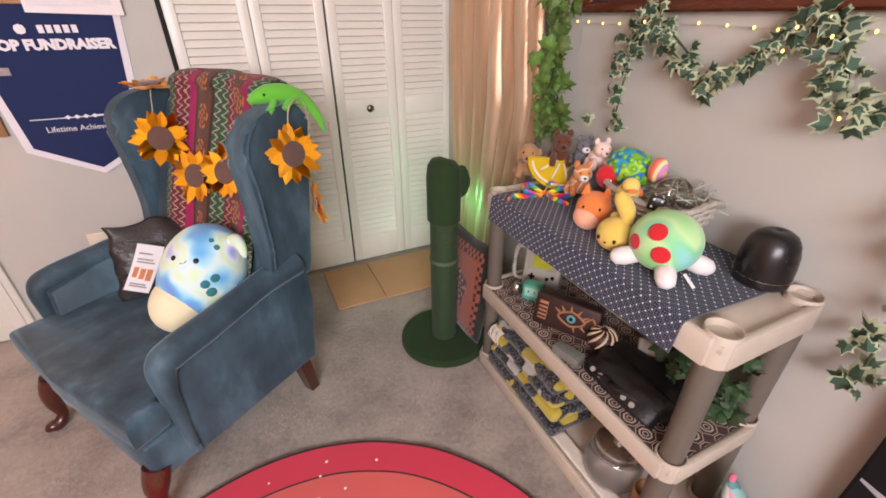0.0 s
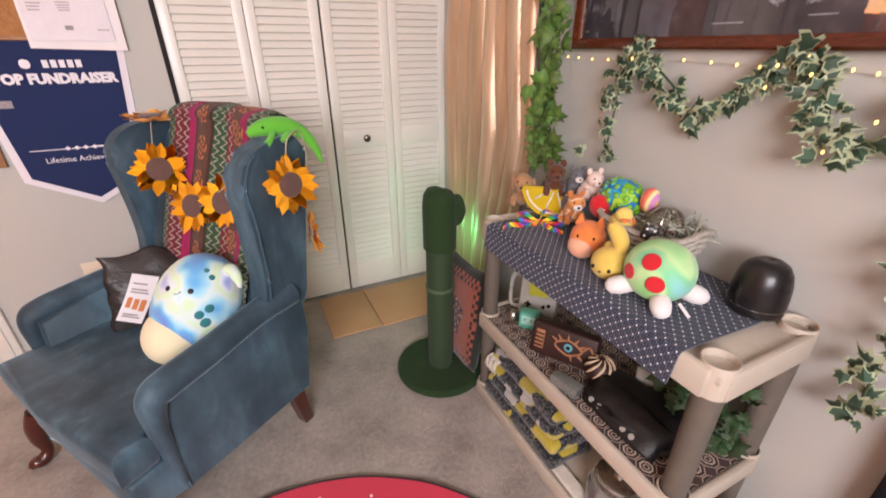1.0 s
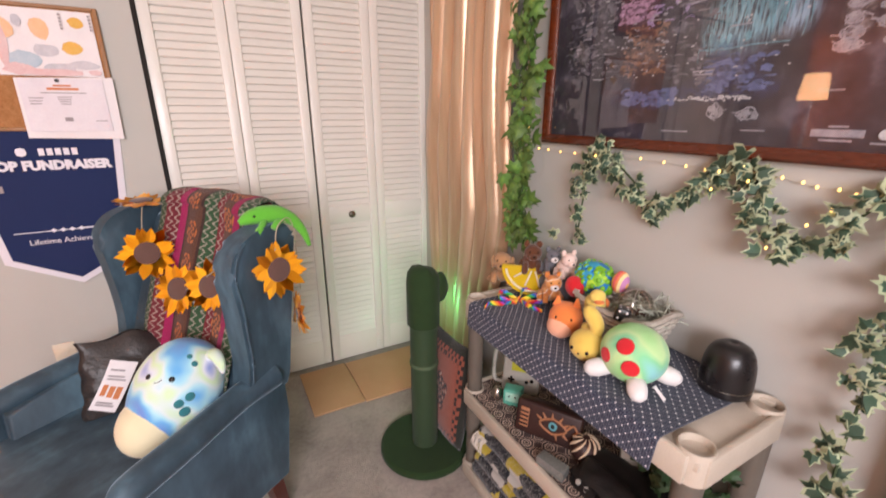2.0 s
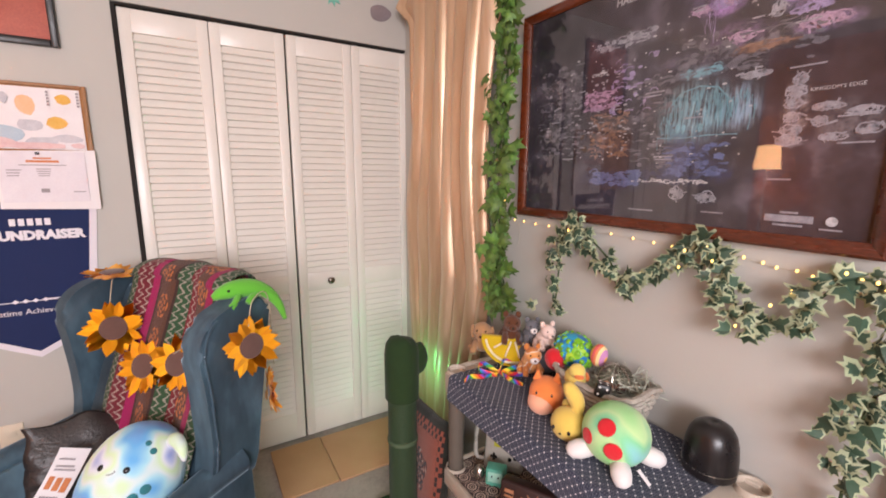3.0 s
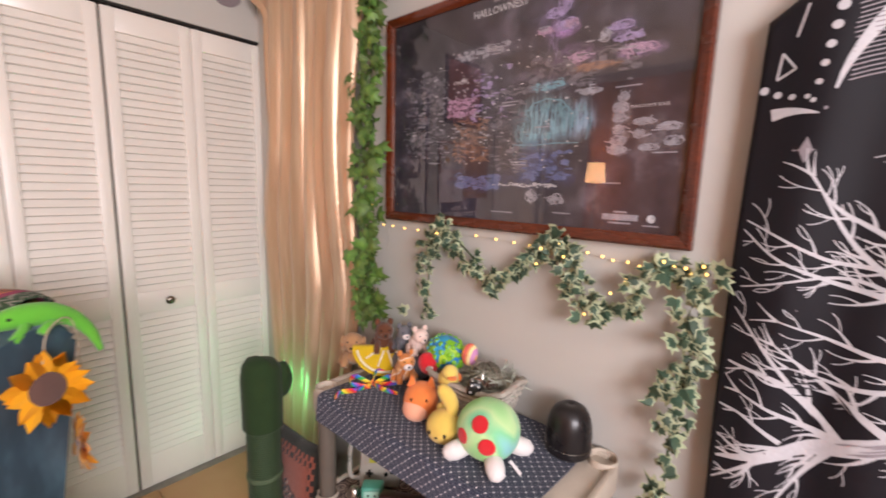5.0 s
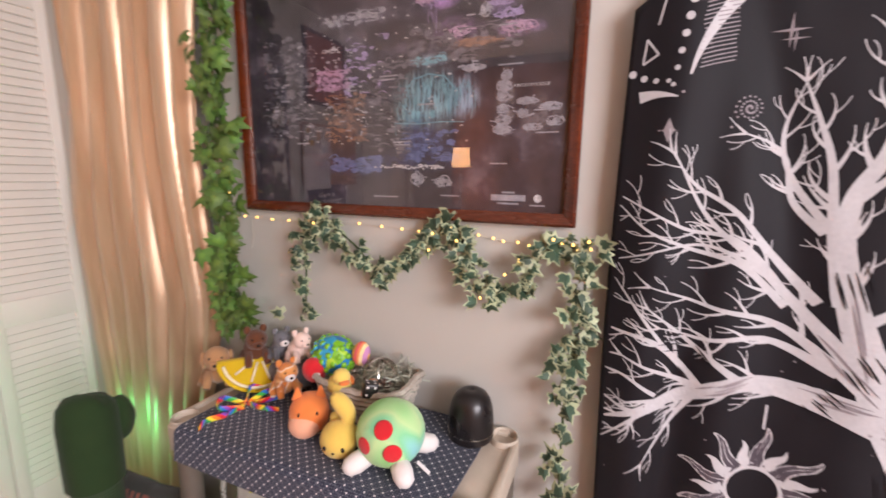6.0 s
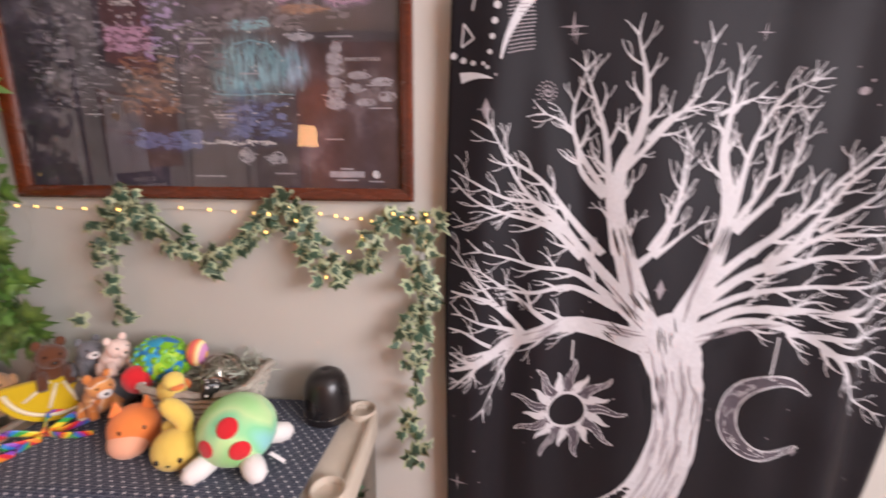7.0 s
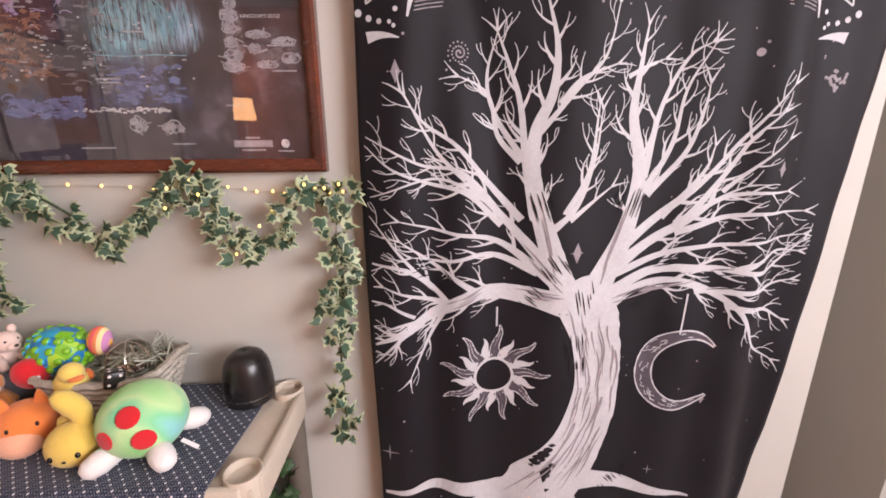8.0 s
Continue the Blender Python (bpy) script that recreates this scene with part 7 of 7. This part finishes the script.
def stripe_mat():
    m, nt, b = blank("pastel_striped_plush", 0.9)
    co = coords(nt)
    sep = nt.nodes.new("ShaderNodeSeparateXYZ")
    nt.links.new(co, sep.inputs[0])
    f = ma(nt, "FRACT", ma(nt, "MULTIPLY", ma(nt, "ADD", sep.outputs[1], 0.5), 24.0))
    link(nt, ramp(nt, f, [(0, hexc("e86a6a")), (0.25, hexc("f0b45a")), (0.45, hexc("c88ab8")), (0.65, hexc("f0d8a0")), (0.85, hexc("e88a5a"))], "CONSTANT"), b.inputs["Base Color"])
    return m


solid("toy_egg", blob((0, 0, 0), (0.022, 0.024, 0.034), 20), stripe_mat(), "striped pastel toy egg in the basket", "toy", m=pose(-0.085, -1.388, TOP + 0.155, 12, 0, 0), angle=180)
CLEAR = surf("smoky_clear_plastic", hexc("e8e4de"), hexc("dcd7d0"), 0.06, 12, 200, 0, Transmission_Weight=0.97, IOR=1.12)
jarball = thing("plastic_globe", "clear ribbed plastic globe with small things inside, in the basket", "toy", pose(-0.095, -1.452, TOP + 0.115))
part("globe_shell", blob((0, 0, 0), (0.043, 0.047, 0.043), 24), CLEAR, jarball, angle=180)
part("charm", blob((0.004, -0.012, -0.018), (0.016, 0.014, 0.012), 12, lump=0.4), BROWN, jarball, "small brown charm inside the globe")
part("charm", blob((-0.012, 0.012, -0.02), (0.012, 0.014, 0.010), 12, lump=0.4, seed=3.0), SALMON, jarball, "small peach charm inside the globe")
for k in range(3):
    a = math.pi * k / 3 + 0.4
    part("rib", tube([(0.0436 * math.cos(b) * math.cos(a), 0.0476 * math.cos(b) * math.sin(a), 0.0436 * math.sin(b)) for b in (2 * math.pi * j / 28 for j in range(29))], 0.0012, 5), METAL, jarball)
block = thing("toy_die", "small black toy die with white dots", "toy", pose(-0.160, -1.462, TOP + 0.108, 12, 8, 40))
part("die_body", box((-0.018, -0.018, -0.018), (0.018, 0.018, 0.018), 0.005, 3), MATTE_BLACK, block)
for x, y in ((-0.009, -0.009), (0.009, 0.009), (-0.009, 0.009), (0.009, -0.009)):
    part("pip", blob((x, y, 0.018), (0.003, 0.003, 0.001), 8), WHITEP, block)
    part("pip", blob((-0.018, x, y), (0.001, 0.003, 0.003), 8), WHITEP, block)
duck = thing("plush_toy", "small yellow plush duck with an orange bill", "plush toy", pose(-0.150, -1.365, TOP + 0.075, 0, 0, 235), "toys in the basket")
part("body", blob((0, 0, 0.02), (0.034, 0.03, 0.026), 18), PALEY, duck, angle=180)
part("head", blob((0.018, 0, 0.048), (0.022, 0.022, 0.021), 16), PALEY, duck, angle=180)
part("bill", blob((0.04, 0.0, 0.042), (0.014, 0.014, 0.005), 12), ORANGE, duck, "orange bill", angle=180)
part("wing", blob((0.0, 0.03, 0.024), (0.02, 0.008, 0.012), 12), ORANGE, duck, angle=180)
tomato = thing("plush_toy", "shiny red plush strawberry with tiny eyes", "plush toy", pose(-0.135, -1.275, TOP + 0.108, 25, 20, 235), "toys in the basket")
part("body", blob((0, 0, 0), (0.028, 0.030, 0.040), 20), RED, tomato, angle=180)
for k in (-1, 1):
    part("eye", blob((0.028, 0.008 * k, 0.008), (0.003, 0.003, 0.004), 8), WHITEP, tomato)

# ---- middle shelf ----
MID = 0.3845
BEIGEPL = surf("warm_grey_plastic", hexc("a9a69c"), hexc("98958b"), 0.45, 20, 400, 0.05)
LIMEGL = surf("lime_screen", hexc("b6b63a"), hexc("9ea02c"), 0.3, 20)
MINT = surf("mint_plastic", hexc("5fae98"), hexc("4a9884"), 0.45, 30)
console = thing("toy_console", "grey handheld game console shaped tin with a lime screen", "toy", pose(-0.165, -1.09, MID, 0, 0, -49) @ pose(0, 0, 0, -14, 0, 0) @ Matrix.Scale(1.3, 4))
part("case", box((-0.052, -0.014, 0), (0.052, 0.014, 0.125), 0.008, 3), BEIGEPL, console)
part("bezel", box((-0.04, -0.0165, 0.058), (0.04, -0.0135, 0.115), 0.004), BEIGEPL, console)
part("screen", box((-0.026, -0.0185, 0.064), (0.026, -0.016, 0.108), 0.001), LIMEGL, console, "lime green screen")
dp = join(box((-0.034, -0.0175, 0.034), (-0.016, -0.0135, 0.04)), box((-0.028, -0.0175, 0.028), (-0.022, -0.0135, 0.046)))
part("direction_pad", dp, BEAD, console, "black cross pad", smooth=False)
for x in (0.018, 0.032):
    part("button", lathe([(0, 0), (0.005, 0), (0.005, 0.004), (0, 0.0045)], 14), BEAD, console, m=pose(x, -0.0135, 0.036 + (x - 0.018) * 0.4, 90, 0, 0))
part("handle", tube(spline([(-0.05, 0, 0.02), (-0.075, 0, 0.025), (-0.08, 0, 0.07), (-0.075, 0, 0.11), (-0.05, 0, 0.115)], 5), 0.006, 8), BEIGEPL, console)
cube = thing("toy_cube", "small mint green toy console cube with a face", "toy", pose(-0.235, -1.14, MID, 0, 0, -49) @ Matrix.Scale(1.5, 4))
part("cube_body", box((-0.022, -0.016, 0.01), (0.022, 0.016, 0.05), 0.005, 3), MINT, cube)
part("face_plate", box((-0.016, -0.018, 0.022), (0.016, -0.0155, 0.045), 0.002), surf("pale_mint", hexc("9fd0be"), None, 0.4, 30), cube)
for x in (-0.007, 0.007):
    part("eye", blob((x, -0.0185, 0.036), (0.0018, 0.001, 0.0025), 8), BEAD, cube)
    part("leg", tube([(x * 1.3, 0, 0.012), (x * 1.3, 0, 0.0)], 0.004, 8), MINT, cube)
solid("ornament_egg", blob((0, 0, 0.03), (0.02, 0.02, 0.03), 18), METAL, "tiny polished silver egg ornament", "ornament", m=pose(-0.268, -1.09, MID), angle=180)
DBROWN = surf("dark_brown_leather", hexc("3a211c"), hexc("2a1613"), 0.5, 30, 260, 0.3)
TANP = surf("tan_paint", hexc("b07a56"), hexc("94603f"), 0.6, 50)
TEALP = surf("teal_paint", hexc("5fa0aa"), None, 0.5, 50)
ebox = thing("brown_box", "dark brown box painted with a tan eye emblem", "box", pose(-0.235, -1.315, MID, 0, 0, -60) @ pose(0, 0, 0, -12, 0, 0) @ Matrix.Scale(1.22, 4))
part("case", box((-0.085, -0.02, 0), (0.085, 0.02, 0.09), 0.008, 3), DBROWN, ebox)
part("tab", box((-0.072, -0.024, 0.02), (-0.048, -0.019, 0.072), 0.003), TANP, ebox, "tan ribbed tab")
for k in range(4):
    part("tab_rib", box((-0.071, -0.0255, 0.026 + k * 0.011), (-0.049, -0.0235, 0.031 + k * 0.011)), DBROWN, ebox, smooth=False)
part("eye_outline", tube([(0.015 + 0.034 * math.cos(a), -0.0205, 0.046 + 0.02 * math.sin(a) * (1 - 0.35 * abs(math.cos(a)))) for a in (2 * math.pi * k / 28 for k in range(29))], 0.003, 6), TANP, ebox)
part("iris", lathe([(0, 0), (0.011, 0), (0.011, 0.002), (0, 0.003)], 18), TEALP, ebox, m=pose(0.015, -0.0195, 0.046, 90, 0, 0))
part("pupil", lathe([(0, 0), (0.005, 0), (0.005, 0.0035), (0, 0.004)], 14), BEAD, ebox, m=pose(0.015, -0.0195, 0.046, 90, 0, 0))
for a0 in (35, 65, 95, 125, 150, -40, -75):
    a = radians(a0)
    part("lash", tube([(0.015 + 0.036 * math.cos(a), -0.0205, 0.046 + 0.02 * math.sin(a)), (0.015 + 0.052 * math.cos(a), -0.0205, 0.046 + 0.034 * math.sin(a))], [0.004, 0.0012], 6), TANP, ebox)
part("swash", tube(spline([(0.05, -0.0205, 0.05), (0.065, -0.0205, 0.066), (0.075, -0.0205, 0.052), (0.066, -0.0205, 0.044)], 5), 0.0028, 6), TANP, ebox)
CREAMP = surf("cream_paint", hexc("d8c0a4"), hexc("c0a486"), 0.5, 50)
ball = thing("ornament_ball", "brown ball ornament with cream swirls", "ornament", pose(-0.20, -1.435, MID) @ Matrix.Scale(1.25, 4))
part("ball_body", blob((0, 0, 0.033), (0.033, 0.033, 0.033), 22), DBROWN, ball, angle=180)
for k in range(9):
    a = 2 * math.pi * k / 9
    part("swirl", tube([(0.0338 * math.cos(a + 1.1 * t) * math.cos(b), 0.0338 * math.sin(a + 1.1 * t) * math.cos(b), 0.033 + 0.0338 * math.sin(b)) for t, b in ((j / 6, radians(-10 + 85 * j / 6)) for j in range(7))], [0.001, 0.002, 0.003, 0.0035, 0.003, 0.002, 0.001], 6), CREAMP, ball)
SNAP = surf("silver_snap", hexc("c8c4be"), hexc("9c9892"), 0.3, 60, 500, 0.05, metal=0.4)
BLEATHER = surf("black_leather", hexc("100d0e"), hexc("191516"), 0.45, 20, 200, 0.5, 0.002)
purse = thing("leather_bag", "black leather bag lying flat with silver snap buttons", "bag", pose(-0.205, -1.585, MID, 0, 0, 90))
pb = blob((0, 0, 0.028), (0.125, 0.095, 0.034), 30, lump=0.45, seed=4.0, square=0.9)
for v in pb.verts:
    v.co.z = max(v.co.z, 0.001) * (1.0 - 0.25 * (v.co.y > 0.03))
part("bag_body", pb, BLEATHER, purse, angle=180)
part("flap", sheet(16, 10, lambda u, v: (-0.115 + 0.23 * u, 0.02 + 0.085 * v - 0.02 * (2 * u - 1) ** 4 * v, 0.066 - 0.05 * v ** 1.6 - 0.016 * (2 * u - 1) ** 4 + 0.006 * noise.noise(Vector((u * 6, v * 5, 0)))), 0.003), BLEATHER, purse, angle=180)
for x in (0.08, 0.052, -0.028, -0.055):
    part("snap_button", lathe([(0, 0), (0.008, 0), (0.007, 0.003), (0, 0.004)], 16), SNAP, purse, "silver snap button", m=pose(x, 0.092, 0.031, -40, 0, 0))
part("buckle", box((0.004, 0.086, 0.030), (0.022, 0.098, 0.042), 0.002), BEAD, purse)
solid("card_box", box((-0.05, -0.012, 0), (0.05, 0.012, 0.075), 0.006, 3), BEIGEPL, "small warm grey card box with a faded gold print", "box", m=pose(-0.125, -1.57, MID, -38, 0, -52) @ Matrix.Scale(1.15, 4))
SLATE = surf("dull_glass_tile", hexc("7c7d78"), hexc("696a66"), 0.25, 20)
solid("stone_slab", prism([(-0.03, 0.0), (0.03, -0.012), (0.036, 0.012), (-0.02, 0.026)], 0, 0.022, lambda a, b, d: (b, a, d), 0.003), SLATE, "small smooth grey stone slab on the shelf edge", "stone", m=pose(-0.318, -1.425, MID) @ Matrix.Scale(1.5, 4))
plant = thing("potted_ivy", "trailing artificial ivy plant in a small dark pot", "plant")
part("pot", lathe([(0, 0), (0.035, 0), (0.045, 0.07), (0.048, 0.075), (0.042, 0.075), (0.04, 0.06), (0, 0.06)], 24), MATTE_BLACK, plant, m=pose(-0.105, -1.665, MID))
prng = random.Random(6)
for k in range(9):
    a = 2 * math.pi * k / 9
    st = spline([(-0.105, -1.665, MID + 0.07), (-0.105 + 0.045 * math.cos(a), -1.665 + 0.045 * math.sin(a), MID + 0.12), (-0.105 + 0.075 * math.cos(a), -1.665 + 0.065 * math.sin(a), MID + 0.07)], 5)
    part("stalk", tube(st, 0.002, 5), VINE, plant)
for _ in range(90):
    a, q = prng.random() * 6.28, prng.random() ** 0.5
    p = Vector((-0.11 + 0.085 * q * math.cos(a), -1.670 + 0.105 * q * math.sin(a), MID + 0.03 + prng.random() * 0.16))
    p.x = min(p.x, -0.02)
    nrm = Vector((prng.gauss(-0.6, 0.5), prng.gauss(-0.4, 0.5), 0.7)).normalized()
    s = prng.uniform(0.028, 0.044)
    m = Matrix.Translation(p) @ nrm.to_track_quat("Z", "Y").to_matrix().to_4x4() @ pose(0, 0, 0, 0, 0, prng.uniform(0, 360)) @ Matrix.Diagonal((s, s, s, 1))
    part("leaf", prng.choice(DEEPS), None, plant, m=m)

# ---- bottom shelf and floor by it ----
LOW = 0.0495


def knit_mat():
    m, nt, b = blank("navy_yellow_knit", 0.95, Sheen_Weight=0.3)
    co = coords(nt)
    sep = nt.nodes.new("ShaderNodeSeparateXYZ")
    nt.links.new(co, sep.inputs[0])
    cell = nd(nt, "ShaderNodeTexVoronoi", {"Vector": co, "Scale": 17.0}, 1)
    vo = nt.nodes[-1]
    vo.distance = "CHEBYCHEV"
    sc = nt.nodes.new("ShaderNodeSeparateColor")
    nt.links.new(vo.outputs[1], sc.inputs[0])
    base = ramp(nt, sc.outputs[0], [(0.0, hexc("0e0f18")), (0.62, hexc("b8a42a")), (0.70, hexc("b4afa8")), (0.80, hexc("14151f")), (0.94, hexc("a89424"))], "CONSTANT")
    curl = noise_tex(nt, co, 55.0, 2.0)
    lines = ma(nt, "LESS_THAN", ma(nt, "ABSOLUTE", ma(nt, "SUBTRACT", curl, 0.5)), 0.03)
    link(nt, mix(nt, ma(nt, "MULTIPLY", lines, 0.22), base, hexc("bdb8b2")), b.inputs["Base Color"])
    relief(nt, b, noise_tex(nt, co, 300.0), 0.8, 0.004)
    return m


KNIT = knit_mat()
throw = thing("folded_blanket", "folded navy, yellow and white patterned throw on the bottom shelf", "blanket")
for k in range(4):
    z0 = LOW + 0.002 + k * 0.052
    lb = box((-0.338 + 0.006 * k, -1.44 + 0.01 * k, z0), (-0.05, -1.035 - 0.008 * (k % 2), z0 + 0.05), 0.022, 4)
    bmesh.ops.subdivide_edges(lb, edges=[e for e in lb.edges if e.calc_length() > 0.1], cuts=10, use_grid_fill=True)
    for v in lb.verts:
        v.co += Vector((0.010 * noise.noise(v.co * 9), 0.010 * noise.noise(v.co * 9 + Vector((3, 0, 0))), 0.006 * noise.noise(v.co * 12)))
    part("fold", lb, KNIT, throw, angle=180)
FRINGE = surf("white_yarn", hexc("e4ddd2"), hexc("cfc6b8"), 0.95, 60)
for k in range(16):
    y = -1.05 - 0.004 * k
    part("fringe", tube(spline([(-0.318, y, LOW + 0.19), (-0.338, y + 0.004 * math.sin(k), LOW + 0.18), (-0.345, y + 0.006 * math.cos(k * 2), LOW + 0.145)], 3), 0.0016, 5), FRINGE, throw)
jar = thing("glass_jar", "squat glass jar with a polished metal lid on the bottom shelf", "jar", pose(-0.235, -1.60, LOW + 0.001))
JGLASS = surf("thick_jar_glass", hexc("eeecea"), hexc("e6e4e2"), 0.04, 12, 200, 0, Transmission_Weight=0.9)
part("jar_body", lathe([(0, 0), (0.072, 0), (0.08, 0.01), (0.082, 0.07), (0.07, 0.1), (0.058, 0.11), (0, 0.11)], 36), JGLASS, jar)
part("lid", lathe([(0.06, 0.108), (0.063, 0.112), (0.063, 0.13), (0.055, 0.136), (0.02, 0.138), (0.014, 0.15), (0, 0.152)], 36), METAL, jar, "polished metal lid")
solid("yarn_doily", sheet(30, 6, lambda u, v: (-0.325 + 0.05 * v, -1.43 - 0.3 * u, LOW + 0.006 + 0.008 * abs(noise.noise(Vector((u * 25, v * 5, 0))))), 0.003), FRINGE, "crumpled white crocheted doily along the shelf edge", "doily", angle=180)
cupb = thing("wooden_cup", "small pale wooden cup on the bottom shelf", "cup", pose(-0.245, -1.722, LOW + 0.001))
part("cup_body", lathe([(0, 0), (0.03, 0), (0.034, 0.09), (0.03, 0.09), (0.027, 0.01), (0, 0.01)], 28), CARD, cupb)


def print_mat():
    m, nt, b = blank("teal_floral_print", 0.85)
    co = coords(nt)
    v = nd(nt, "ShaderNodeTexVoronoi", {"Vector": co, "Scale": 30.0}, 1)
    sc = nt.nodes.new("ShaderNodeSeparateColor")
    nt.links.new(v, sc.inputs[0])
    link(nt, ramp(nt, sc.outputs[0], [(0, hexc("5a8f93")), (0.45, hexc("8fb5b2")), (0.62, hexc("c9d2cc")), (0.76, hexc("2e4a52")), (0.88, hexc("d88a9a"))], "CONSTANT"), b.inputs["Base Color"])
    return m


sack = thing("cloth_bag", "teal printed cloth bag with a pink tip standing on the carpet", "bag", pose(-0.125, -1.895, 0, 0, 0, 0))
sb = lathe([(0, 0), (0.07, 0), (0.082, 0.04), (0.074, 0.12), (0.052, 0.20), (0.026, 0.27), (0.006, 0.325), (0, 0.327)], 28)
for v in sb.verts:
    k = 1 + 0.22 * noise.noise(v.co * 9)
    v.co.x = v.co.x * k * 1.15 - 0.45 * v.co.z ** 2
    v.co.y = v.co.y * k * 0.95 + 0.45 * v.co.z ** 2
part("bag_body", sb, print_mat(), sack, angle=180)
part("tip", blob((-0.048, 0.048, 0.327), (0.008, 0.008, 0.016), 12), surf("pink_felt", hexc("d87a94"), None, 0.9, 40), sack, "pink felt tip", angle=180)


# ---- rust cushion against the shelf's end ----
def mandala_mat():
    m, nt, b = blank("rust_embroidered_cloth", 0.9, Sheen_Weight=0.3)
    co = coords(nt)
    sep = nt.nodes.new("ShaderNodeSeparateXYZ")
    nt.links.new(co, sep.inputs[0])
    a, c = ma(nt, "ABSOLUTE", sep.outputs[0]), ma(nt, "ABSOLUTE", sep.outputs[2])
    sq = ma(nt, "MAXIMUM", a, c)
    rad = nd(nt, "ShaderNodeVectorMath", {0: co, 1: (1.0, 0.0, 1.0)}, operation="MULTIPLY")
    rad = nd(nt, "ShaderNodeVectorMath", {0: rad}, 1, operation="LENGTH")
    turn = ma(nt, "ARCTAN2", sep.outputs[0], sep.outputs[2])
    lobes = ma(nt, "ADD", ma(nt, "SINE", ma(nt, "MULTIPLY", turn, 8.0)), ma(nt, "SINE", ma(nt, "ADD", ma(nt, "MULTIPLY", rad, 260.0), ma(nt, "SINE", ma(nt, "MULTIPLY", turn, 16.0)))))
    lace = ma(nt, "ADD", lobes, ma(nt, "MULTIPLY", noise_tex(nt, co, 70.0, 2.0), 0.9))
    medal = ma(nt, "LESS_THAN", ma(nt, "ADD", rad, ma(nt, "MULTIPLY", ma(nt, "SINE", ma(nt, "MULTIPLY", turn, 4.0)), 0.012)), 0.07)
    col = mix(nt, noise_tex(nt, co, 40.0), hexc("9a5440"), hexc("7c3e2e"))
    col = mix(nt, ma(nt, "MULTIPLY", medal, ma(nt, "GREATER_THAN", lace, 0.35)), col, hexc("171214"))
    col = mix(nt, ma(nt, "MULTIPLY", medal, ma(nt, "LESS_THAN", lace, -0.95)), col, hexc("a89a8c"))
    edge = ma(nt, "MULTIPLY", ma(nt, "GREATER_THAN", sq, 0.145), ma(nt, "GREATER_THAN", ma(nt, "MULTIPLY", ma(nt, "SINE", ma(nt, "MULTIPLY", a, 170.0)), ma(nt, "SINE", ma(nt, "MULTIPLY", c, 170.0))), 0.1))
    col = mix(nt, edge, col, hexc("231917"))
    col = mix(nt, ma(nt, "GREATER_THAN", sq, 0.182), col, hexc("22241d"))
    link(nt, col, b.inputs["Base Color"])
    relief(nt, b, noise_tex(nt, co, 600.0), 0.5, 0.002)
    return m


pil = thing("floor_cushion", "rust cushion with a dark embroidered square pattern leaning on the shelf", "cushion", pose(-0.300, -0.795, 0.26, -6, 0, -86) @ Matrix.Diagonal((0.62, 0.8, 1.1, 1.0)))
cb = bmesh.new()
n = 22


def pillow_pt(i, j, s):
    x, z = (i / n - 0.5) * 2, (j / n - 0.5) * 2
    th = max(0.0, (1 - x ** 4) * (1 - z ** 4)) ** 0.5
    pin = 1 - 0.07 * (x * x * (1 - z * z) * 0 + (1 - abs(x)) * abs(z) ** 3 + (1 - abs(z)) * abs(x) ** 3)
    return (x * 0.205 * pin, s * 0.055 * th, z * 0.215 * pin)


for s in (-1, 1):
    vs = [[cb.verts.new(pillow_pt(i, j, s)) for j in range(n + 1)] for i in range(n + 1)]
    for i in range(n):
        for j in range(n):
            cb.faces.new((vs[i][j], vs[i + 1][j], vs[i + 1][j + 1], vs[i][j + 1]))
bmesh.ops.remove_doubles(cb, verts=cb.verts, dist=0.0005)
part("cushion_body", cb, mandala_mat(), pil, angle=180)
